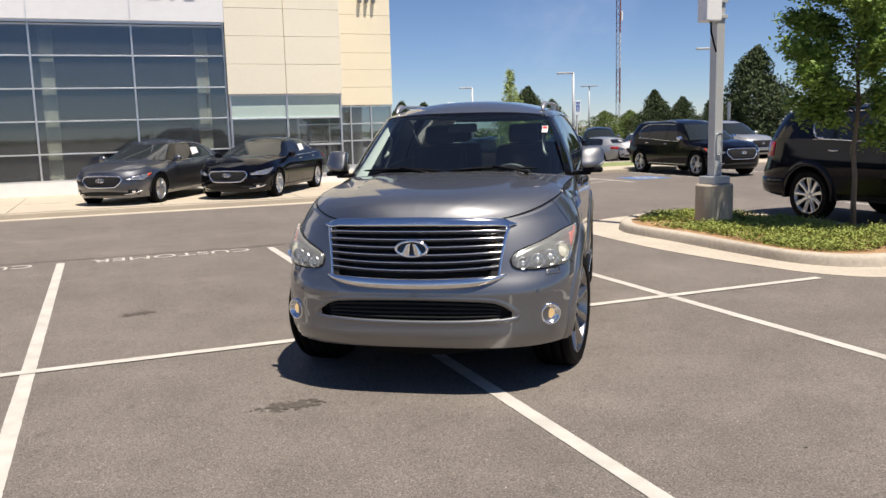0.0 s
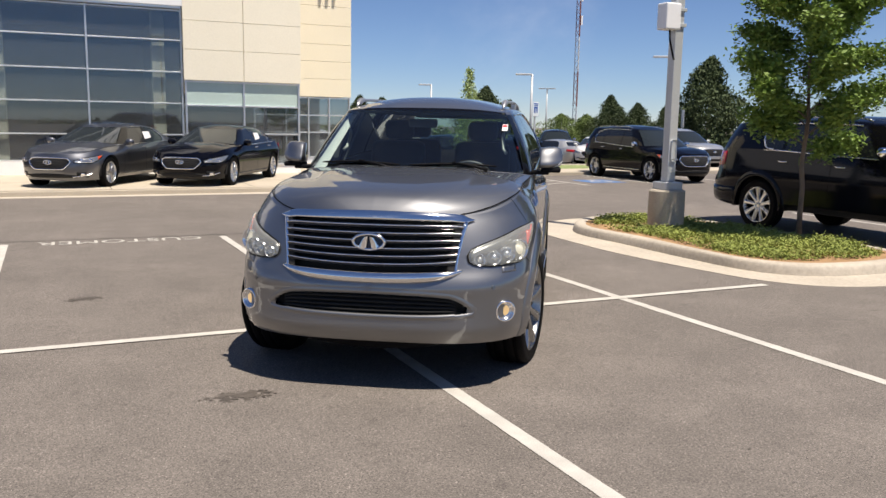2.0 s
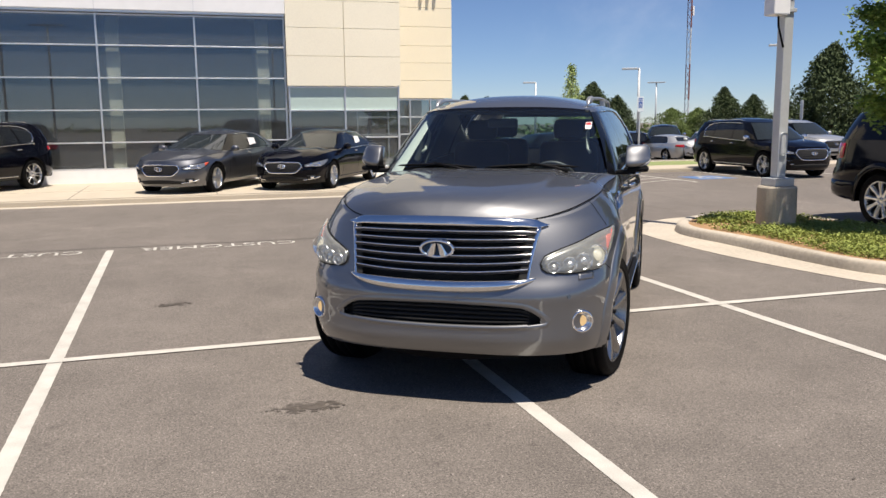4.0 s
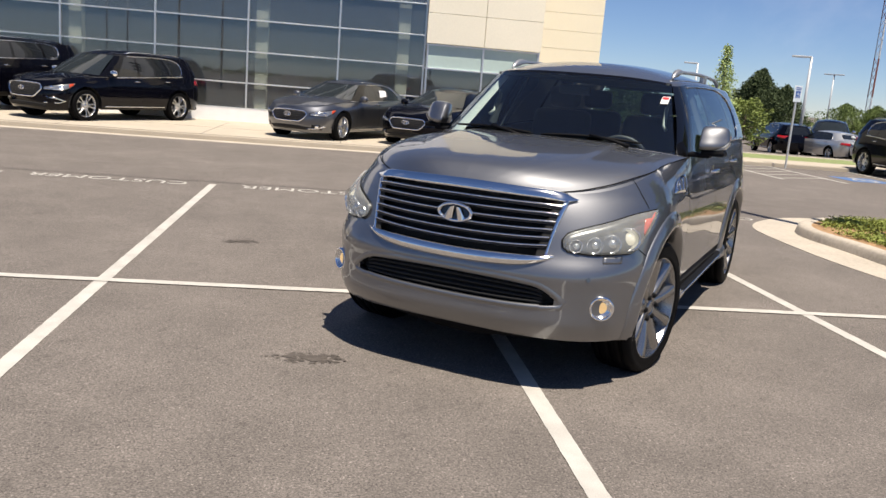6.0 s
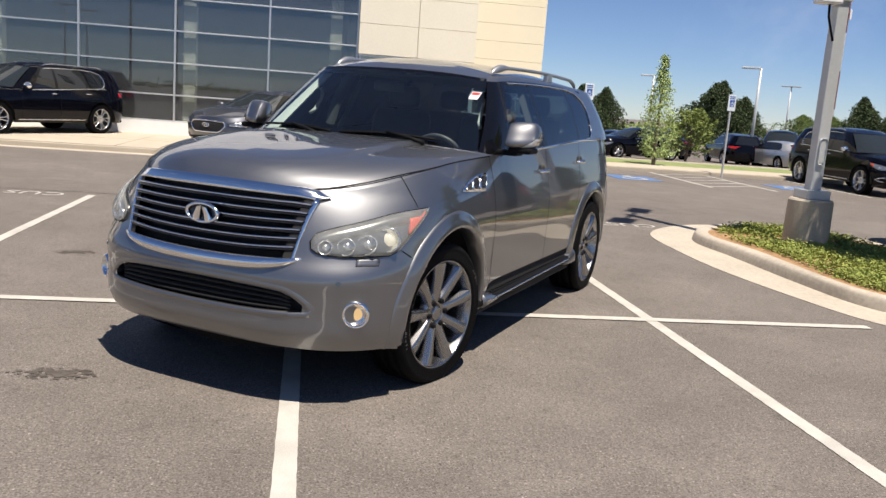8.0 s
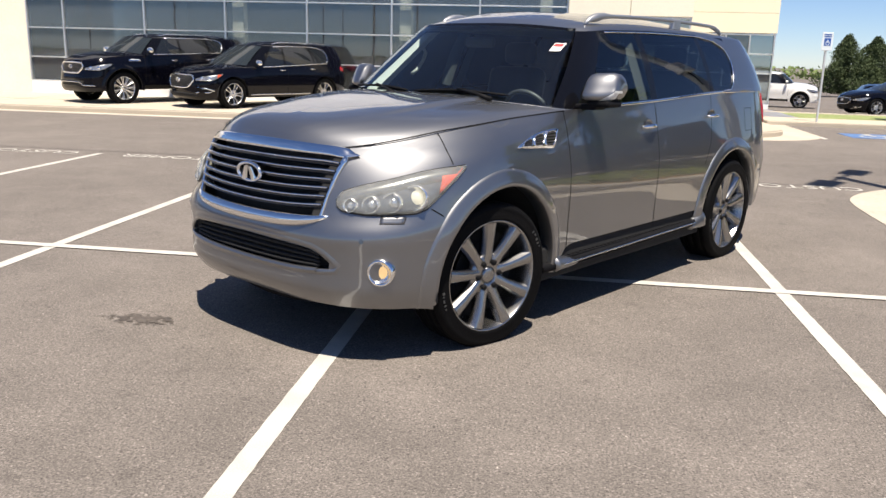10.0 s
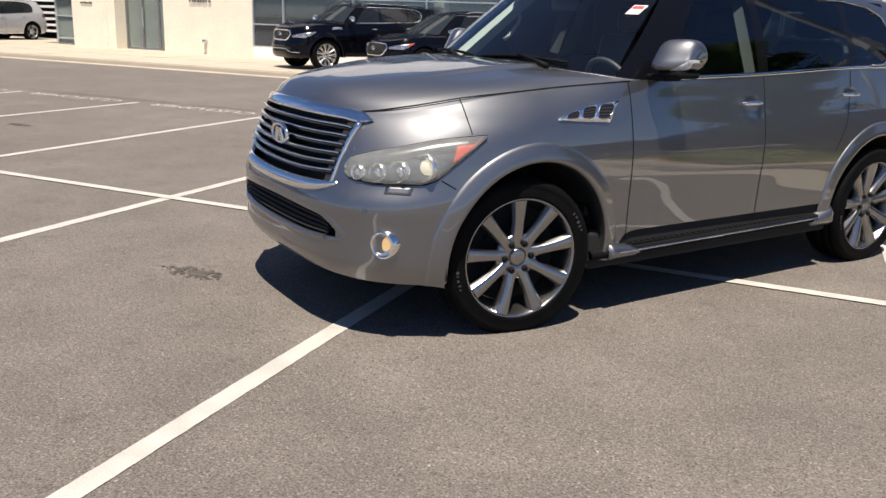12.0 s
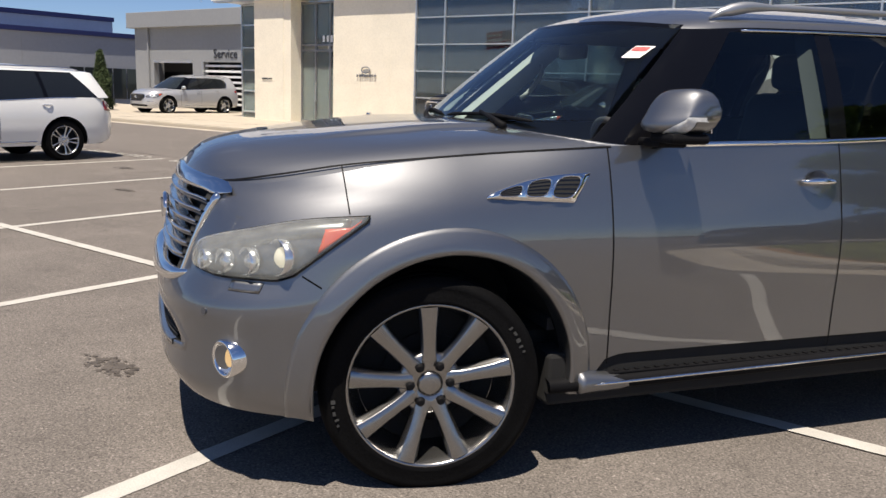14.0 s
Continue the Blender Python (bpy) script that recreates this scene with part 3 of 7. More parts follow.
slab("entrance_room", -21, -12.6, 24.6, 24.8, 0.1, 4.6, ROOM, "dark inner wall behind the entrance", "wall")
# wall badge and small bars for its lettering
badge = empty("wall_badge", pose(-14.9, 21.68, 1.93), "dark oval wall badge over a row of small letters", "sign", kind="structure")
bm = bmesh.new()
add_grid(bm, [[Vector(((0.2 + 0.02 * math.sin(b)) * math.cos(a), -0.02 + 0.02 * math.cos(b), 0.13 + (0.1 + 0.02 * math.sin(b)) * math.sin(a))) for b in (2 * math.pi * j / 6 for j in range(6))] for a in (2 * math.pi * k / 28 for k in range(28))], True, True)
part("oval", clean(bm), STEEL_LETTER, badge, "", True)
for k in range(8):
    part("letter_bar", box_bm(-0.42 + 0.115 * k, -0.37 + 0.115 * k + (0.03 if k % 2 else 0), -0.03, 0.0, -0.1, -0.02), STEEL_LETTER, badge)
plate = empty("name_plate", pose(-20.0, 21.68, 1.75), "small dark lettering on the stone pier", "sign", kind="structure")
for k in range(7):
    part("letter_bar", box_bm(-0.28 + 0.08 * k, -0.22 + 0.08 * k, -0.012, 0.0, -0.09, -0.03 if k != 4 else -0.05), INK, plate)
hyd = empty("wall_hydrant", pose(-14.7, 21.7, 0.5), "small steel fire connection on the wall", "hydrant")
bm = bmesh.new()
add_lathe(bm, [(0.0, -0.14), (0.06, -0.14), (0.05, -0.05), (0.08, -0.02), (0.08, 0.0)], "y", 14, (0, 0, 0.08))
part("outlet", bm, SATIN, hyd, "", True)
bm = bmesh.new()
add_tube(bm, [Vector((0, -0.06, 0.06)), Vector((0, -0.06, -0.2))], 0.03, 8)
part("pipe", bm, SATIN, hyd)
# glazed corner and service wing
corner = empty("window_corner", pose(0, 0, 0), "tall corner glazing in aluminium frames", "window", kind="structure")
for x in (-21.65, -20.78):
    part("mullion", box_bm(x - 0.03, x + 0.03, 21.9, 22.0, 0.12, 4.5), ALU, corner)
for z in (0.4, 1.2, 2.0, 2.85, 3.7, 4.45):
    part("transom", box_bm(-21.65, -20.78, 21.905, 21.995, z - 0.025, z + 0.025), ALU, corner)
part("pane", box_bm(-21.62, -20.81, 21.94, 21.96, 0.12, 4.5), GREEN_GLASS, corner).visible_shadow = False
service = empty("wall_service", pose(0, 0, 0), "grey panel service wing with open bay", "wall", kind="structure")
SY = 25.2
for x0, x1, z0, z1 in ((-34.2, -32.6, 0, 4.2), (-29.4, -28.6, 0, 4.2), (-24.9, -21.7, 0, 4.2), (-32.6, -29.4, 2.42, 4.2), (-28.6, -24.9, 2.42, 4.2)):
    part("wall_panel", box_bm(x0, x1, SY, SY + 0.3, z0, z1), GREY_PANEL, service)
part("parapet", box_bm(-34.4, -21.7, SY - 0.35, SY + 0.5, 4.05, 4.8, 0.02), GREY_PANEL, service)
part("side_wall", box_bm(-34.2, -33.9, SY + 0.3, 40, 0, 4.7), GREY_PANEL, service)
# the shade inside the bays is put in as a black sheet and jamb
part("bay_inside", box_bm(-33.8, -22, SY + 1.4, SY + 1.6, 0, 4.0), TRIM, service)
part("bay_jamb", box_bm(-29.4, -29.2, SY + 0.3, SY + 1.4, 0, 2.5), TRIM, service)
part("downpipe", box_bm(-33.0, -32.9, SY - 0.12, SY, 0.1, 4.05, 0.02), GREY_PANEL, service)
part("bay_frame", box_bm(-32.6, -29.4, SY - 0.02, SY + 0.02, 2.36, 2.46), ALU, service)
for x in (-28.6, -24.9):
    part("bay_frame", box_bm(x - 0.05, x + 0.05, SY - 0.03, SY + 0.02, 0.1, 2.46), ALU, service)
for k in range(8):
    part("window_slat", box_bm(-28.55, -24.95, SY + 0.1, SY + 0.16, 0.45 + 0.25 * k, 0.55 + 0.25 * k), WHITE_PANEL, service)
text_mesh("sign_lettering", "Service", 0.6, pose(-26.9, SY - 0.02, 2.6, 90, 0, 0), INK, 0.012, "dark raised word service on the grey wall")
# neighbour building with blue trim
neighbour = empty("neighbour_building", pose(-47.0, 0, 0, 0, 0, 0), "grey neighbour building with dark blue roof trim", "building", kind="structure")
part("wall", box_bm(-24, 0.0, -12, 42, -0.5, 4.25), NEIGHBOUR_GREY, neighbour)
part("upper_wall", box_bm(-24, -2.2, -10, 33, 4.25, 5.4), PALE_GREY, neighbour)
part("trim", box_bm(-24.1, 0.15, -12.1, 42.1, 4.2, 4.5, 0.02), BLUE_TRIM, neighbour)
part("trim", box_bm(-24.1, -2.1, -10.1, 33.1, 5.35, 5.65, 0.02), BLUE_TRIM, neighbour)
for k in range(6):
    part("window", box_bm(0.0, 0.06, 28.6 + 1.0 * k, 29.5 + 1.0 * k, 0.2, 2.2), SCREEN_GLASS, neighbour)
for k in range(9):
    part("wall_joint", box_bm(-0.01, 0.008, -8 + 4.2 * k, -7.98 + 4.2 * k, 0, 4.2), GREY_PANEL, neighbour)

slab("room_floor", -12.4, 3.4, FY + 0.3, 32, 0.1, 0.14, ROOM_FLOOR, "grey showroom floor", "floor")
slab("room_back_wall", -12.4, 3.4, 32, 32.3, 0.1, 5, ROOM, "dark showroom back wall", "wall")
slab("room_ceiling", -12.4, 3.4, FY + 0.3, 32, 4.9, 5.1, ROOM, "dark showroom ceiling", "ceiling")
slab("room_side_wall", -12.6, -12.4, FY + 0.3, 32, 0.1, 5, ROOM, "dark showroom side wall", "wall")
slab("room_side_wall", 3.4, 3.5, FY + 0.3, 32, 0.1, 5, ROOM, "dark showroom side wall", "wall")

# the whole front stands back a little, in proportion
BACK = Matrix.Translation((2.2, -1.8, 1.58)) @ Matrix.Scale(1.03, 4) @ Matrix.Translation((-2.2, 1.8, -1.58))
ENTRY = Matrix.Translation((4.65, -0.9, 1.46)) @ Matrix.Scale(0.978, 4) @ Matrix.Translation((-4.5, 0.9, -1.46))
for ob in [o for o in bpy.data.objects if o.parent is None and o.name in ("wall_stone_east", "wall_stone_west", "wall_entrance_return", "door_entrance", "entrance_room", "wall_badge", "name_plate", "wall_hydrant")]:
    ob.matrix_world = ENTRY @ ob.matrix_world
for ob in [o for o in bpy.data.objects if o not in standing and o.parent is None]:
    ob.matrix_world = BACK @ ob.matrix_world

# ---- planted island ----
def smooth_loop(pts, n=6):
    out = []
    for i in range(len(pts)):
        p0, p1, p2, p3 = (Vector(pts[(i + k) % len(pts)]) for k in (-1, 0, 1, 2))
        for k in range(n):
            t = k / n
            out.append(tuple(0.5 * ((2 * p1) + (p2 - p0) * t + (2 * p0 - 5 * p1 + 4 * p2 - p3) * t * t + (3 * p1 - p0 - 3 * p2 + p3) * t**3)))
    return out


ISLAND = smooth_loop([(7.58, 8.4), (7.59, 7.2), (7.6, 5.8), (7.7, 4.95), (8.12, 4.45), (9.0, 4.3), (9.8, 4.45), (10.2, 5.0), (10.3, 6.2), (10.3, 7.4), (10.15, 8.5), (9.6, 9.3), (8.8, 9.55), (8.1, 9.2)])
MID = Vector((9.0, 7.0))


def inset(pts, d):
    out = []
    for x, y in pts:
        v = Vector((x, y)) - MID
        out.append(tuple(MID + v * max(0, 1 - d / v.length)))
    return out


tagged(part("island_gutter", outline_slab(bmesh.new(), inset(ISLAND, -0.62), 0, 0.006), KERB), "pale concrete gutter round the island", "gutter", kind="structure")
bm = bmesh.new()
add_grid(bm, [[Vector((x, y, z)) for x, y in inset(ISLAND, d)] for d, z in ((-0.02, 0.0), (-0.005, 0.06), (0.01, 0.1), (0.025, 0.118), (0.05, 0.128), (0.1, 0.131), (0.17, 0.131), (0.2, 0.125), (0.21, 0.08))], close_v=True)
tagged(part("island_kerb", bm, KERB, smooth=True), "weathered concrete island kerb", "kerb", kind="structure")
bed = tagged(part("planting_bed", outline_slab(bmesh.new(), inset(ISLAND, 0.2), 0.05, 0.12), MULCH), "orange brown mulch in the island", "bed", kind="structure")


def leaf_quads(bm, rnd, p, n, size, spread, up=0.4):
    """A clump of small leaves round a point."""
    for _ in range(n):
        c = p + Vector((rnd.gauss(0, spread), rnd.gauss(0, spread), rnd.gauss(0, spread * 0.8)))
        a = Vector((rnd.gauss(0, 1), rnd.gauss(0, 1), rnd.gauss(0, up))).normalized()
        b = a.cross(Vector((rnd.gauss(0, 1), rnd.gauss(0, 1), rnd.gauss(0, 1)))).normalized()
        s = size * rnd.uniform(0.6, 1.35)
        bm.faces.new([bm.verts.new(c - a * s), bm.verts.new(c + b * s * 0.5), bm.verts.new(c + a * s), bm.verts.new(c - b * s * 0.5)])


rnd = random.Random(5)
bm = bmesh.new()
inner = inset(ISLAND, 0.36)


def inside(pts, x, y):
    hit = False
    for (x0, y0), (x1, y1) in zip(pts, pts[1:] + pts[:1]):
        if (y0 > y) != (y1 > y) and x < (x1 - x0) * (y - y0) / (y1 - y0) + x0:
            hit = not hit
    return hit


count = 0
while count < 6500:
    x, y = rnd.uniform(7.8, 10.3), rnd.uniform(4.3, 9.6)
    if not inside(inner, x, y) or noise.noise(Vector((x * 1.3, y * 1.3, 3))) + 0.5 * noise.noise(Vector((x * 5, y * 5, 1))) < -0.3 + 0.25 * rnd.random():
        continue
    h = 0.135 + 0.05 * rnd.random() + 0.04 * noise.noise(Vector((x * 2, y * 2, 0)))
    leaf_quads(bm, rnd, Vector((x, y, h)), 7, 0.018, 0.03)
    count += 1
tagged(part("groundcover", bm, GRASS), "low green groundcover with sparse patches", "groundcover", kind="stuff")

pole = empty("lamp_post", pose(8.8, 7.85, 0.15), "tall square steel lamp post on a round concrete footing", "lamp post")
bm = bmesh.new()
add_lathe(bm, [(0.0, -0.05), (0.27, -0.05), (0.275, 0.2), (0.27, 0.54), (0.25, 0.565), (0.0, 0.565)], "z", 36)
part("footing", clean(bm), CONCRETE, pole, "round concrete footing")
part("base_cover", box_bm(-0.16, 0.16, -0.16, 0.16, 0.565, 0.68, 0.012), GALV, pole, "square steel base cover")
part("pole", box_bm(-0.075, 0.075, -0.075, 0.075, 0.68, 9.3, 0.012), GALV, pole)
part("hand_hole", box_bm(-0.05, 0.05, -0.095, -0.075, 1.0, 1.32, 0.03), GALV, pole, "oval hand hole cover")
box = part("control_box", box_bm(-0.36, -0.09, -0.2, 0.02, 2.92, 3.3, 0.02), WHITE_PANEL, pole, "white metal control box")
part("bracket", box_bm(-0.1, 0.1, -0.1, 0.1, 2.98, 3.03, 0.004), GALV, box)
part("bracket", box_bm(-0.1, 0.1, -0.1, 0.1, 3.2, 3.25, 0.004), GALV, box)
bm = bmesh.new()
add_tube(bm, [Vector((-0.2, -0.09, 2.93)), Vector((-0.19, -0.09, 2.78)), Vector((-0.13, -0.09, 2.6)), Vector((-0.085, -0.08, 2.5))], 0.014, 6)
part("cable", clean(bm), TRIM, pole, "black cable", True)
for a in (0, 180):
    m4 = Matrix.Rotation(radians(a + 60), 4, "Z")
    bm = bmesh.new()
    add_box(bm, 0.05, 0.5, -0.03, 0.03, 9.15, 9.22, 0.01, m4)
    add_box(bm, 0.45, 1.15, -0.18, 0.18, 9.14, 9.24, 0.03, m4)
    part("lamp_head", bm, GALV, pole, "flat steel lamp head")

# ---- vehicles ----
def superellipse_steps(a, b, n, count):
    """Angles that walk evenly round a quarter of a superellipse."""
    ts = np.linspace(0, math.pi / 2, 400)
    x, y = a * np.abs(np.cos(ts)) ** (2 / n), b * np.abs(np.sin(ts)) ** (2 / n)
    d = np.r_[0, np.cumsum(np.hypot(np.diff(x), np.diff(y)))]
    return [float(t) for t in np.interp(np.linspace(0, d[-1], count + 1), d, ts)]


class Shape:
    """The body's surface: half width by height, nose and tail by height, shoulder by length."""

    def __init__(self, **k):
        self.k = k
        self.wmax = max(w for _, w in k["width"])

    def width(self, z, x):
        d = self.shoulder(x) - z
        u = min(max((x - self.k["cowl"] + 0.15) / 0.75, 0.0), 1.0)
        roll = self.k["roll"] * (0.12 + 0.88 * u * u * (3 - 2 * u))
        return curve_at(self.k["width"], z) * curve_at(self.k["taper"], x) - roll * max(0.0, 1 - d / 0.24) ** 2.2

    def nose_power(self, z):
        """How square the nose is in plan, at a height."""
        n = self.k["nose_n"]
        return curve_at(n, z) if isinstance(n, tuple) else n

    def nose(self, z):
        return curve_at(self.k["nose"], z)

    def tail(self, z):
        return curve_at(self.k["tail"], z)

    def bottom(self, x):
        return curve_at(self.k["bottom"], x)

    def shoulder(self, x):
        return curve_at(self.k["shoulder"], x)

    def front(self, t, z):
        """The point at the angle t round the nose."""
        c, n = self.k["nose_from"], self.nose_power(z)
        x = c + (self.nose(z) - c) * max(math.cos(t), 0) ** (2 / n)
        return Vector((x, self.width(z, x) * max(math.sin(t), 0) ** (2 / n), z))

    def back(self, t, z):
        c, n = self.k["tail_from"], self.k["tail_n"]
        x = c + (self.tail(z) - c) * max(math.cos(t), 0) ** (2 / n)
        return Vector((x, self.width(z, x) * max(math.sin(t), 0) ** (2 / n), z))

    def side(self, x, z):
        """The left side at a length and height."""
        w = self.width(z, x)
        for c, e, n in ((self.k["nose_from"], self.nose(z), self.nose_power(z)), (self.k["tail_from"], self.tail(z), self.k["tail_n"])):
            s = (x - c) / (e - c)
            if s > 0:
                w *= max(1 - min(s, 1) ** n, 0) ** (1 / n)
        return Vector((x, w, z))

    def face(self, y, z):
        """The front at a place across."""
        c, n = self.k["nose_from"], self.nose_power(z)
        s = min(abs(y) / self.width(z, 0.2), 1)
        return Vector((c + (self.nose(z) - c) * (1 - s**n) ** (1 / n), y, z))

    def rear(self, y, z):
        c, n = self.k["tail_from"], self.k["tail_n"]
        s = min(abs(y) / self.width(z, c), 1)
        return Vector((c + (self.tail(z) - c) * (1 - s**n) ** (1 / n), y, z))

    def normal(self, fn, a, z, e=0.01):
        p = fn(a, z)
        n = (fn(a + e, z) - p).cross(fn(a, z + e) - p).normalized()
        away = Vector((p.x - 0.5 * (self.k["nose_from"] + self.k["tail_from"]), p.y * 2, 0))
        return n if n.dot(away) > 0 else -n


def patch_bm(shape, fn, a0, a1, low, high, na, nz, off, thick=0.0, mirror=False, bm=None, bulge=0.0):
    """A panel on the body's surface between two curves low(a) and high(a), lifted by off."""
    bm = bm or bmesh.new()
    rows, inner = [], []
    for i in range(na + 1):
        a = a0 + (a1 - a0) * i / na
        lo, hi = low(a), high(a)
        row, back = [], []
        for j in range(nz + 1):
            z = lo + (hi - lo) * j / nz
            n = shape.normal(fn, a, z)
            lift = off + bulge * math.sin(math.pi * i / na) * math.sin(math.pi * j / nz)
            p, q = fn(a, z) + n * lift, fn(a, z) + n * (off - thick)
            if mirror:
                p.y, q.y = -p.y, -q.y
            row.append(p)
            back.append(q)
        rows.append(row)
        inner.append(back)
    add_grid(bm, rows)
    if thick:
        rim_o = [rows[i][0] for i in range(na + 1)] + [rows[na][j] for j in range(1, nz + 1)] + [rows[i][nz] for i in range(na - 1, -1, -1)] + [rows[0][j] for j in range(nz - 1, 0, -1)]
        rim_i = [inner[i][0] for i in range(na + 1)] + [inner[na][j] for j in range(1, nz + 1)] + [inner[i][nz] for i in range(na - 1, -1, -1)] + [inner[0][j] for j in range(nz - 1, 0, -1)]
        add_grid(bm, [rim_o, rim_i], close_v=True)
    return clean(bm)


def strip_bm(shape, fn, pts, width, off, mirror=False, depth=0.0, bm=None, ends=None):
    """A narrow band along (a, z) points on the body."""
    bm = bm or bmesh.new()
    P = []
    for k, (a, z) in enumerate(pts):
        n = shape.normal(fn, a, z)
        P.append((fn(a, z) + n * off, n))
    rows = []
    for k, (p, n) in enumerate(P):
        d = (P[min(k + 1, len(P) - 1)][0] - P[max(k - 1, 0)][0]).normalized()
        s = d.cross(n).normalized() * (width[k] if isinstance(width, list) else width) / 2
        row = [p + s - n * depth, p + s * 0.8, p - s * 0.8, p - s - n * depth] if depth else [p + s, p - s]
        if mirror:
            row = [Vector((v.x, -v.y, v.z)) for v in row]
        rows.append(row)
    add_grid(bm, rows)
    if ends is not None:
        ends += [rows[0], rows[-1]]
    return clean(bm)


WHEEL_CACHE = {}


def wheel_meshes(tr, rr, width, spokes, style, dark=False):
    """Tyre, barrel, spokes, hub and nuts of a wheel that turns about y, its face towards +y."""
    key = (tr, rr, width, spokes, style, dark)
    if key in WHEEL_CACHE:
        return WHEEL_CACHE[key]
    w = width / 2
    made = {}

    def keep(name, bm):
        me = bpy.data.meshes.new(name)
        clean(bm)
        bm.to_mesh(me)
        bm.free()
        made[name] = me

    bm = bmesh.new()
    side = tr - rr
    prof = [(rr - 0.012, -w * 0.8), (rr + 0.3 * side, -w), (tr - 0.03, -w * 0.97), (tr - 0.004, -w * 0.8)]
    for g in (-0.5, 0.0, 0.5):
        prof += [(tr, w * (g - 0.2)), (tr, w * (g - 0.05)), (tr - 0.009, w * (g - 0.04)), (tr - 0.009, w * (g + 0.04)), (tr, w * (g + 0.05)), (tr, w * (g + 0.2))]
    prof += [(tr - 0.004, w * 0.8), (tr - 0.018, w * 0.9), (tr - 0.035, w * 0.985), (tr - 0.04, w * 0.965), (rr + 0.42 * side, w * 1.01), (rr + 0.16 * side, w * 0.97), (rr + 0.1 * side, w * 0.99), (rr - 0.012, w * 0.84)]
    add_lathe(bm, prof, "y", 72)
    keep("tyre", bm)
    bm = bmesh.new()
    add_lathe(bm, [(rr - 0.01, w * 0.80), (rr + 0.004, w * 0.88), (rr + 0.002, w * 0.92), (rr - 0.006, w * 0.92), (rr - 0.012, w * 0.86), (rr - 0.02, w * 0.6), (rr - 0.05, 0.0), (rr - 0.05, -w * 0.8)], "y", 72)
    keep("barrel", bm)
    # an added near-black plate closes the barrel, so the spoke gaps stay dark
    bm = bmesh.new()
    add_lathe(bm, [(rr - 0.052, -w * 0.1), (0.02, -w * 0.1), (0.0, -w * 0.1)], "y", 40)
    add_lathe(bm, [(rr * 0.56, w * 0.05), (rr * 0.56, w * 0.0), (0.05, w * 0.05)], "y", 40)
    keep("brake_disc", bm)
    bm = bmesh.new()
    for sgn in (0,) if style == "broad" else (-1, 1):
        rows = []
        for k in range(9):
            t = k / 8
            r = 0.05 + (rr - 0.062) * t
            if style == "broad":
                half = curve_at(((0, 0.038), (0.18, 0.03), (0.3, 0.026), (0.5, 0.027), (0.9, 0.0335), (1, 0.037)), t) * rr / 0.3
                mid = 0.0
            else:
                half = curve_at(((0, 0.016), (0.5, 0.011), (1, 0.017)), t) * rr / 0.24
                mid = sgn * curve_at(((0, 0.012), (1, 0.045)), t) * rr / 0.24
            face = w * curve_at(((0, 0.62), (0.3, 0.72), (0.8, 0.87), (1, 0.9)), t)
            deep = face - 0.06
            if style == "broad":
                cut = ((deep, -1.05), (face - 0.026, -1.16), (face - 0.022, -0.98), (face - 0.005, -0.9), (face, -0.72), (face + 0.003, 0), (face, 0.72), (face - 0.005, 0.9), (face - 0.022, 0.98), (face - 0.026, 1.16), (deep, 1.05))
            else:
                cut = ((deep, -0.8), (face - 0.016, -1), (face - 0.002, -0.72), (face, 0), (face - 0.002, 0.72), (face - 0.016, 1), (deep, 0.8))
            rows.append([Vector((r, y, mid + half * f)) for y, f in cut])
        add_grid(bm, rows)
    keep("spoke", bm)
    bm = bmesh.new()
    add_lathe(bm, [(rr * 0.4, w * 0.3), (rr * 0.39, w * 0.52), (rr * 0.35, w * 0.61), (rr * 0.27, w * 0.645), (0.05, w * 0.655), (0.046, w * 0.6)], "y", 36)
    keep("hub", bm)
    bm = bmesh.new()
    add_lathe(bm, [(0.046, w * 0.58), (0.044, w * 0.66), (0.034, w * 0.69), (0.0, w * 0.7)], "y", 28)
    keep("hub_cap", bm)
    bm = bmesh.new()
    add_lathe(bm, [(0.019, w * 0.5), (0.019, w * 0.66), (0.016, w * 0.665), (0.0155, w * 0.73), (0.01, w * 0.77), (0.0, w * 0.77)], "y", 12, (0.076, 0, 0))
    keep("wheel_nut", bm)
    WHEEL_CACHE[key] = made
    return made


def add_wheel(car, x, y, tr, rr, width, spokes, style, alloy, nuts=False, steer=0.0):
    made = wheel_meshes(tr, rr, width, spokes, style)
    w = link_mesh("wheel", made["barrel"], alloy, car, smooth=True)
    w.location = (x, y, tr - 0.008)
    w.rotation_euler = (0, 0.577, (0 if y > 0 else math.pi) + steer)
    link_mesh("tyre", made["tyre"], RUBBER, w, "black rubber tyre", smooth=True)
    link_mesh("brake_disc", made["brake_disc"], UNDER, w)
    for k in range(spokes):
        link_mesh("spoke", made["spoke"], alloy, w, smooth=True).rotation_euler = (0, 2 * math.pi * k / spokes, 0)
    link_mesh("hub", made["hub"], alloy, w, smooth=True)
    link_mesh("hub_cap", made["hub_cap"], alloy, w, smooth=True)
    if nuts:
        for k in range(6):
            link_mesh("wheel_nut", made["wheel_nut"], TRIM, w).rotation_euler = (0, 2 * math.pi * (k + 0.5) / 6, 0)
    return w


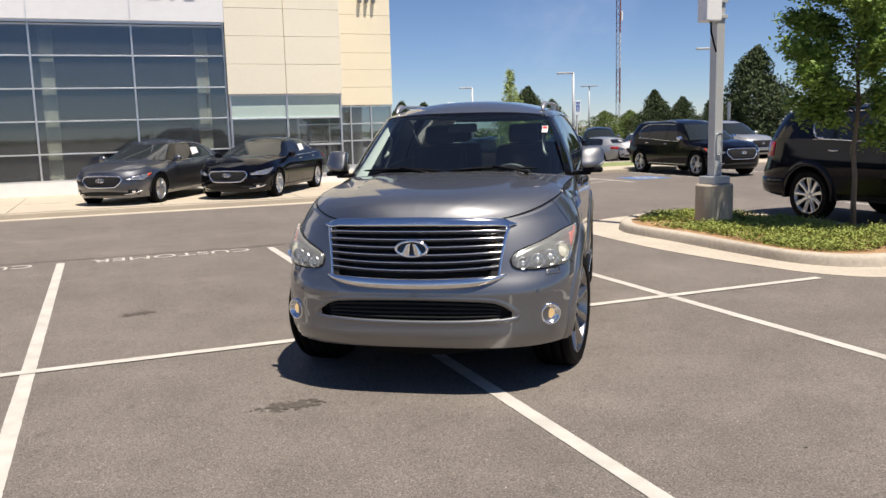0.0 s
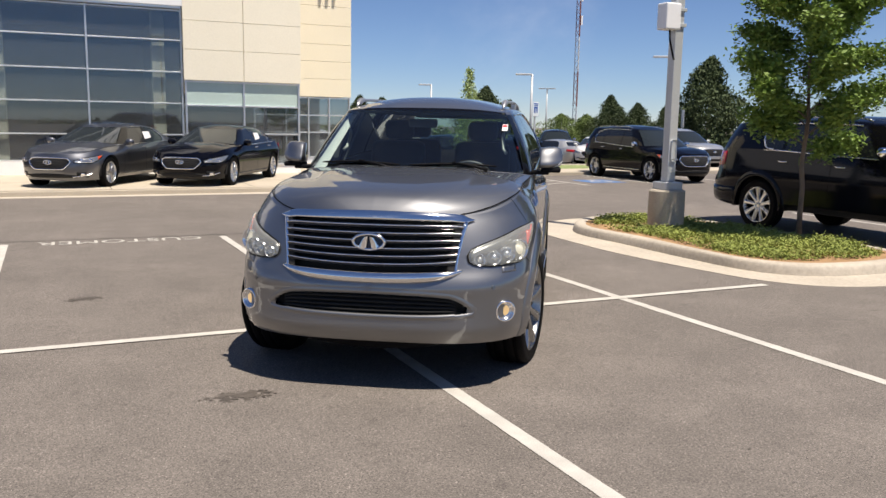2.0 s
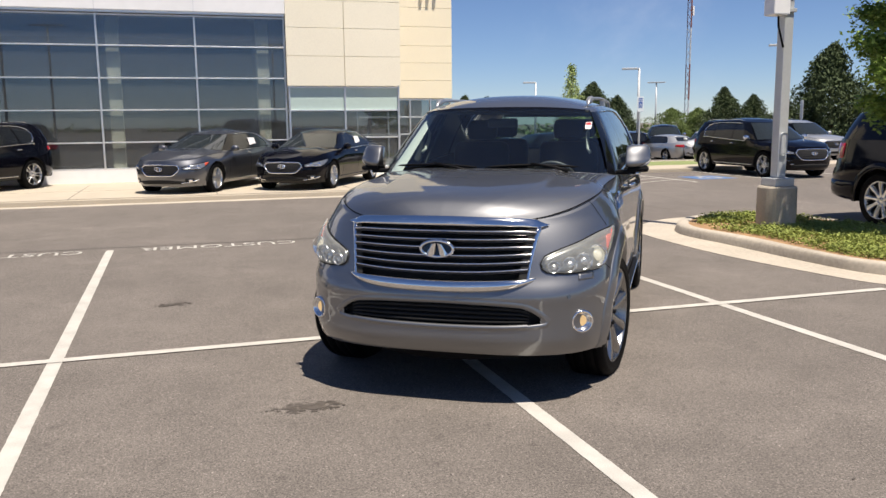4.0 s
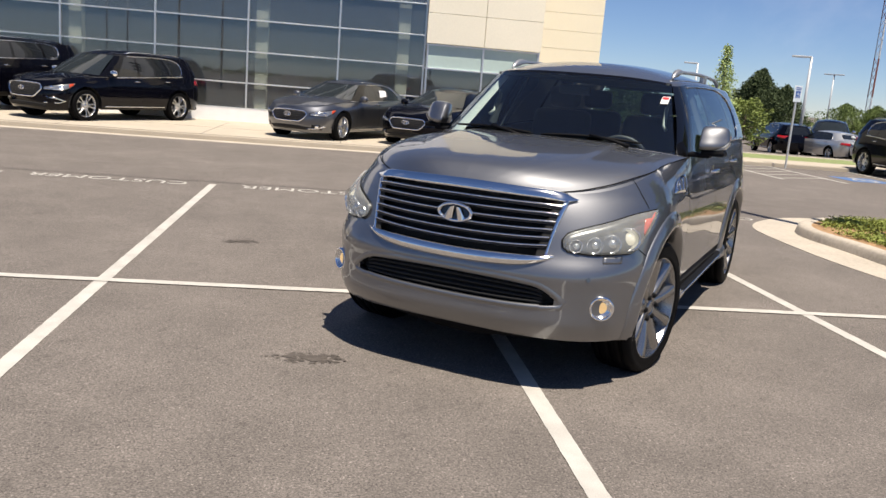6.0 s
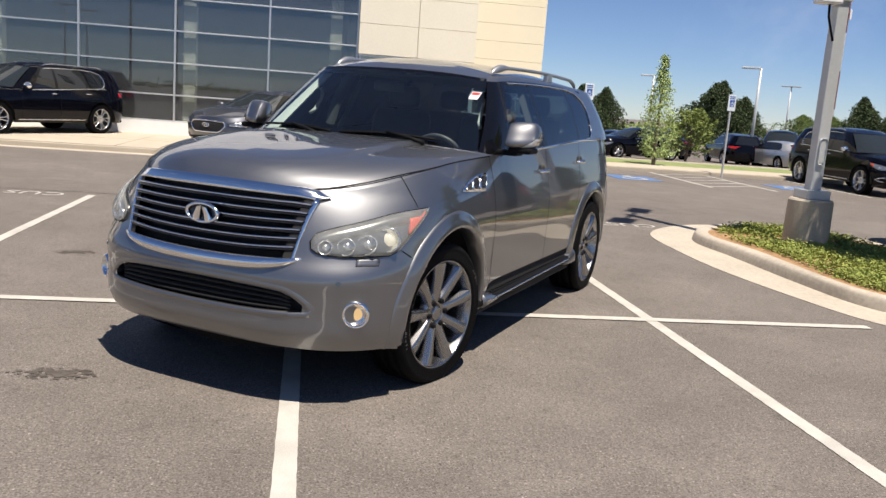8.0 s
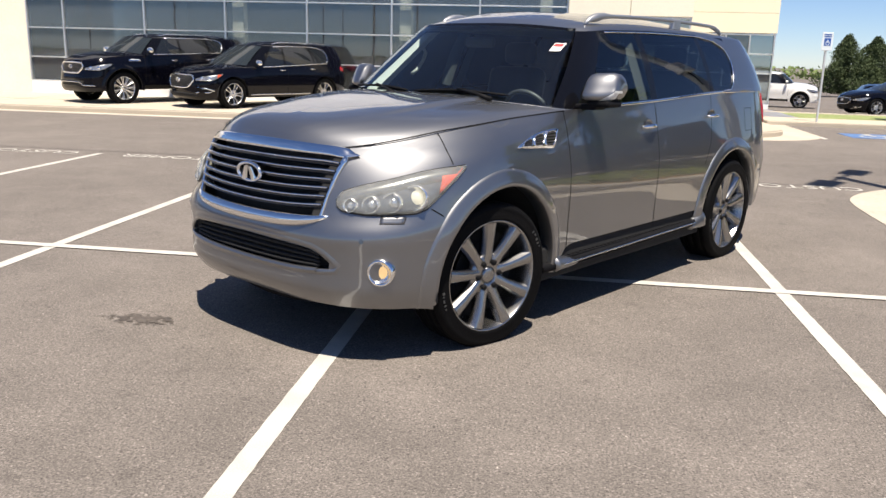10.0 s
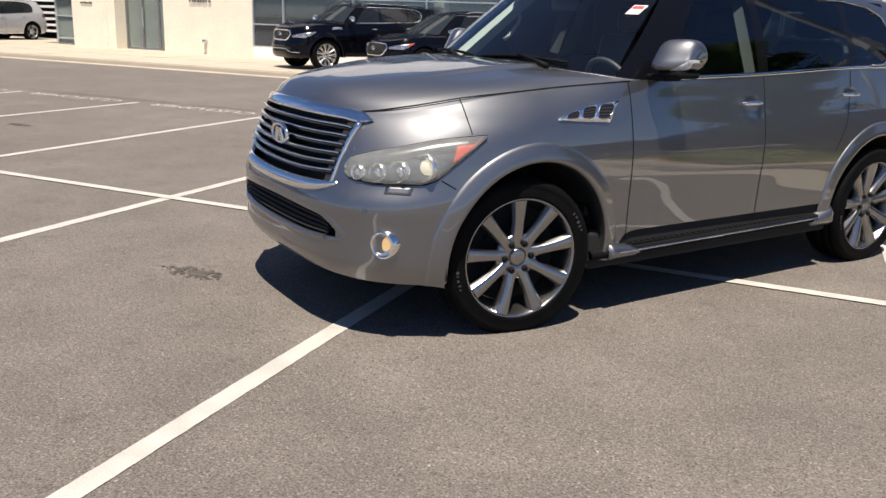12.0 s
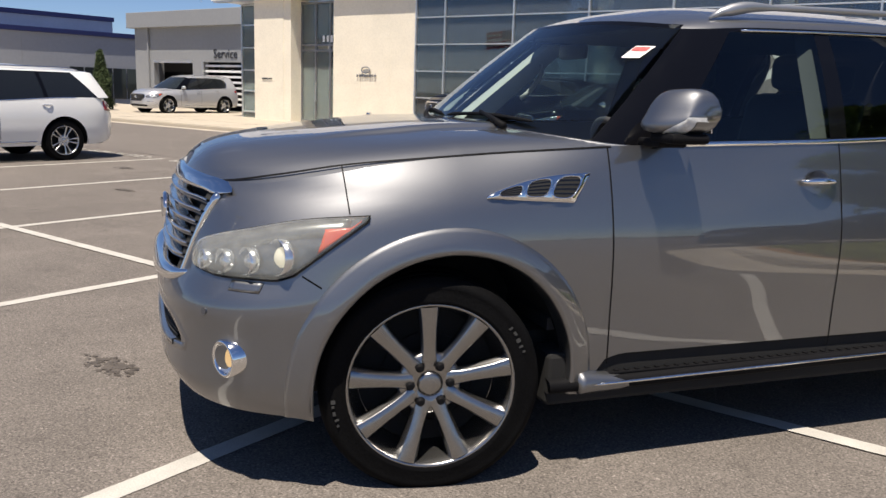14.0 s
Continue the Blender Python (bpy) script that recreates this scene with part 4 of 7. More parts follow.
def build_car(m, spec, paint, label, category="car", group="", fine=False, name="car"):
    """A vehicle at the pose m: x ahead, y to its left, the origin under its front axle."""
    car = empty(name, m, label, category, group)
    S = Shape(**spec)
    wb, ar, tr = spec["wheelbase"], spec["arch"], spec["tyre"]
    axles = (spec.get("arch_at", 0.0), -wb)
    hub = tr - 0.008
    step = 0.03 if fine else 0.07
    nv = 44 if fine else 14
    nose_t = superellipse_steps(S.nose(0.7) - spec["nose_from"], S.wmax, S.nose_power(0.7), 76 if fine else 16)
    tail_t = superellipse_steps(spec["tail_from"] - S.tail(0.7), S.wmax, spec["tail_n"], 22 if fine else 12)
    cols = [("f", t) for t in nose_t]
    L = spec["nose_from"] - spec["tail_from"]
    k = max(2, round(L / step))
    cols += [("s", spec["nose_from"] - L * i / k) for i in range(1, k)]
    cols += [("b", t) for t in reversed(tail_t)]

    def at(col, z):
        kind, a = col
        return S.front(a, z) if kind == "f" else S.back(a, z) if kind == "b" else S.side(a, z)

    table, flags = [], []
    for col in cols:
        x = at(col, 0.8).x
        lo, hi = S.bottom(x), S.shoulder(x)
        row, flag = [], []
        for j in range(nv + 1):
            z = lo + (hi - lo) * j / nv
            p = at(col, z)
            cut = False
            for ax in axles:
                d = Vector((p.x - ax, p.z - hub))
                if d.length < ar and p.y > 0.5:
                    cut = True
                    if d.length > 1e-4:
                        d = d.normalized() * ar
                    q = S.side(ax + d.x, hub + d.y)
                    p = q if q.z > lo - 0.001 else Vector((ax + math.copysign(math.sqrt(max(ar**2 - (lo - hub) ** 2, 0)), d.x), S.side(p.x, lo).y, lo))
            row.append(p)
            flag.append(cut)
        table.append(row)
        flags.append(flag)
    bm = bmesh.new()
    for sgn in (1, -1):
        vs = [[bm.verts.new((p.x, p.y * sgn, p.z)) for p in row] for row in table]
        for i in range(len(vs) - 1):
            for j in range(nv):
                if flags[i][j] and flags[i + 1][j] and flags[i][j + 1] and flags[i + 1][j + 1]:
                    continue
                quad = (vs[i][j], vs[i + 1][j], vs[i + 1][j + 1], vs[i][j + 1])
                mid = sum((v.co for v in quad), Vector()) / 4
                if mid.x > 0.4 and any(abs(mid.y) < w and lo(mid.y) < mid.z < hi(mid.y) for w, lo, hi in spec.get("openings", ())):
                    continue
                bm.faces.new(quad)
    clean(bm, 0.0008)
    part("body", bm, paint, car, smooth=True)

    # hood and rear deck, from shoulder to shoulder
    across = 150 if fine else 24

    def cap(name, x_from, x_to, material):
        bm = bmesh.new()
        rows = []
        for row in table:
            p = row[-1]
            if not (x_to <= p.x <= x_from):
                continue
            row = []
            for t in (1 - 2 * j / across for j in range(across + 1)):
                x, edge = p.x, p.z
                if name == "hood":
                    g = spec["cabin"]
                    stop = g["base_from"] + (g["base_front"] - g["base_from"]) * max(1 - min(abs(p.y * t) / g["base_w"], 1) ** g["front_n"], 0) ** (1 / g["front_n"]) - 0.02
                    if x < stop:
                        x, edge = stop, S.shoulder(stop)
                row.append(Vector((x, p.y * t, edge + (curve_at(spec["deck"], x) - edge) * deck_shape(abs(t), spec, x))))
            rows.append(row)
        add_grid(bm, rows)
        return part(name, clean(bm, 0.0008), material, car, smooth=True)

    cap("hood", 9, spec["cowl"] - 0.14, paint)
    if spec.get("trunk") is not None:
        cap("trunk_lid", spec["trunk"], -9, paint)

    # underside and wheel wells
    bm = bmesh.new()
    zu = min(z for _, z in spec["bottom"]) + 0.05
    add_box(bm, -wb - 0.85, 0.66, -S.wmax * 0.78, S.wmax * 0.78, zu, zu + 0.2, 0.04)
    part("underbody", bm, UNDER, car)
    for ax in axles:
        for sgn in (1, -1):
            bm = bmesh.new()
            rows = []
            for i in range(25):
                a = -0.12 + (math.pi + 0.24) * i / 24
                c, s = ax + (ar + 0.012) * math.cos(a), hub + (ar + 0.012) * math.sin(a)
                rows.append([Vector((c, sgn * yy, s)) for yy in (S.side(ax, hub + 0.3).y - 0.03, 0.45)])
            vs = add_grid(bm, rows)
            bm.faces.new([r[1] for r in vs])
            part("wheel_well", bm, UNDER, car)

    # cabin
    G = spec["cabin"]
    ribs = []
    count = 14 if fine else 8
    base_t = superellipse_steps(G["base_front"] - G["base_from"], G["base_w"], G["front_n"], count)
    top_t = superellipse_steps(G["top_front"] - G["top_from"], G["top_w"], G["front_n"], count)

    def ring(c, e, w, n, t, zt):
        x = c + (e - c) * max(math.cos(t), 0) ** (2 / n)
        return Vector((x, w * max(math.sin(t), 0) ** (2 / n), curve_at(zt, x)))

    split = G["ws_steps"] * count
    for i in range(count + 1):
        ribs.append((ring(G["base_from"], G["base_front"], G["base_w"], G["front_n"], base_t[i], G["belt"]), ring(G["top_from"], G["top_front"], G["top_w"], G["front_n"], top_t[i], G["rail"]), "ws" if i < round(split) else "ap"))
    xb, xt = G["base_from"], G["top_from"]
    for x1, x2, tag in G["side"]:
        n = max(1, round((xb - x1) / (0.09 if fine else 0.2)))
        ribs[-1] = (ribs[-1][0], ribs[-1][1], tag)
        for i in range(1, n + 1):
            b, t = xb + (x1 - xb) * i / n, xt + (x2 - xt) * i / n
            ribs.append((Vector((b, G["base_w"], curve_at(G["belt"], b))), Vector((t, G["top_w"], curve_at(G["rail"], t))), tag))
        xb, xt = x1, x2
    back_b = superellipse_steps(xb - G["base_back"], G["base_w"], G["back_n"], count)
    back_t = superellipse_steps(xt - G["top_back"], G["top_w"], G["back_n"], count)
    ribs[-1] = (ribs[-1][0], ribs[-1][1], "dp")
    rear_split = round(count * G.get("rg_steps", 0.7))
    for i in range(count - 1, -1, -1):
        ribs.append((ring(xb, G["base_back"], G["base_w"], G["back_n"], back_b[i], G["belt"]), ring(xt, G["top_back"], G["top_w"], G["back_n"], back_t[i], G["rail"]), "rg" if i <= rear_split else "dp"))
    vv = [0, 0.035] + [0.035 + (0.93 - 0.035) * i / 8 for i in range(1, 9)] + [0.965, 1.0]

    def rib_point(r, v, sgn):
        b, t, _ = r
        p = b.lerp(t, v)
        d = Vector((p.x * 0, 1, 0)) if r[2] not in ("ws", "rg") else Vector((1 if r[2] == "ws" else -1, 0, 0))
        p = p + d * G.get("bulge", 0.02) * math.sin(math.pi * v) * min(1, p.y / 0.3 if d.y else 1)
        return Vector((p.x, p.y * sgn, p.z))

    shell, black = bmesh.new(), bmesh.new()
    panes = {}
    for sgn in (1, -1):
        for i in range(len(ribs) - 1):
            tag = ribs[i][2]
            for j in range(len(vv) - 1):
                quad = [rib_point(ribs[i], vv[j], sgn), rib_point((ribs[i + 1][0], ribs[i + 1][1], tag), vv[j], sgn), rib_point((ribs[i + 1][0], ribs[i + 1][1], tag), vv[j + 1], sgn), rib_point(ribs[i], vv[j + 1], sgn)]
                see = 1 <= j < len(vv) - (2 if tag == "ws" else 3) and tag in ("ws", "fd", "rd", "qg", "rg")
                if see:
                    b = panes.setdefault((tag, 0 if tag in ("ws", "rg") else sgn), bmesh.new())
                elif tag in ("bp", "cp", "ap", "fd", "rd", "qg") and j < len(vv) - 2 or tag == "ws":
                    b = black
                else:
                    b = shell
                try:
                    b.faces.new([b.verts.new(p) for p in quad])
                except ValueError:
                    pass
    # roof
    rows = []
    for b, t, _ in ribs:
        zc = curve_at(G["crown"], t.x)
        rows.append([Vector((t.x, t.y * s, t.z + (zc - t.z) * (1 - abs(s) ** 2.4))) for s in (1 - 2 * j / 16 for j in range(17))])
    add_grid(shell, rows)
    part("roof", clean(shell, 0.0008), paint, car, smooth=True)
    part("window_surround", clean(black, 0.0008), PILLAR_BLACK, car, smooth=True)
    for (tag, sgn), b in panes.items():
        nm = {"ws": "windshield", "rg": "rear_window"}.get(tag, "side_window")
        material = spec["glass"].get(tag, SCREEN_GLASS if tag == "ws" else DARK_GLASS)
        ob = part(nm, clean(b, 0.0008), material, car, smooth=True)
        ob.visible_shadow = material in (DARK_GLASS, SCREEN_GLASS) or tag in ("rd", "qg", "rg")
    return car, S, ribs, table


def cabin_point(ribs, spec, x, v, out, sgn):
    """A point on the cabin's side at a belt place x and a share v of the glass height."""
    side = [r for r in ribs if r[0].y > spec["cabin"]["base_w"] * 0.995]
    for (b0, t0, _), (b1, t1, _) in zip(side, side[1:]):
        if b1.x <= x <= b0.x:
            f = (b0.x - x) / max(b0.x - b1.x, 1e-6)
            p = b0.lerp(b1, f).lerp(t0.lerp(t1, f), v)
            break
    else:
        p = side[-1][0].lerp(side[-1][1], v)
    return Vector((p.x, sgn * (p.y + out + spec["cabin"].get("bulge", 0.02) * math.sin(math.pi * v)), p.z))


def window_trim(car, ribs, spec, paint, r):
    """Bright trim over the side windows, curving down round the quarter glass."""
    tags = {t: x for x, _, t in spec["cabin"]["side"]}
    a, q0, q1 = tags["ap"], tags["cp"], tags["qg"]
    w = q0 - q1
    curve = [(q1 + 0.6 * w, 0.03), (q1 + 0.3 * w, 0.045), (q1 + 0.15 * w, 0.13), (q1 + 0.06 * w, 0.34), (q1 + 0.03 * w, 0.56), (q1 + 0.13 * w, 0.76), (q1 + 0.45 * w, 0.89), (q0, 0.938)]
    outer = [(q1 + 0.6 * w, 0.005), (q1 + 0.2 * w, 0.0), (q1 - 0.12 * w, 0.0), (q1 - 0.12 * w, 0.34), (q1 - 0.12 * w, 0.6), (q1 - 0.12 * w, 0.88), (q1 + 0.35 * w, 0.965), (q0, 0.965)]
    for sgn in (1, -1):
        bm = bmesh.new()
        fine = lambda pts: [(float(np.interp(k / 3, range(8), [p[0] for p in pts])), float(np.interp(k / 3, range(8), [p[1] for p in pts]))) for k in range(22)]
        add_grid(bm, [[cabin_point(ribs, spec, x0 + (x1 - x0) * j / 3, v0 + (v1 - v0) * j / 3, 0.005, sgn) for j in range(4)] for (x0, v0), (x1, v1) in zip(fine(curve), fine(outer))])
        part("pillar_panel", clean(bm), paint, car, "", True)
        path = [cabin_point(ribs, spec, x, v, 0.006, sgn) for x, v in fine(curve)]
        path += [cabin_point(ribs, spec, q0 + (a - 0.1 - q0) * k / 14, 0.938, 0.006, sgn) for k in range(1, 15)]
        bm = bmesh.new()
        add_tube(bm, path, r, 6)
        part("window_trim", clean(bm), CHROME, car, "bright window trim", True)


def deck_shape(t, spec, x):
    """How far the hood has risen to its middle height, from the edge (1) to the centre (0)."""
    if "deck_front" not in spec:
        return curve_at(spec["deck_profile"], t)
    f = min(max((0.5 - x) / 0.5, 0), 1)
    f = f * f * (3 - 2 * f)
    return f * curve_at(spec["deck_profile"], t) + (1 - f) * curve_at(spec["deck_front"], t)


def place(x, y, heading, z=0.0):
    """The pose of a car: its front axle and the way it faces, in degrees."""
    return pose(x, y, z, 0, 0, heading)


SUV = dict(
    wheelbase=3.075, arch=0.485, tyre=0.412,
    width=((0.25, 0.93), (0.36, 0.968), (0.48, 0.972), (0.55, 0.974), (0.65, 0.9785), (0.78, 0.9875), (0.88, 0.99), (0.96, 0.9845), (1.03, 0.971), (1.2, 0.943), (1.34, 0.924)),
    taper=((-4.4, 0.97), (-3.3, 0.995), (-2.0, 1.0), (-0.6, 0.985), (0.0, 0.995), (1.0, 0.995)),
    nose=((0.25, 0.8), (0.31, 0.868), (0.37, 0.912), (0.42, 0.93), (0.5, 0.922), (0.6, 0.923), (0.655, 0.929), (0.7, 0.915), (0.78, 0.885), (0.95, 0.86), (1.05, 0.835), (1.1, 0.81)),
    nose_from=-0.1, nose_n=3.3,
    tail=((0.3, -4.15), (0.45, -4.28), (0.75, -4.3), (0.9, -4.22), (1.3, -4.17)),
    tail_from=-3.2, tail_n=3.6,
    bottom=((-4.3, 0.42), (-3.7, 0.36), (-2.65, 0.47), (-0.42, 0.47), (0.40, 0.34), (0.9, 0.30)),
    shoulder=((-4.3, 1.33), (-3.0, 1.325), (-1.7, 1.28), (-0.75, 1.25), (-0.45, 1.222), (0.1, 1.19), (0.3, 1.168), (0.55, 1.12), (0.7, 1.088), (0.81, 1.075)),
    deck=((-4.3, 1.33), (-1.0, 1.32), (-0.45, 1.315), (-0.2, 1.31), (0.2, 1.277), (0.5, 1.222), (0.7, 1.155), (0.8, 1.1), (0.82, 1.085)),
    deck_profile=((0, 1.0), (0.44, 0.985), (0.55, 0.93), (0.63, 0.8), (0.73, 0.63), (0.84, 0.43), (0.93, 0.26), (0.97, 0.14), (1.0, 0.0)), roll=0.09,
    cowl=-0.72,
    cabin=dict(
        base_front=-0.33, base_from=-0.86, base_w=0.915, top_front=-0.86, top_from=-1.3, top_w=0.69, front_n=3.0, back_n=3.4, ws_steps=0.8, rg_steps=0.55,
        belt=((-4.3, 1.325), (-3.0, 1.322), (-1.7, 1.275), (-1.0, 1.254), (-0.8, 1.236), (-0.6, 1.238), (-0.33, 1.285)),
        rail=((-4.1, 1.73), (-3.4, 1.765), (-2.2, 1.785), (-1.5, 1.772), (-1.15, 1.745), (-0.86, 1.77)),
        crown=((-4.1, 1.76), (-3.2, 1.85), (-2.2, 1.885), (-1.4, 1.865), (-1.0, 1.81), (-0.86, 1.77)),
        side=((-0.9, -1.325, "ap"), (-1.69, -1.72, "fd"), (-1.77, -1.79, "bp"), (-2.6, -2.6, "rd"), (-2.67, -2.67, "cp"), (-3.08, -3.18, "qg"), (-3.3, -3.4, "dp")),
        base_back=-4.14, top_back=-3.95, bulge=0.022,
    ),
    glass={},
    face=dict(grille=(0.5, 0.76, 1.02), lamp=(0.56, 0.84, 0.96, 0.3), intake=(0.55, 0.47, 0.6), tail=(-4.05, -3.75, 1.0, 1.28), handles=((-1.5, 1.11), (-2.6, 1.14)), mirror=(-0.72, 0.96, 1.36), rails=(-1.25, -3.35, 0.64, 1.8)),
)


def varied(base, **k):
    out = dict(base)
    for key, v in k.items():
        out[key] = {**base[key], **v} if isinstance(v, dict) and key in base else v
    return out


def shift_z(table, f, from_z):
    return tuple((x, from_z + (z - from_z) * f) for x, z in table)


CROSSOVER = varied(
    SUV, wheelbase=2.9, arch=0.43, tyre=0.37,
    width=((0.25, 0.9), (0.4, 0.945), (0.6, 0.97), (0.8, 0.965), (1.0, 0.94), (1.2, 0.9)),
    shoulder=((-4.0, 1.12), (-3.0, 1.12), (-1.7, 1.06), (-0.75, 1.02), (-0.3, 1.0), (0.3, 0.97), (0.55, 0.93), (0.75, 0.88), (0.86, 0.86)),
    deck=((-4.3, 1.12), (-0.45, 1.08), (0.2, 1.04), (0.5, 0.99), (0.75, 0.91), (0.9, 0.86)),
    nose=((0.22, 0.84), (0.3, 0.92), (0.45, 0.95), (0.6, 0.945), (0.75, 0.91), (0.9, 0.84)), nose_n=2.7, nose_from=-0.05,
    bottom=((-4.0, 0.36), (-3.4, 0.28), (-0.5, 0.27), (0.9, 0.22)),
    tail=((0.3, -3.9), (0.45, -3.98), (0.75, -3.99), (1.1, -3.85)), tail_from=-3.0, tail_n=3.0,
    cabin=dict(base_front=-0.18, base_from=-0.75, base_w=0.86, top_front=-0.95, top_from=-1.35, top_w=0.6,
               belt=((-4.0, 1.12), (-3.0, 1.115), (-1.7, 1.055), (-0.8, 1.02), (-0.18, 1.06)),
               rail=((-4.0, 1.54), (-3.2, 1.575), (-2.0, 1.58), (-1.4, 1.56), (-0.95, 1.55)),
               crown=((-4.0, 1.55), (-3.0, 1.64), (-2.0, 1.68), (-1.4, 1.65), (-0.95, 1.55)),
               side=((-0.95, -1.4, "ap"), (-1.6, -1.66, "fd"), (-1.68, -1.72, "bp"), (-2.6, -2.5, "rd"), (-2.66, -2.56, "cp"), (-3.15, -3.1, "qg"), (-3.25, -3.25, "dp")),
               base_back=-3.85, top_back=-3.65),
    face=dict(grille=(0.52, 0.51, 0.81), lamp=(0.57, 0.68, 0.8, 0.3), intake=(0.6, 0.3, 0.4), tail=(-3.86, -3.5, 0.9, 1.04), handles=((-1.5, 0.95), (-2.5, 0.98)), mirror=(-0.72, 0.9, 1.12), rails=(-1.45, -3.3, 0.56, 1.59)),
)
SEDAN = varied(
    CROSSOVER, wheelbase=2.9, arch=0.39, tyre=0.335,
    width=((0.2, 0.86), (0.35, 0.9), (0.55, 0.925), (0.75, 0.92), (0.9, 0.88), (1.0, 0.84)),
    shoulder=((-4.0, 0.98), (-3.0, 0.97), (-1.7, 0.94), (-0.75, 0.91), (0.3, 0.85), (0.6, 0.79), (0.86, 0.72)),
    deck=((-4.1, 1.02), (-3.4, 1.08), (-2.5, 1.05), (-0.45, 1.0), (0.2, 0.95), (0.5, 0.89), (0.75, 0.8), (0.95, 0.72)),
    nose=((0.18, 0.84), (0.3, 0.92), (0.45, 0.95), (0.6, 0.93), (0.75, 0.86)), nose_n=2.6,
    bottom=((-4.0, 0.28), (-3.4, 0.22), (-0.5, 0.2), (0.9, 0.18)),
    tail=((0.3, -4.0), (0.45, -4.08), (0.7, -4.1), (1.0, -4.02)), trunk=-2.9,
    cabin=dict(base_front=-0.22, base_from=-0.8, base_w=0.8, top_front=-1.1, top_from=-1.45, top_w=0.54,
               belt=((-4.0, 1.0), (-3.0, 0.98), (-1.7, 0.935), (-0.8, 0.91), (-0.22, 0.97)),
               rail=((-4.0, 1.21), (-2.9, 1.29), (-2.0, 1.335), (-1.5, 1.325), (-1.1, 1.3)),
               crown=((-4.0, 1.23), (-2.8, 1.35), (-2.0, 1.405), (-1.5, 1.385), (-1.1, 1.3)),
               side=((-0.95, -1.5, "ap"), (-1.72, -1.76, "fd"), (-1.77, -1.81, "bp"), (-2.6, -2.45, "rd"), (-2.64, -2.48, "cp"), (-2.95, -2.62, "qg"), (-3.05, -2.66, "dp")),
               base_back=-3.55, top_back=-2.95, bulge=0.015),
    face=dict(grille=(0.45, 0.42, 0.66), lamp=(0.52, 0.56, 0.67, 0.32), intake=(0.55, 0.24, 0.33), tail=(-3.98, -3.6, 0.76, 0.9), handles=((-1.6, 0.86), (-2.6, 0.88)), mirror=(-0.78, 0.86, 0.98), rails=None),
)

# ---- the grey SUV ----
def table_fn(*pts):
    return lambda a: curve_at(pts, a)


def lin_fn(*pts):
    return lambda a: float(np.interp(a, [p[0] for p in pts], [p[1] for p in pts]))


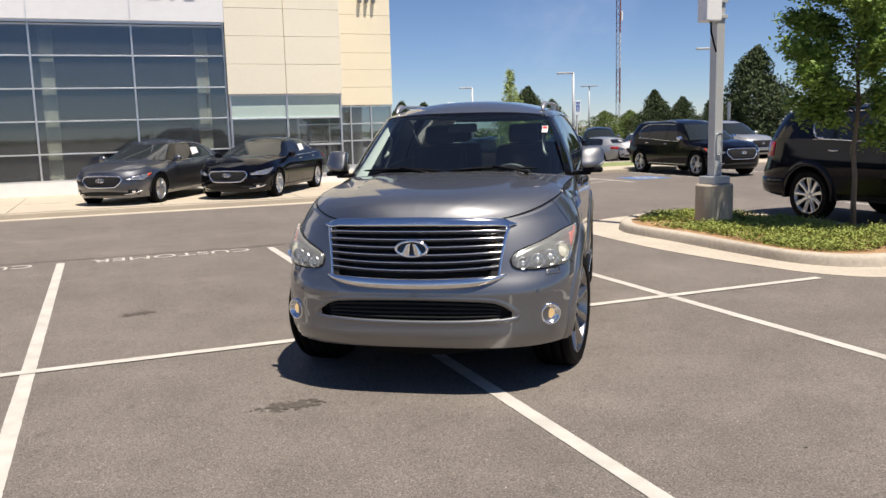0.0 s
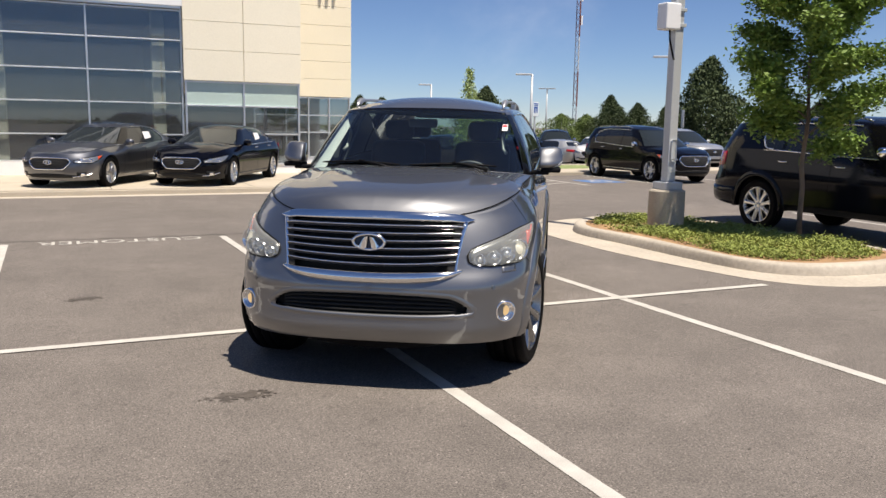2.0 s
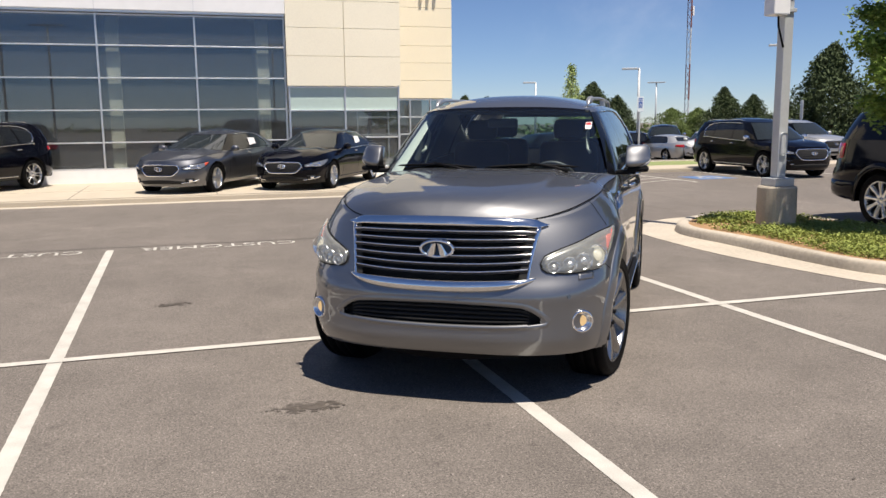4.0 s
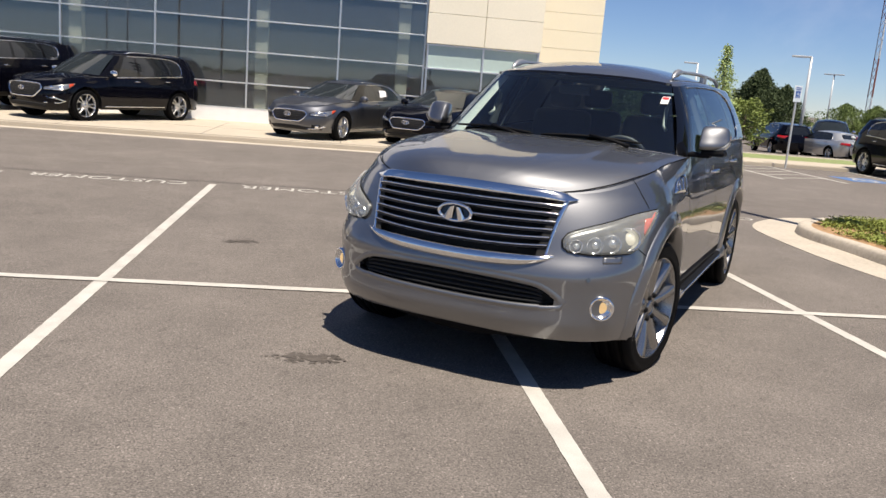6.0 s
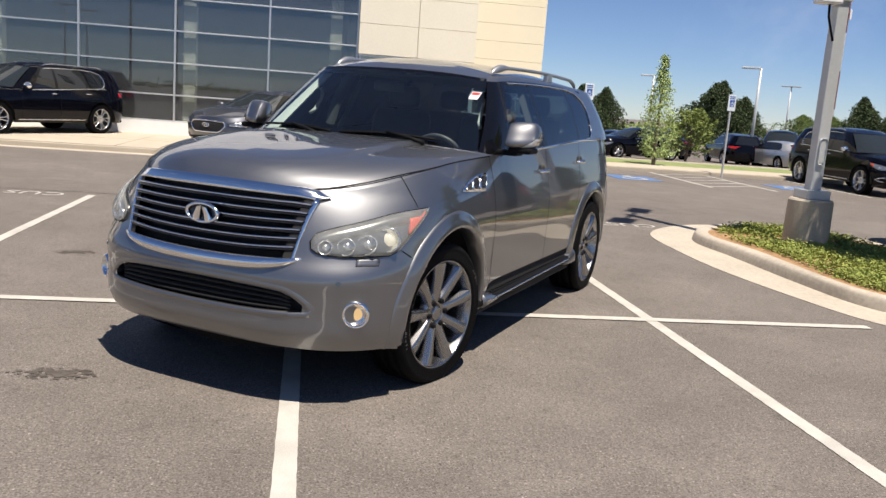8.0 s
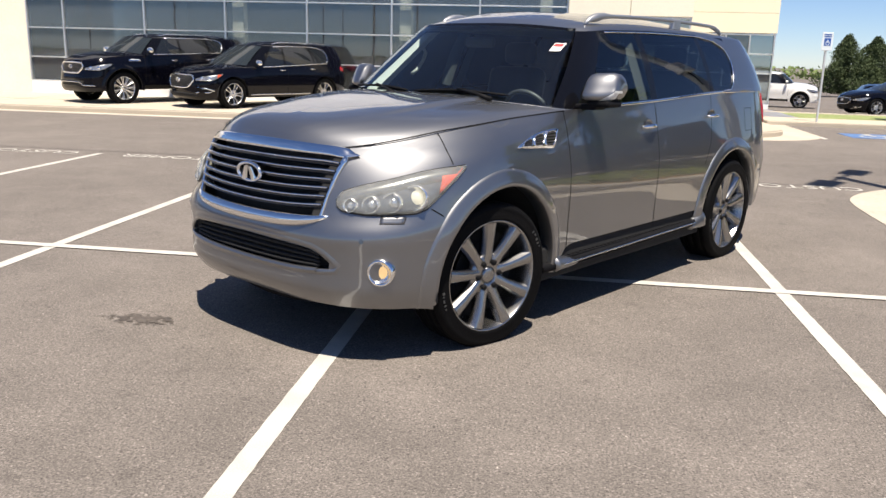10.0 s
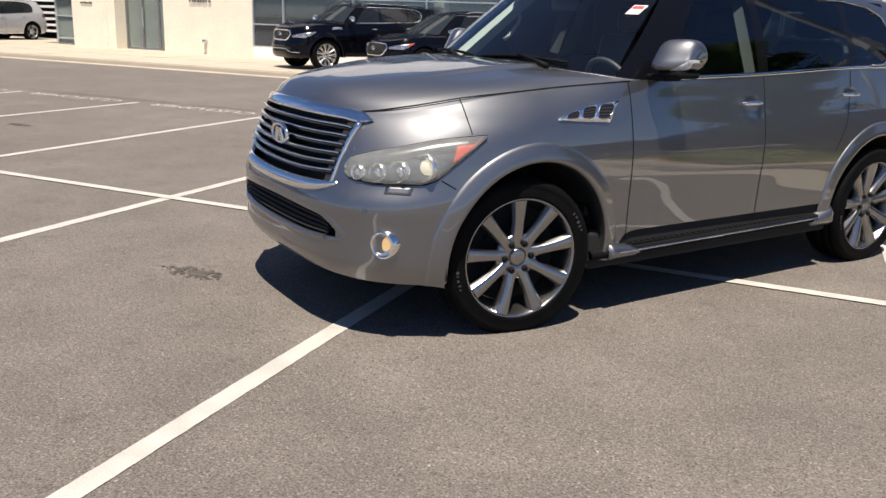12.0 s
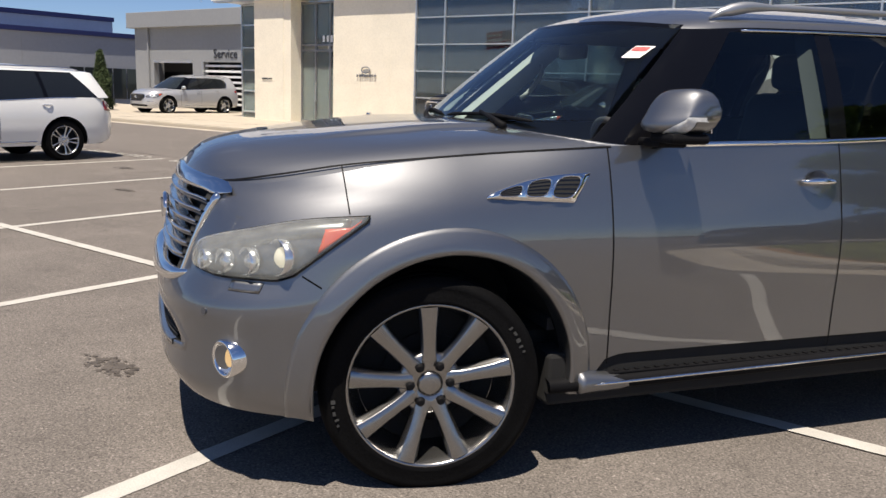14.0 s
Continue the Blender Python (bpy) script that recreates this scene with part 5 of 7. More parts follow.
g_hi = lambda y: 1.09 - 0.10 * max(abs(y) - 0.5, 0) - 0.03 * y * y
g_lo = lambda y: 0.764 + 0.09 * y * y
i_half = lambda *p: table_fn(*[(-y, z) for y, z in reversed(p) if y], *p)
i_hi = i_half((0, 0.637), (0.3, 0.633), (0.5, 0.62), (0.57, 0.592), (0.645, 0.534))
i_lo = i_half((0, 0.502), (0.3, 0.506), (0.5, 0.514), (0.59, 0.522), (0.645, 0.53))
HERO_FORM = varied(
    SUV, arch=0.498, arch_at=-0.045,
    width=((0.25, 0.95), (0.36, 0.985), (0.48, 0.998), (0.55, 1.001), (0.65, 1.005), (0.78, 1.012), (0.88, 1.013), (0.96, 1.007), (1.03, 0.996), (1.12, 0.98), (1.2, 0.967), (1.34, 0.945)),
    taper=((-4.4, 0.965), (-3.3, 0.985), (-2.0, 0.98), (-0.8, 0.978), (-0.4, 0.988), (0.0, 1.0), (1.0, 1.0)),
    nose=((0.25, 0.81), (0.31, 0.88), (0.37, 0.926), (0.42, 0.944), (0.5, 0.939), (0.6, 0.94), (0.67, 0.945), (0.715, 0.933), (0.79, 0.905), (0.95, 0.876), (1.05, 0.86), (1.12, 0.84)),
    deck_profile=((0, 1.0), (0.3, 0.992), (0.5, 0.958), (0.575, 0.925), (0.595, 0.89), (0.62, 0.77), (0.64, 0.725), (0.72, 0.65), (0.82, 0.54), (0.9, 0.4), (0.95, 0.25), (1.0, 0.0)),
    deck_front=((0, 1.0), (0.3, 0.975), (0.5, 0.915), (0.65, 0.8), (0.8, 0.59), (0.9, 0.37), (1.0, 0.0)),
    nose_n=((0.3, 3.4), (0.7, 3.4), (0.8, 3.1), (0.95, 2.7), (1.1, 2.35)),
    bottom=((-4.3, 0.43), (-3.7, 0.37), (-2.65, 0.47), (-0.8, 0.47), (-0.7, 0.45), (-0.64, 0.36), (-0.5, 0.34), (0.40, 0.29), (0.55, 0.315), (0.9, 0.325)),
    shoulder=((-4.3, 1.36), (-3.0, 1.358), (-1.7, 1.31), (-0.75, 1.284), (-0.45, 1.266), (0.1, 1.226), (0.3, 1.205), (0.55, 1.155), (0.7, 1.12), (0.84, 1.1)),
    deck=((-4.3, 1.36), (-1.0, 1.358), (-0.45, 1.354), (-0.2, 1.348), (0.156, 1.317), (0.314, 1.299), (0.514, 1.272), (0.652, 1.247), (0.731, 1.221), (0.788, 1.18), (0.82, 1.145), (0.84, 1.118)),
    cabin=dict(
        belt=((-4.3, 1.352), (-3.0, 1.354), (-1.7, 1.305), (-1.0, 1.285), (-0.8, 1.27), (-0.6, 1.27), (-0.33, 1.318)),
        rail=((-4.1, 1.75), (-3.4, 1.785), (-2.2, 1.805), (-1.5, 1.792), (-1.15, 1.772), (-0.91, 1.798)),
        crown=((-4.1, 1.785), (-3.2, 1.88), (-2.2, 1.918), (-1.4, 1.895), (-1.05, 1.842), (-0.91, 1.798)),
        top_w=0.705, base_w=0.925, top_front=-0.91, top_from=-1.35, front_n=2.5,
        side=((-0.93, -1.37, "ap"), (-1.75, -1.78, "fd"), (-1.84, -1.86, "bp"), (-2.68, -2.7, "rd"), (-2.75, -2.77, "cp"), (-3.18, -3.26, "qg"), (-3.38, -3.46, "dp")),
    ),
)
HERO_SPEC = varied(HERO_FORM, glass={"ws": CAR_GLASS, "fd": DOOR_GLASS, "rd": TINT_GLASS, "qg": TINT_GLASS, "rg": DOOR_GLASS}, openings=((0.55, lambda y: g_lo(y) + 0.17, lambda y: g_hi(y) + 0.002), (0.523, lambda y: g_lo(y) - 0.014, lambda y: g_hi(y) + 0.002), (0.61, lambda y: i_lo(y) - 0.006, lambda y: i_hi(y) + 0.006)))
hero, HS, hero_ribs, hero_table = build_car(place(2.564, 3.249, -122.90, -0.012), HERO_SPEC, PAINT_GREY, "grey metallic full-size SUV with chrome grille, parked across stall lines", "SUV", fine=True, name="suv")
for x in (0.0, -3.075):
    for s in (1, -1):
        add_wheel(hero, x, s * (0.862 if x == 0 else 0.872), 0.412, 0.313, 0.275, 9, "broad", WHEEL, True, -0.16 if x == 0 else 0.0)


def mirrored(bm_of, name, material, parent, label="", smooth=True):
    """The same part on both sides of the car."""
    return [part(name, bm_of(s), material, parent, label, smooth) for s in (False, True)]


def nose_angle_y(S, y, z):
    return math.asin(min(1, (y / S.width(z, 0.3)) ** (S.nose_power(z) / 2)))


def nose_angle_x(S, x, z):
    c = S.k["nose_from"]
    return math.acos(min(1, ((x - c) / (S.nose(z) - c)) ** (S.nose_power(z) / 2)))


window_trim(hero, hero_ribs, HERO_SPEC, PAINT_GREY, 0.006)
# grille
grille = part("grille", patch_bm(HS, HS.face, -0.57, 0.57, lambda y: g_lo(y) - 0.04, lambda y: g_hi(y) + 0.03, 44, 6, -0.07), UNDER, hero, "black grille with chrome slats", True)
for k in range(6):
    f = (k + 0.72) / 6.25
    end = 0.527 + 0.04 * f**1.3
    pts = [(y, g_lo(y) + 0.018 + (g_hi(y) - g_lo(y) - 0.03) * f) for y in np.linspace(-end, end, 31)]
    part("slat", strip_bm(HS, HS.face, pts, 0.009, 0.018, depth=0.04), SATIN, grille, "satin chrome slat", True)
    pts = [(y, z - 0.007) for y, z in pts]
    part("slat_blade", strip_bm(HS, HS.face, pts, 0.02, 0.008, depth=0.06), GLOSS_BLACK, grille, "", True)


def frame_bar(pts, w, off, name="grille_frame"):
    """A rounded chrome bar laid on the nose."""
    P = [(HS.face(y, z), HS.normal(HS.face, y, z)) for y, z in pts]
    bm = bmesh.new()
    rows = []
    for k, (p, n) in enumerate(P):
        d = (P[min(k + 1, len(P) - 1)][0] - P[max(k - 1, 0)][0]).normalized()
        side = d.cross(n).normalized() * (w[k] if isinstance(w, list) else w) / 2
        rise = off[k] if isinstance(off, list) else off
        rows.append([p + side * math.cos(f) + n * (rise * 1.25 * math.sin(f) ** 0.7 - 0.008) for f in (math.pi * j / 8 for j in range(9))])
    vs = add_grid(bm, rows)
    bm.faces.new(vs[0]); bm.faces.new(vs[-1])
    part(name, clean(bm), CHROME, grille, "chrome grille surround", True)


# the broad upper band leans back and runs out to a point at each end
ys = [0.632 * math.sin(math.pi / 2 * k / 30) for k in range(-30, 31)]
bm = bmesh.new()
rows = []
for y in ys:
    out = max(0, abs(y) - 0.56) / 0.072
    lo = g_hi(y) - 0.004 + 0.022 * out**1.5
    hi = lo + (0.052 - 0.01 * (y / 0.56) ** 2) * (1 - out) + 0.002
    row = []
    for d, lift in ((0, -0.03), (0, 0.008), (0.06, 0.015), (0.3, 0.019), (0.6, 0.018), (0.92, 0.012), (1, 0.004), (1, -0.03)):
        p = HS.face(y, min(lo + (hi - lo) * d, 1.1))
        row.append(Vector((p.x + lift * (1 - out) - 0.002 * out - 0.3 * (hi - lo) * d, y, lo + (hi - lo) * d)))
    rows.append(row)
add_grid(bm, rows)
part("grille_frame", clean(bm), CHROME, grille, "chrome grille surround", True)
for s in (1, -1):
    bm = bmesh.new()
    rows = []
    for k in range(13):
        y, z = 0.532 + 0.046 * (k / 12) ** 1.3, g_lo(0.55) - 0.03 + (g_hi(0.57) - g_lo(0.55) + 0.03) * k / 12
        rows.append([HS.face(s * (y - d), z) + Vector((0.004, 0, 0)) for d in (0.05, 0.035, 0.018, 0.0)])
    add_grid(bm, rows)
    part("grille_liner", clean(bm), UNDER, grille, "black liner", True)
ys = np.linspace(-0.58, 0.58, 41)
frame_bar([(y, g_lo(y) - 0.03 + 0.024 * (abs(y) / 0.58) ** 8) for y in ys], [0.074 - 0.062 * (abs(y) / 0.58) ** 5 for y in ys], [0.036 - 0.03 * (abs(y) / 0.58) ** 6 for y in ys])
for s in (1, -1):
    frame_bar([(s * (0.532 + 0.046 * (k / 12) ** 1.3), g_lo(0.55) - 0.03 + (g_hi(0.57) - g_lo(0.55) + 0.03) * k / 12) for k in range(13)], [0.02 + 0.016 * (k / 12) ** 2 for k in range(13)], 0.014)
# oval badge with a peaked centre
BADGE_Z = 0.953
BADGE_X = HS.face(0, BADGE_Z).x + 0.03
bm = bmesh.new()
ring = []
for k in range(40):
    a = 2 * math.pi * k / 40
    ring.append([Vector((BADGE_X + 0.012 * math.cos(b), (0.098 + 0.011 * math.sin(b)) * math.cos(a), BADGE_Z + (0.047 + 0.010 * math.sin(b)) * math.sin(a))) for b in (2 * math.pi * j / 8 for j in range(8))])
add_grid(bm, ring, True, True)
for s in (1, -1):
    add_grid(bm, [[(BADGE_X + 0.008, s * 0.004, BADGE_Z + 0.035), (BADGE_X + 0.02, s * 0.012, BADGE_Z + 0.032), (BADGE_X + 0.008, s * 0.03, BADGE_Z + 0.027)], [(BADGE_X + 0.004, s * 0.018, BADGE_Z - 0.046), (BADGE_X + 0.018, s * 0.04, BADGE_Z - 0.044), (BADGE_X + 0.004, s * 0.066, BADGE_Z - 0.034)]])
part("badge", clean(bm), CHROME, grille, "oval chrome badge", True)
oval = lambda y: 0.042 * math.sqrt(max(1 - (y / 0.09) ** 2, 0))
part("badge_back", patch_bm(HS, HS.face, -0.088, 0.088, lambda y: BADGE_Z - oval(y), lambda y: BADGE_Z + oval(y), 16, 4, 0.022), GLOSS_BLACK, grille)

# lower intake
intake = part("lower_intake", patch_bm(HS, HS.face, -0.69, 0.69, lambda y: i_lo(y) - 0.03, lambda y: i_hi(y) + 0.03, 40, 6, -0.06), UNDER, hero, "black lower bumper intake", True)
for k in range(4):
    f = 0.18 + 0.21 * k
    part("intake_slat", strip_bm(HS, HS.face, [(y, i_lo(y) + (i_hi(y) - i_lo(y)) * f) for y in np.linspace(-0.55, 0.55, 25)], 0.014, -0.012, depth=0.02), UNDER, intake, "", True)
outline = [(y, i_hi(y)) for y in np.linspace(-0.645, 0.645, 45)] + [(y, i_lo(y)) for y in np.linspace(0.64, -0.64, 44)]
rows = []
for k, (y, z) in enumerate(outline):
    (ya, za), (yb, zb) = outline[k - 1], outline[(k + 1) % len(outline)]
    d = Vector((-(zb - za), yb - ya)).normalized()
    oy, oz = y + d.x * 0.045, z + d.y * 0.035
    n = HS.normal(HS.face, y, z)
    p = HS.face(y, z)
    rows.append([HS.face(oy, oz) - n * 0.002, HS.face(y + d.x * 0.022, z + d.y * 0.018) + n * 0.004, p + n * 0.004, p - n * 0.004, p - n * 0.05])
bm = bmesh.new()
add_grid(bm, rows, close_u=True)
part("intake_surround", clean(bm), PAINT_GREY, intake, "painted edge of the intake", True)
lip = [(y, i_lo(y) - 0.008) for y in np.linspace(-0.54, 0.54, 45)]
part("intake_lip", strip_bm(HS, HS.face, lip, 0.026, 0.008, depth=0.03), PAINT_GREY, intake, "painted lip", True)
part("chin", patch_bm(HS, HS.face, -0.75, 0.75, lambda y: 0.24 + 0.04 * y * y, lambda y: 0.335 + 0.02 * y * y, 24, 3, -0.05), TRIM, hero, "black lower valance", True)

# headlamps
HL0, HLB, HLT = nose_angle_y(HS, 0.61, 0.83), nose_angle_x(HS, 0.535, 0.82), nose_angle_x(HS, 0.255, 1.03)
hl_lo = lin_fn((HL0, 0.835), (HL0 + 0.06 * (HLB - HL0), 0.815), (HL0 + 0.35 * (HLB - HL0), 0.803), (HLB - 0.06 * (HLB - HL0), 0.81), (HLB + 0.12 * (HLT - HLB), 0.83), (HLT, 1.018))
hl_hi = table_fn((HL0, 0.872), (HL0 + 0.03 * (HLT - HL0), 0.9), (HL0 + 0.12 * (HLT - HL0), 0.925), (HL0 + 0.4 * (HLT - HL0), 0.97), (HL0 + 0.75 * (HLT - HL0), 1.018), (HLT, 1.034))
for s in (False, True):
    lamp = part("headlight", patch_bm(HS, HS.front, HL0, HLT, hl_lo, hl_hi, 26, 8, 0.004, 0.004, s), LAMP_DARK, hero, "clear headlight with four projectors and amber marker", True)
    edge = [(HL0, hl_lo(HL0)), (HL0, hl_hi(HL0))] + [(a, hl_hi(a)) for a in np.linspace(HL0, HLT, 20)] + [(a, hl_lo(a)) for a in np.linspace(HLT, HL0, 24)]
    part("seal", strip_bm(HS, HS.front, edge, 0.008, 0.007, s), TRIM, lamp, "black seal")
    brow = lambda a: hl_hi(a) - 0.008
    part("upper_trim", patch_bm(HS, HS.front, HL0 + 0.02, HLT - 0.06, lambda a: max(hl_lo(a) + 0.012, hl_hi(a) - 0.062), brow, 20, 2, 0.008, 0.006, s), LAMP_DARK, lamp, "", True)
    part("marker_lens", patch_bm(HS, HS.front, HLB + 0.38 * (HLT - HLB), HLB + 0.9 * (HLT - HLB), lambda a: hl_lo(a) + 0.018, lambda a: max(hl_lo(a) + 0.024, hl_hi(a) - 0.036), 8, 5, 0.012, 0.01, s), AMBER, lamp, "orange marker lens", True)
    for y, z, r, lit in ((0.672, 0.848, 0.036, False), (0.757, 0.856, 0.044, False), (0.83, 0.866, 0.05, False), (0.893, 0.888, 0.064, True)):
        t = nose_angle_y(HS, y, z)
        p, n = HS.front(t, z), HS.normal(HS.front, t, z)
        n = (n * 0.35 + Vector((1, 0.18, 0))).normalized()
        if s:
            p.y, n.y = -p.y, -n.y
        q = n.to_track_quat("Z", "Y").to_matrix().to_4x4()
        bm = bmesh.new()
        m4 = Matrix.Translation(p - n * 0.012) @ q
        add_lathe(bm, [(r * 0.55, 0.006), (r * 0.8, 0.016), (r * 0.95, 0.034), (r, 0.034), (r, 0.0)], "z", 24, m=m4)
        part("reflector", clean(bm), LAMP_CHROME, lamp, "chrome reflector ring", True)
        bm = bmesh.new()
        add_lathe(bm, [(r * 0.6, 0.006), (r * 0.52, 0.02), (r * 0.3, 0.03), (0.0, 0.034)], "z", 20, m=m4)
        part("projector", clean(bm), LAMP_WHITE if lit else LAMP_CHROME, lamp, "lit projector" if lit else "projector", True)
    ob = part("lens", patch_bm(HS, HS.front, HL0 + 0.005, HLT - 0.005, lambda a: hl_lo(a) + 0.003, lambda a: hl_hi(a) - 0.003, 26, 8, 0.02, 0.016, s, bulge=0.022), LENS, lamp, "clear hazed lens", True)
    ob.visible_shadow = False

# fog lamps, washers and sensors
for s in (1, -1):
    t = nose_angle_y(HS, 0.832, 0.523)
    p, n = HS.front(t, 0.523), HS.normal(HS.front, t, 0.523)
    n = (n + Vector((0.8, 0, 0))).normalized()
    p.y, n.y = p.y * s, n.y * s
    m4 = Matrix.Translation(p + n * 0.002) @ n.to_track_quat("Z", "Y").to_matrix().to_4x4()
    bm = bmesh.new()
    add_lathe(bm, [(0.05, 0.0), (0.054, 0.016), (0.061, 0.021), (0.068, 0.016), (0.07, -0.05)], "z", 36, m=m4)
    fog = part("fog_lamp", clean(bm), CHROME, hero, "round fog lamp in chrome ring", True)
    bm = bmesh.new()
    add_lathe(bm, [(0.052, 0.01), (0.042, -0.001), (0.03, -0.006), (0.0, -0.008)], "z", 28, m=m4)
    part("bowl", clean(bm), LAMP_CHROME, fog, "", True)
    bm = bmesh.new()
    add_lathe(bm, [(0.034, -0.005), (0.031, -0.002), (0.018, 0.001), (0.0, 0.002)], "z", 24, m=m4)
    part("bulb_lens", clean(bm), LAMP_WARM, fog, "glowing amber fog bulb", True)
    t0, t1 = nose_angle_y(HS, 0.81, 0.775), nose_angle_y(HS, 0.888, 0.775)
    part("washer_cover", patch_bm(HS, HS.front, t0, t1, lambda a: 0.7635, lambda a: 0.7985, 6, 3, 0.0016, 0.001, s < 0), PAINT_GREY, hero, "", True)
    part("washer_gap", patch_bm(HS, HS.front, t0 - 0.002, t1 + 0.002, lambda a: 0.7622, lambda a: 0.7998, 6, 3, 0.0008, 0.0006, s < 0), TRIM, hero)
    for y in (0.765,):
        t = nose_angle_y(HS, y, 0.68)
        p, n = HS.front(t, 0.68), HS.normal(HS.front, t, 0.68)
        p.y, n.y = p.y * s, n.y * s
        bm = bmesh.new()
        add_lathe(bm, [(0.013, 0.0), (0.0125, 0.004), (0.0, 0.004)], "z", 16, m=Matrix.Translation(p) @ n.to_track_quat("Z", "Y").to_matrix().to_4x4())
        part("parking_sensor", clean(bm), PAINT_CHARCOAL, hero)

# wheel arch flares
def flare_bm(S, ax, hub, r0, r1, a0, a1, out, mirror, steps=44):
    bm = bmesh.new()
    rows = []
    for i in range(steps + 1):
        a = a0 + (a1 - a0) * i / steps
        row = []
        for r, o in ((r0 - 0.004, -0.07), (r0 - 0.002, out * 0.55), (r0 + 0.006, out * 0.95), (r0 + 0.02, out), (r0 + (r1 - r0) * 0.5, out * 0.8), (r0 + (r1 - r0) * 0.85, out * 0.42), (r1, out * 0.22), (r1 + 0.003, -0.004)):
            p = S.side(ax + r * math.cos(a), hub + r * math.sin(a))
            n = S.normal(S.side, p.x, p.z)
            n = Vector((n.x * 0.3, abs(n.y), 0)).normalized()
            p = p + n * o
            row.append(Vector((p.x, -p.y if mirror else p.y, p.z)))
        rows.append(row)
    add_grid(bm, rows)
    return clean(bm)


for ax, a0, a1 in ((-0.045, -0.16, math.pi + 0.16), (-3.075, -0.16, math.pi + 0.05)):
    mirrored(lambda s: flare_bm(HS, ax, 0.404, 0.497, 0.59, a0, a1, 0.024, s), "wheel_arch", PAINT_GREY, hero, "painted wheel arch flare")

# panel gaps
def gap(pts, w=0.0055, fn=None):
    for s in (False, True):
        part("panel_gap", strip_bm(HS, fn or HS.side, pts, w, 0.0015, s), TRIM, hero)


def vertical(x0, z0, x1, z1, n=16, bow=0.0):
    return [(x0 + (x1 - x0) * k / n + bow * math.sin(math.pi * k / n), z0 + (z1 - z0) * k / n) for k in range(n + 1)]


gap(vertical(-0.712, 0.43, -0.684, 1.28))
gap(vertical(-1.815, 0.43, -1.798, 1.3))
gap(vertical(-2.69, 1.335, -2.655, 1.04) + vertical(-2.655, 1.02, -2.55, 0.82, 8))
gap(vertical(0.32, 1.04, 0.325, 1.195, 6), 0.005)
gap([(nose_angle_x(HS, x, 0.82), z) for x, z in ((0.49, 0.83), (0.46, 0.815), (0.41, 0.79))], 0.006, HS.front)
gap([(x, HS.shoulder(x) - 0.003) for x in np.linspace(-0.7, 0.78, 40)], 0.008)
gap(vertical(-3.3, 1.04, -3.3, 1.22, 6) + [(-3.44, 1.22)] + vertical(-3.44, 1.22, -3.44, 1.04, 6) + [(-3.3, 1.04)], 0.005)
# bright strip along the window line
for s in (False, True):
    part("belt_moulding", strip_bm(HS, HS.side, [(x, HS.shoulder(x) - 0.001) for x in np.linspace(-0.98, -3.16, 40)], 0.02, 0.006, s, 0.006), CHROME, hero, "chrome belt moulding", True)
    part("belt_ledge", strip_bm(HS, HS.side, [(x, HS.shoulder(x) + 0.004) for x in np.linspace(-3.14, -4.1, 30)], 0.034, 0.005, s, 0.012), PAINT_GREY, hero, "", True)
# rocker and running board
for s in (1, -1):
    bm = bmesh.new()
    add_box(bm, -2.62, -0.46, *sorted((s * 0.8, s * 0.962)), 0.27, 0.485, 0.02)
    part("rocker", bm, UNDER, hero, "black rocker panel")
    bm = bmesh.new()
    rows = []
    for k in range(31):
        x = -0.46 - 2.14 * k / 30
        drop = 0.02 * (abs(k - 15) / 15) ** 6
        e = 1.012 - 0.02 * (abs(k - 15) / 15) ** 4
        z = 0.345 + 0.02 * k / 30
        rows.append([Vector((x, s * y, z + dz)) for y, dz in ((0.86, 0.0), (0.86, 0.035), (0.94, 0.04), (e - 0.012, 0.036), (e, 0.022), (e, -0.006), (e - 0.02, -0.018), (0.86, -0.012))])
    add_grid(bm, rows, close_v=True)
    board = part("running_board", clean(bm), TRIM, hero, "running board with ribbed rubber tread", True)
    part("tread", box_bm(-2.35, -0.72, *sorted((s * 0.875, s * 0.985)), 0.385, 0.397, 0.004), TRIM, board, "black ribbed tread")
    bm = bmesh.new()
    add_tube(bm, [Vector((-0.62 - 1.82 * k / 20, s * 1.012, 0.362 + 0.02 * k / 20)) for k in range(21)], 0.007, 6)
    part("board_edge", clean(bm), SATIN, board, "satin edge strip", True)
    for k in range(34):
        x = -0.76 - 1.56 * k / 33
        part("rib", box_bm(x - 0.008, x + 0.008, *sorted((s * 0.9, s * 0.98)), 0.395, 0.402), TRIM, board)
    for x0, x1 in ((-0.58, -0.8), (-2.6, -2.42)):
        bm = bmesh.new()
        rows = []
        for k in range(9):
            t = k / 8
            x = x0 + (x1 - x0) * t
            top = (0.415 if x0 > -1 else 0.455) - (0.03 if x0 > -1 else 0.07) * t
            rows.append([Vector((x, s * (y + 0.012 * (1 - t)), z)) for y, z in ((0.85, 0.33), (0.99, 0.325), (1.012, 0.345), (1.008, 0.34 + 0.6 * (top - 0.34)), (0.975, top), (0.85, top))])
        vs = add_grid(bm, rows, close_v=True)
        bm.faces.new(vs[0]); bm.faces.new(vs[-1])
        part("board_end", clean(bm), PAINT_GREY, board, "", True)

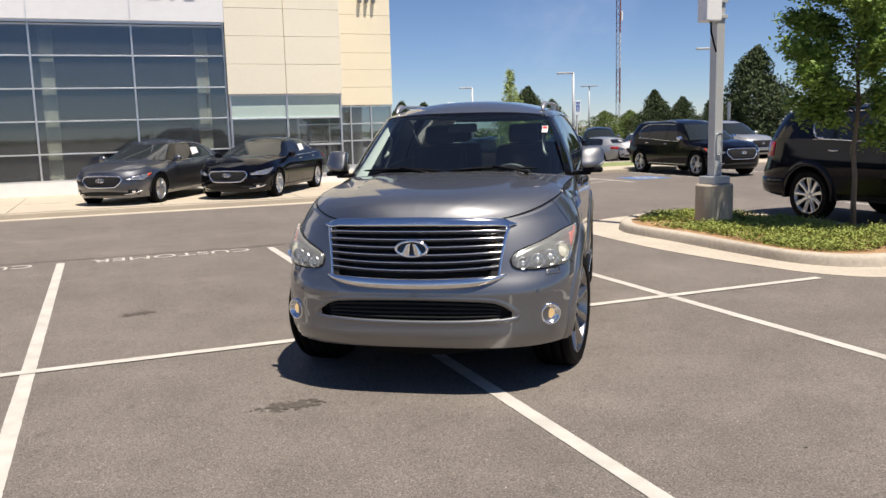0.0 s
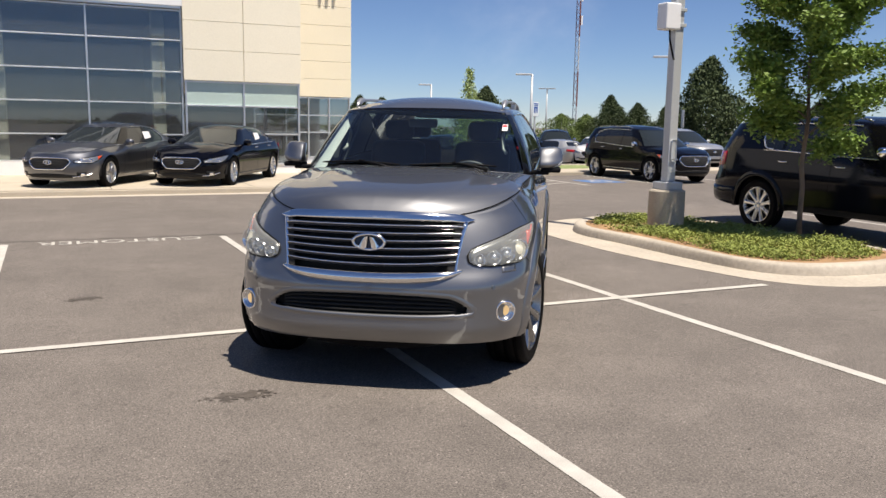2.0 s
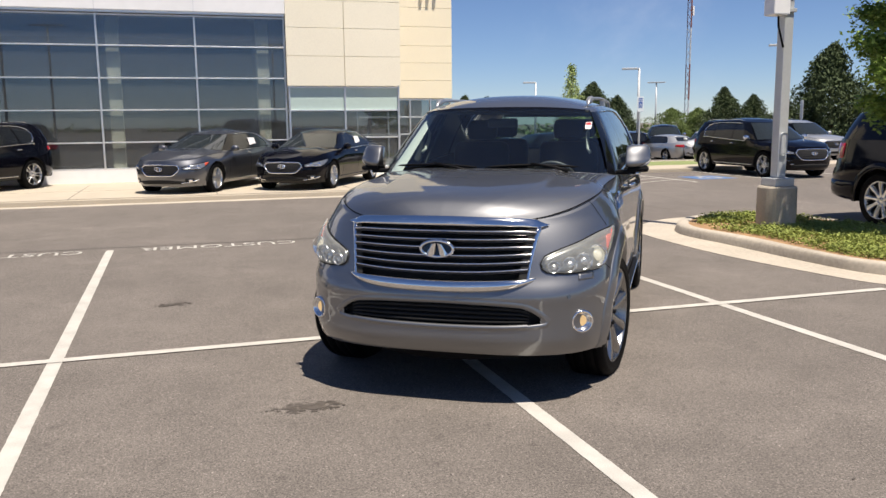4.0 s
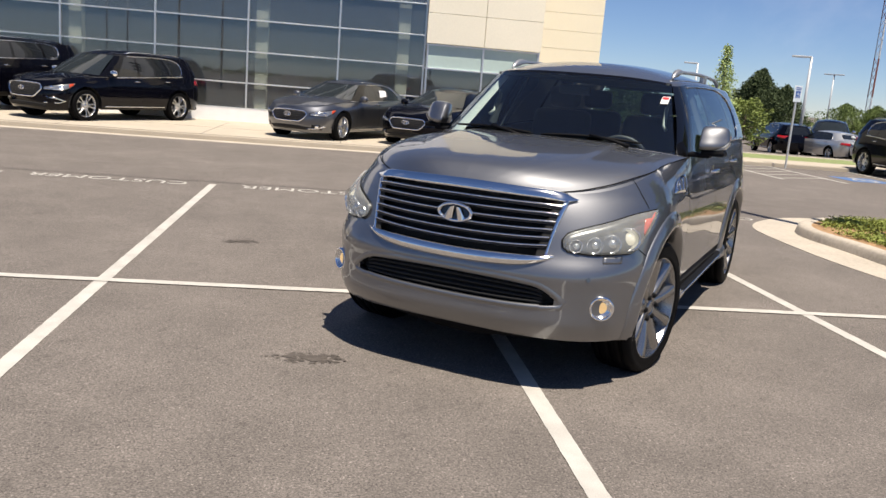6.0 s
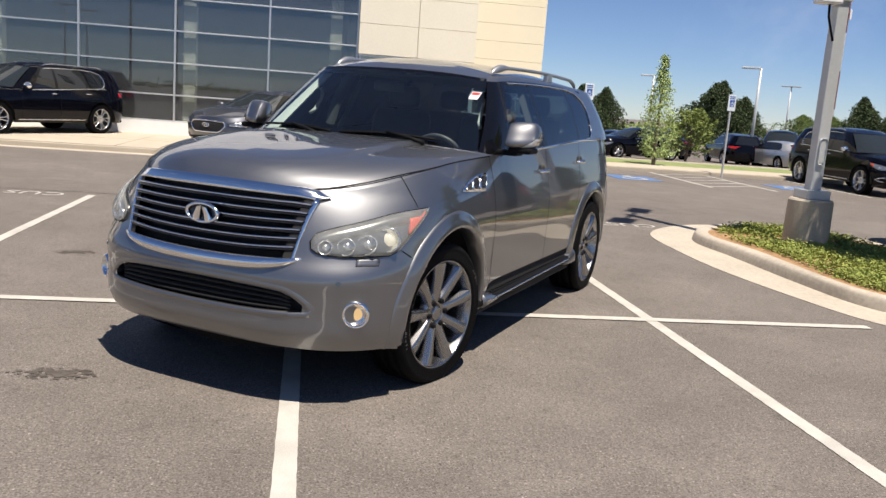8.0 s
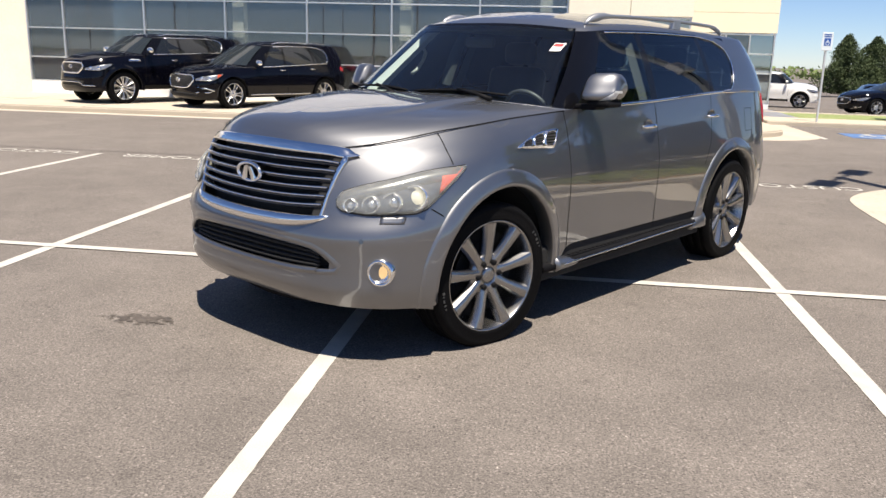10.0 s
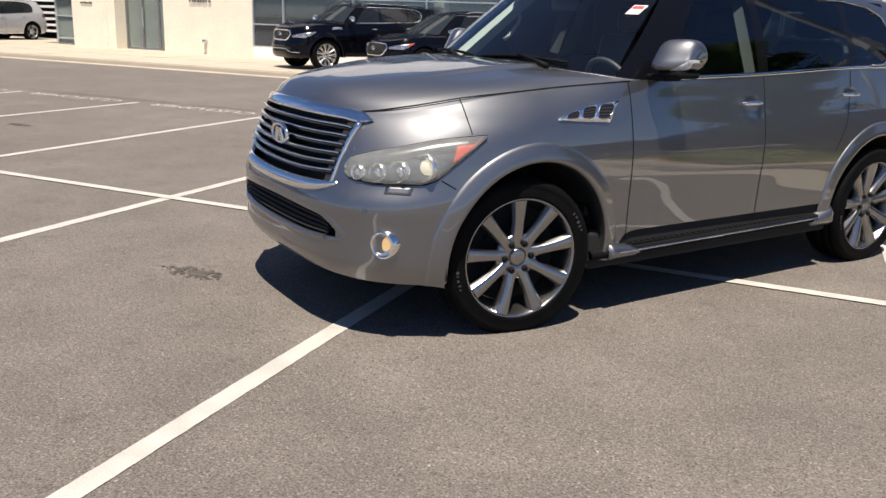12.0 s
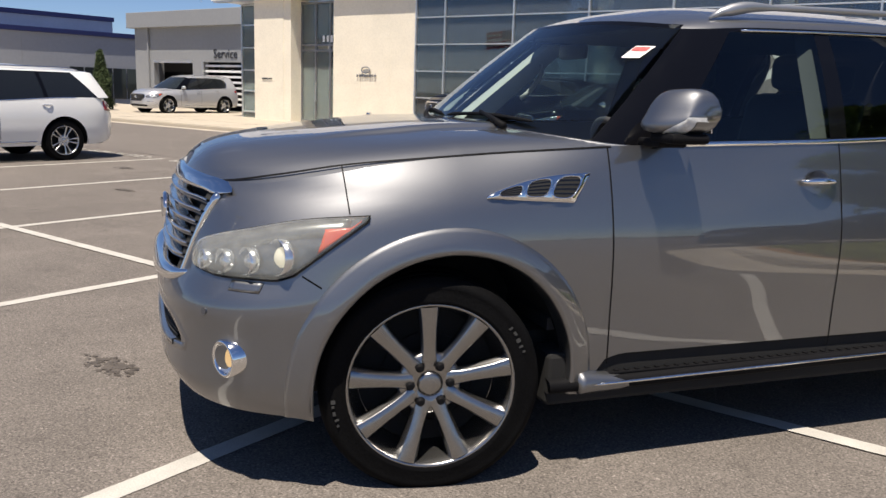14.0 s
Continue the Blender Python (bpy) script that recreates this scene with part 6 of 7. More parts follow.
# door mirrors
def mirror_point(v, a, s, off=0.0):
    """On the mirror's housing: v out from the door, a round it, front first."""
    half = 0.094 * max(1 - (2 * abs(v - 0.42) / 1.16) ** 3.4, 0.03) ** 0.3 + off
    depth = 0.115 * (1 - (v - 0.35) ** 2 * 0.9) + off
    c, q = math.cos(a), math.sin(a)
    sq = (abs(c) ** 3.6 + abs(q) ** 3.6) ** (-1 / 3.6)
    x = -0.905 + (depth * c * sq * (1 - 0.42 * q * sq) if c > 0 else 0.055 * c * sq)
    return Vector((x - 0.05 * v, s * (0.975 + 0.175 * v + off * max(0, 8 * (v - 0.88))), 1.408 + 0.008 * v + half * q * sq * (1 if q > 0 else 0.8)))


for s in (1, -1):
    bm = bmesh.new()
    vs = add_grid(bm, [[mirror_point(i / 18, 2 * math.pi * k / 32, s) for k in range(32)] for i in range(19)], close_v=True)
    bm.faces.new(vs[0]); bm.faces.new(vs[-1])
    mirror = part("door_mirror", clean(bm), PAINT_GREY, hero, "painted door mirror with clear signal wedge", True)
    bm = bmesh.new()
    add_box(bm, -0.95, -0.82, *sorted((s * 0.9, s * 1.05)), 1.286, 1.318, 0.012)
    add_box(bm, -0.985, -0.815, *sorted((s * 0.985, s * 1.14)), 1.304, 1.343, 0.016)
    part("mirror_arm", bm, TRIM, mirror, "black mirror arm")
    for name, off, material, cut in (("lens_seal", 0.0015, TRIM, 0.0), ("signal_lens", 0.003, LENS_WHITE, 0.035)):
        bm = bmesh.new()
        rows = []
        for k in range(15):
            v = 0.4 + cut + (0.6 - cut) * k / 14
            lo = -1.15 + cut
            hi = lo + 0.04 + (0.72 - 1.6 * cut) * (k / 14) ** 0.8
            rows.append([mirror_point(v, lo + (hi - lo) * j / 6, s, off) for j in range(7)])
        add_grid(bm, rows)
        rows = [[r.lerp(Vector((-1.0, r.y, r.z)), f) for r in rows[-1]] for f in (0, 0.3, 0.6)]
        add_grid(bm, rows)
        part(name, clean(bm), material, mirror, "" if cut == 0 else "clear signal lens", True)
    bm = bmesh.new()
    add_box(bm, -1.0, -0.995, *sorted((s * 1.0, s * 1.12)), 1.345, 1.47, 0.0)
    part("mirror_glass", bm, CHROME, mirror)

# door handles
for x, z in ((-1.675, 1.145), (-2.673, 1.18)):
    for s in (1, -1):
        p = HS.side(x, z)
        # the cup is body-coloured; charcoal paint puts the hollow's shade into it
        bm = bmesh.new()
        add_lathe(bm, [(0.05, 0.001), (0.035, -0.004), (0.0, -0.006)], "y", 20, (0, 0, 0))
        for v in bm.verts:
            v.co = Vector((p.x + v.co.x * 1.2, s * (p.y + 0.002 + v.co.y), z + 0.008 + v.co.z * 0.8))
        part("handle_cup", clean(bm), PAINT_CHARCOAL, hero, "", True)
        bm = bmesh.new()
        path = [Vector((x + 0.09 - 0.18 * k / 12, s * (p.y + 0.006 + 0.034 * math.sin(math.pi * k / 12) ** 0.6), z + 0.006 * math.sin(math.pi * k / 12))) for k in range(13)]
        vs = add_tube(bm, path, [0.009 + 0.006 * math.sin(math.pi * k / 12) for k in range(13)], 10)
        part("door_handle", clean(bm), CHROME, hero, "chrome door handle", True)

# fender vents
def vent_point(u, v, off, mirror):
    """On the vent: along it (0 front tip, 1 back), up it, and out from the fender."""
    x = (-0.17 - 0.355 * u) * (1 - v) + (-0.178 - 0.425 * u) * v
    z = (1.092 - 0.018 * u) * (1 - v) + (1.104 + 0.078 * (1 - (1 - u) ** 2.2)) * v
    p = HS.side(x, z) + HS.normal(HS.side, x, z) * off
    return Vector((p.x, -p.y if mirror else p.y, p.z))


def vent_ring(uc, vc, hu, hv, n=3.2, count=28):
    """A rounded opening in the vent, as places along and up it."""
    out = []
    for k in range(count):
        a = 2 * math.pi * k / count
        c, q = math.cos(a), math.sin(a)
        out.append((uc + hu * math.copysign(abs(c) ** (2 / n), c), vc + hv * math.copysign(abs(q) ** (2 / n), q)))
    return out


for s in (False, True):
    bm = bmesh.new()
    us = [k / 24 for k in range(25)]
    vs = [0, 0.06, 0.14, 0.5, 0.86, 0.94, 1]
    lift = lambda u, v: 0.002 + 0.011 * min(1, min(u, 1 - u) / 0.03 + 0.05, min(v, 1 - v) / 0.1 + 0.05)
    add_grid(bm, [[vent_point(u, v, lift(u, v), s) for v in vs] for u in us])
    vent = part("fender_vent", clean(bm), CHROME, hero, "chrome fender vent with three dark openings", True)
    for uc, vc, hu, hv in ((0.235, 0.47, 0.115, 0.3), (0.52, 0.5, 0.12, 0.35), (0.815, 0.5, 0.125, 0.37)):
        ring = vent_ring(uc, vc, hu, hv)
        bm = bmesh.new()
        rows = [[vent_point(uc + (u - uc) * f, vc + (v - vc) * f, 0.0145, s) for u, v in ring] for f in (1.0, 0.5, 0.02)]
        add_grid(bm, rows, close_v=True)
        part("vent_opening", clean(bm), UNDER, vent, "dark slotted opening", True)
        bm = bmesh.new()
        rows = [[vent_point(uc + (u - uc) * f, vc + (v - vc) * f, o, s) for u, v in ring] for f, o in ((1.14, 0.012), (1.08, 0.0175), (1.0, 0.0175), (0.96, 0.014))]
        add_grid(bm, rows, close_v=True)
        part("vent_rim", clean(bm), CHROME, vent, "", True)
        for j in range(4):
            v = vc - hv * 0.62 + hv * 1.24 * j / 3
            w = hu * 0.92 * (1 - abs((v - vc) / hv) ** 3.2) ** (1 / 3.2)
            bm = bmesh.new()
            add_grid(bm, [[vent_point(uc - w + 2 * w * k / 5, v + dv, o, s) for dv, o in ((-0.035, 0.0148), (0.0, 0.0162), (0.035, 0.0148))] for k in range(6)])
            part("louvre", clean(bm), GLOSS_BLACK, vent, "", True)

# roof rails
for s in (1, -1):
    path = []
    for k in range(41):
        t = k / 40
        x = -1.3 - 2.1 * t
        y = 0.635 + 0.015 * math.sin(math.pi * t)
        roof = 1.825
        lift = 0.05 * min(1, (min(t, 1 - t) / 0.09)) ** 0.6
        path.append(Vector((x, s * y, roof - 0.015 + lift + 0.02 * math.sin(math.pi * t))))
    bm = bmesh.new()
    add_tube(bm, path, [0.006, 0.018, 0.027, 0.027, 0.023, 0.018] + [0.014] * 31 + [0.017] * 3 + [0.01], 10)
    rail = part("roof_rail", clean(bm), RAIL, hero, "satin silver roof rail", True)
    bm = bmesh.new()
    add_box(bm, -2.62, -2.5, *sorted((s * 0.62, s * 0.665)), 1.81, 1.892, 0.012)
    part("rail_foot", bm, RAIL, rail)

# wipers
def on_windshield(y, z):
    v = (z - 1.305) / 0.49
    c = (1 - min(abs(y) / 0.9, 1) ** 2.5) ** 0.4
    xb, xt = -0.86 + 0.53 * c, -1.35 + 0.44 * (1 - min(abs(y) / 0.72, 1) ** 2.5) ** 0.4
    return Vector((xb + (xt - xb) * v + 0.012, y, z))


for y0, y1 in ((0.66, 0.0), (-0.06, -0.72)):
    bm = bmesh.new()
    blade = [on_windshield(y0 + (y1 - y0) * k / 14, 1.352 + 0.016 * math.sin(math.pi * k / 14)) + Vector((0.014, 0, 0.008)) for k in range(15)]
    add_tube(bm, blade, [0.004] + [0.009] * 13 + [0.004], 6)
    arm = part("wiper", clean(bm), TRIM, hero, "black wiper resting at the foot of the glass", True)
    bm = bmesh.new()
    foot = on_windshield(y0 - 0.06, 1.33) + Vector((0.05, 0, 0.006))
    add_tube(bm, [foot, foot.lerp(blade[7], 0.35) + Vector((0.012, 0, 0.012)), blade[7] + Vector((0.006, 0, 0.012))], [0.017, 0.011, 0.007], 6)
    part("wiper_arm", clean(bm), TRIM, arm, "", True)
bm = bmesh.new()
rows = []
for k in range(25):
    y = -0.7 + 1.4 * k / 24
    c = (1 - (abs(y) / 0.93) ** 3) ** (1 / 3)
    rows.append([Vector((-0.86 + 0.6 * c, y, 1.228 + 0.065 * c)), Vector((-0.86 + 0.5 * c, y, 1.258 + 0.065 * c))])
add_grid(bm, rows)
part("cowl", clean(bm), TRIM, hero, "black plastic cowl", True)

# painted corners between hood and front pillars
for s in (1, -1):
    bm = bmesh.new()
    add_grid(bm, [[Vector((x, s * (HS.side(x, HS.shoulder(x)).y - 0.03 * j), HS.shoulder(x) - 0.002 + 0.005 * j)) for j in range(5)] for x in np.linspace(-0.55, -1.04, 14)])
    part("fender_corner", clean(bm), PAINT_GREY, hero, "", True)

# sticker on the windshield
for (ya, yb, za, zb), material, nm in (((0.663, 0.703, 1.622, 1.672), PAPER, "window_sticker"), ((0.667, 0.699, 1.652, 1.668), RED_INK, "sticker_print")):
    bm = bmesh.new()
    add_grid(bm, [[on_windshield(y, z) + Vector((0.012 if nm == "sticker_print" else 0.008, 0, 0.004)) for z in (za, zb)] for y in (ya, yb)])
    part(nm, bm, material, hero, "small white and red windshield sticker")

# tail lamps
for s in (False, True):
    part("tail_light", patch_bm(HS, HS.side, -4.06, -3.88, lambda x: 1.06 + 0.1 * (x + 4.06), lambda x: 1.325, 8, 5, 0.012, 0.01, s, bulge=0.02), RED_LENS, hero, "red tail light", True)

# inside the cabin
cabin = part("dashboard", box_bm(-1.0, -0.5, -0.7, 0.7, 0.97, 1.262, 0.05), LEATHER, hero, "dark dashboard")
part("cabin_floor", box_bm(-3.9, -0.5, -0.86, 0.86, 0.55, 0.6), LEATHER, hero, "dark cabin floor")
for sx, x0 in ((0, -1.55), (1, -2.55)):
    for y in (0.4, -0.4):
        bm = bmesh.new()
        add_box(bm, x0 - 0.3, x0 + 0.28, y - 0.27, y + 0.27, 0.75, 0.95, 0.06)
        add_box(bm, -0.08, 0.08, y - 0.26, y + 0.26, 0.0, 0.62, 0.07, Matrix.Translation((x0 - 0.32, 0, 0.9)) @ Matrix.Rotation(-0.2, 4, "Y"))
        seat = part("seat", bm, LEATHER, hero, "dark leather seat", True)
        part("headrest", box_bm(x0 - 0.52, x0 - 0.40, y - 0.14, y + 0.14, 1.52, 1.7, 0.05), LEATHER, seat, "", True)
bm = bmesh.new()
wm = Matrix.Translation((-1.05, 0.4, 1.2)) @ Matrix.Rotation(-1.1, 4, "Y")
add_grid(bm, [[wm @ Vector(((0.185 + 0.016 * math.cos(b)) * math.cos(a), (0.185 + 0.016 * math.cos(b)) * math.sin(a), 0.016 * math.sin(b))) for b in (2 * math.pi * j / 8 for j in range(8))] for a in (2 * math.pi * k / 32 for k in range(32))], True, True)
steer = part("steering_wheel", clean(bm), LEATHER, hero, "dark steering wheel", True)
bm = bmesh.new()
add_box(bm, -0.06, 0.06, -0.17, 0.17, -0.02, 0.02, 0.015, wm)
part("wheel_hub", bm, LEATHER, steer)
part("inside_mirror", box_bm(-1.02, -0.98, -0.12, 0.12, 1.64, 1.71, 0.015), LEATHER, hero, "black inside mirror", True)
pillar = [r for r in hero_ribs if r[0].x > -0.95 and r[2] == "ap"]
middle = [r for r in hero_ribs if -1.87 < r[0].x < -1.74]
for s in (1, -1):
    for name, ribs_in, inner in (("pillar_trim", pillar, 0.03), ("pillar_trim", middle, 0.035))[s > 0 :]:
        bm = bmesh.new()
        rows = []
        for k in range(9):
            row = [r[0].lerp(r[1], 0.02 + 0.92 * k / 8) for r in ribs_in]
            row = [Vector((p.x - (inner if ribs_in is pillar else 0), p.y - inner, p.z)) for p in row]
            if ribs_in is middle:
                row = [row[0] + Vector((0.045, -0.03, 0))] + row
            if ribs_in is pillar:
                row = [row[0] + Vector((-0.03, -0.075 + 0.03 * k / 8, 0))] + row
            rows.append([Vector((p.x, s * p.y, p.z)) for p in row])
        add_grid(bm, rows)
        part(name, clean(bm), PALE_TRIM if ribs_in is pillar else PILLAR_TRIM, hero, "pale grey pillar lining", True)
    bm = bmesh.new()
    add_tube(bm, [Vector((-1.05, s * 0.69, 1.44)), Vector((-1.08, s * 0.665, 1.47)), Vector((-1.14, s * 0.655, 1.55)), Vector((-1.16, s * 0.655, 1.6)), Vector((-1.15, s * 0.67, 1.63))], 0.014, 8)
    part("grab_handle", clean(bm), PALE_TRIM, hero, "", True)
part("headlining", box_bm(-3.8, -1.1, -0.66, 0.66, 1.755, 1.77), PILLAR_TRIM, hero, "pale headlining")

# pale raised letters on the tyres, as plain bars
bm = bmesh.new()
rnd = random.Random(3)
for a0, n in ((0.2, 5), (3.05, 5)):
    a = a0
    for k in range(n):
        wide = rnd.choice((0.004, 0.0075, 0.01))
        m4 = Matrix.Rotation(-a - wide / 0.36, 4, "Y")
        add_box(bm, 0.3525 + rnd.choice((0, 0, 0.006)), 0.3685, 0.1388, 0.1398, -wide, wide, 0, m4)
        a += (2 * wide + rnd.choice((0.007, 0.009, 0.014))) / 0.36
bar_mesh = bpy.data.meshes.new("tyre_lettering")
bm.to_mesh(bar_mesh)
bm.free()
for w in [o for o in hero.children if o.name.split(".")[0] == "wheel"]:
    tagged(link_mesh("tyre_lettering", bar_mesh, TYRE_LETTER, w), kind="stuff")

# ---- the parked cars ----
def dress(car, S, spec, paint, alloy=ALLOY, spokes=8, style="split", wheels=True):
    """Wheels, lamps, grille, mirrors and trim of a parked car."""
    wb, tr, F = spec["wheelbase"], spec["tyre"], spec["face"]
    wy = S.wmax - 0.14
    for x in (0.0, -wb):
        for s in (1, -1):
            add_wheel(car, x, s * wy, tr, tr * 0.71, 0.24, spokes, style, alloy)
    gy, g0, g1 = F["grille"]
    mid, half = (g0 + g1) / 2, (g1 - g0) / 2
    hi = lambda y: g1 - 0.012 * (y / gy) ** 2 - 0.45 * half * max(0, (abs(y) / gy - 0.86) / 0.14) ** 1.6
    lo = lambda y: g0 + 0.01 * (y / gy) ** 2 + 1.05 * half * max(0, (abs(y) / gy - 0.66) / 0.34) ** 1.5
    grille = part("grille", patch_bm(S, S.face, -gy, gy, lo, hi, 28, 5, 0.008, 0.006), UNDER, car, "black mesh grille in a chrome surround", True)
    across = np.linspace(-gy, gy, 29)
    edge = [(y, hi(y)) for y in across] + [(y, lo(y)) for y in across[::-1]] + [(-gy, hi(-gy))]
    part("grille_frame", strip_bm(S, S.face, edge, 0.036 if spec["tyre"] > 0.4 else 0.026, 0.02, depth=0.018), CHROME, grille, "", True)
    for k in range(5):
        part("slat", strip_bm(S, S.face, [(y, lo(y) + (hi(y) - lo(y)) * (k + 1) / 6) for y in np.linspace(-gy * 0.95, gy * 0.95, 15)], 0.01, 0.012, depth=0.008), GLOSS_BLACK, grille, "", True)
    p = S.face(0, mid + 0.03)
    bm = bmesh.new()
    add_grid(bm, [[Vector((p.x + 0.03 + 0.008 * math.cos(b), (0.088 + 0.011 * math.sin(b)) * math.cos(a), p.z + (0.042 + 0.010 * math.sin(b)) * math.sin(a))) for b in (2 * math.pi * j / 6 for j in range(6))] for a in (2 * math.pi * k / 24 for k in range(24))], True, True)
    for sg in (1, -1):
        add_grid(bm, [[(p.x + 0.03, sg * 0.004, p.z + 0.03), (p.x + 0.045, sg * 0.015, p.z + 0.03), (p.x + 0.03, sg * 0.028, p.z + 0.025)], [(p.x + 0.026, sg * 0.02, p.z - 0.04), (p.x + 0.04, sg * 0.042, p.z - 0.04), (p.x + 0.026, sg * 0.062, p.z - 0.03)]])
    part("badge", clean(bm), CHROME, grille, "oval chrome badge", True)
    ly, l0, l1, tip = F["lamp"]
    a0, a1 = nose_angle_y(S, ly, l0), nose_angle_x(S, tip, l1)
    iy, i0, i1 = F["intake"]
    part("lower_intake", patch_bm(S, S.face, -iy, iy, lambda y: i0, lambda y: i1 - 0.03 * (y / iy) ** 2, 14, 3, 0.006, 0.004), UNDER, car, "black lower intake", True)
    t0, t1, tz0, tz1 = F["tail"]
    mx, my, mz = F["mirror"]
    for s in (False, True):
        sg = -1 if s else 1
        low = lin_fn((a0, l0), (a0 + 0.6 * (a1 - a0), l0 - 0.005), (a0 + 0.8 * (a1 - a0), l0 + 0.35 * (l1 - l0)), (a1, l1 + 0.02))
        top = lin_fn((a0, l0 + 0.45 * (l1 - l0)), (a0 + 0.5 * (a1 - a0), l1), (a1, l1 + 0.05))
        lamp = part("headlight", patch_bm(S, S.front, a0, a1, low, top, 16, 5, 0.008, 0.006, s), PARKED_LAMP, car, "clear headlight with bright reflectors", True)
        rim = [(a, top(a)) for a in np.linspace(a0, a1, 12)] + [(a, low(a)) for a in np.linspace(a1, a0, 16)] + [(a0, top(a0))]
        part("seal", strip_bm(S, S.front, rim, 0.012, 0.011, s), TRIM, lamp)
        part("light_bar", strip_bm(S, S.front, [(a, low(a) + 0.018) for a in np.linspace(a0 + 0.05 * (a1 - a0), a0 + 0.66 * (a1 - a0), 10)], 0.018, 0.014, s, 0.006), CHROME, lamp, "", True)
        if spec["tyre"] < 0.4 and (F["rails"] or paint is PAINT_CHARCOAL):
            part("marker_lens", patch_bm(S, S.front, a0 + 0.82 * (a1 - a0), a0 + 0.96 * (a1 - a0), lambda a: low(a) + 0.008, lambda a: top(a) - 0.012, 5, 3, 0.014, 0.008, s), AMBER, lamp, "orange marker lens", True)
        for f in (0.25, 0.55):
            a = a0 + f * (a1 - a0)
            z = l0 + 0.55 * (l1 - l0)
            q, n = S.front(a, z), S.normal(S.front, a, z)
            q.y, n.y = q.y * sg, n.y * sg
            bm = bmesh.new()
            add_lathe(bm, [(0.036, 0.0), (0.034, 0.012), (0.015, 0.02), (0, 0.022)], "z", 14, m=Matrix.Translation(q) @ n.to_track_quat("Z", "Y").to_matrix().to_4x4())
            part("projector", clean(bm), CHROME, lamp, "", True)
        if spec["tyre"] > 0.4:
            hook = [(y, i1 - 0.06 - 0.08 * max(0, (y - 0.42) / 0.12 if y < 0.54 else 1)) for y in (0.0, 0.2, 0.4, 0.46, 0.52, 0.6, 0.7, 0.8)]
        elif F["rails"]:
            hook = [(iy + 0.27, i1 + 0.04), (iy + 0.18, i1 + 0.105), (iy + 0.02, i1 + 0.115), (iy + 0.2, i1 + 0.09), (iy + 0.27, i1 + 0.04), (iy + 0.2, i1 + 0.0), (iy - 0.02, i1 + 0.0)]
        else:
            hook = [(iy - 0.08, i0 + 0.02), (iy + 0.06, i0 + 0.035), (iy + 0.16, i0 + 0.06), (iy + 0.22, i0 + 0.09)]
            q = nose_angle_y(S, iy + 0.1, i1 - 0.02)
            part("fog_recess", patch_bm(S, S.front, q - 0.16, q + 0.1, lambda a: i0 + 0.03, lambda a: i1 + 0.035, 6, 4, 0.005, 0.004, s), UNDER, car, "", True)
            part("fog_lamp", patch_bm(S, S.front, q - 0.06, q + 0.04, lambda a: i0 + 0.055, lambda a: i1 + 0.01, 6, 4, 0.012, 0.006, s), CHROME, car, "", True)
        part("fog_trim", strip_bm(S, S.front, [(nose_angle_y(S, y, z), z) for y, z in hook], 0.022, 0.012, s, 0.01), CHROME, car, "", True)
        part("hood_gap", strip_bm(S, S.side, [(x, S.shoulder(x) - 0.004) for x in np.linspace(-0.6, S.nose(0.7) - 0.16, 24)], 0.009, 0.002, s), TRIM, car)
        part("tail_light", patch_bm(S, S.side, t0, t1, lambda x: tz0 + 0.1 * (x - t0), lambda x: tz1, 8, 4, 0.01, 0.008, s, bulge=0.015), RED_LENS, car, "red tail light", True)
        bm = bmesh.new()
        r = bmesh.ops.create_uvsphere(bm, u_segments=14, v_segments=8, radius=1)
        for v in r["verts"]:
            c = v.co
            v.co = Vector((mx + 0.08 * c.x, sg * (my + 0.1 + 0.105 * c.y), mz + 0.075 * c.z))
        add_box(bm, mx - 0.03, mx + 0.03, *sorted((sg * (my - 0.04), sg * (my + 0.08))), mz - 0.07, mz - 0.03, 0.01)
        part("door_mirror", bm, CHROME if F["rails"] and paint is PAINT_BLACK else paint, car, "door mirror", True)
        for hx, hz in F["handles"]:
            q = S.side(hx, hz)
            bm = bmesh.new()
            add_tube(bm, [Vector((hx + 0.09 - 0.18 * k / 6, sg * (q.y + 0.004 + 0.025 * math.sin(math.pi * k / 6)), hz)) for k in range(7)], 0.012, 6)
            part("door_handle", clean(bm), CHROME, car, "", True)
        part("belt_moulding", strip_bm(S, S.side, [(x, S.shoulder(x) - 0.004) for x in np.linspace(-0.9, -3.05, 20)], 0.018, 0.005, s, 0.005), CHROME, car, "", True)
        for x in (-0.62, -1.66):
            part("panel_gap", strip_bm(S, S.side, [(x, S.bottom(x) + 0.05 + (S.shoulder(x) - S.bottom(x) - 0.08) * k / 8) for k in range(9)], 0.007, 0.0015, s), TRIM, car)
        if spec["tyre"] < 0.4:
            part("sill_moulding", strip_bm(S, S.side, [(x, S.bottom(x) + 0.07) for x in np.linspace(-0.52, -wb + 0.5, 14)], 0.025, 0.012, s, 0.012), SATIN if F["rails"] else paint, car, "", True)
        if spec["tyre"] > 0.4:
            for ax in (0.0, -wb):
                part("wheel_arch", flare_bm(S, ax, tr - 0.008, spec["arch"] - 0.002, spec["arch"] + 0.09, -0.12, math.pi + 0.12, 0.026, s, 28), paint, car, "", True)
            x1 = S.tail(0.5)
            part("rear_bumper", patch_bm(S, S.side, x1 + 0.04, -wb - 0.5, lambda x: S.bottom(x) + 0.02, lambda x: 0.66, 14, 4, 0.022, 0.02, s, bulge=0.02), paint, car, "", True)
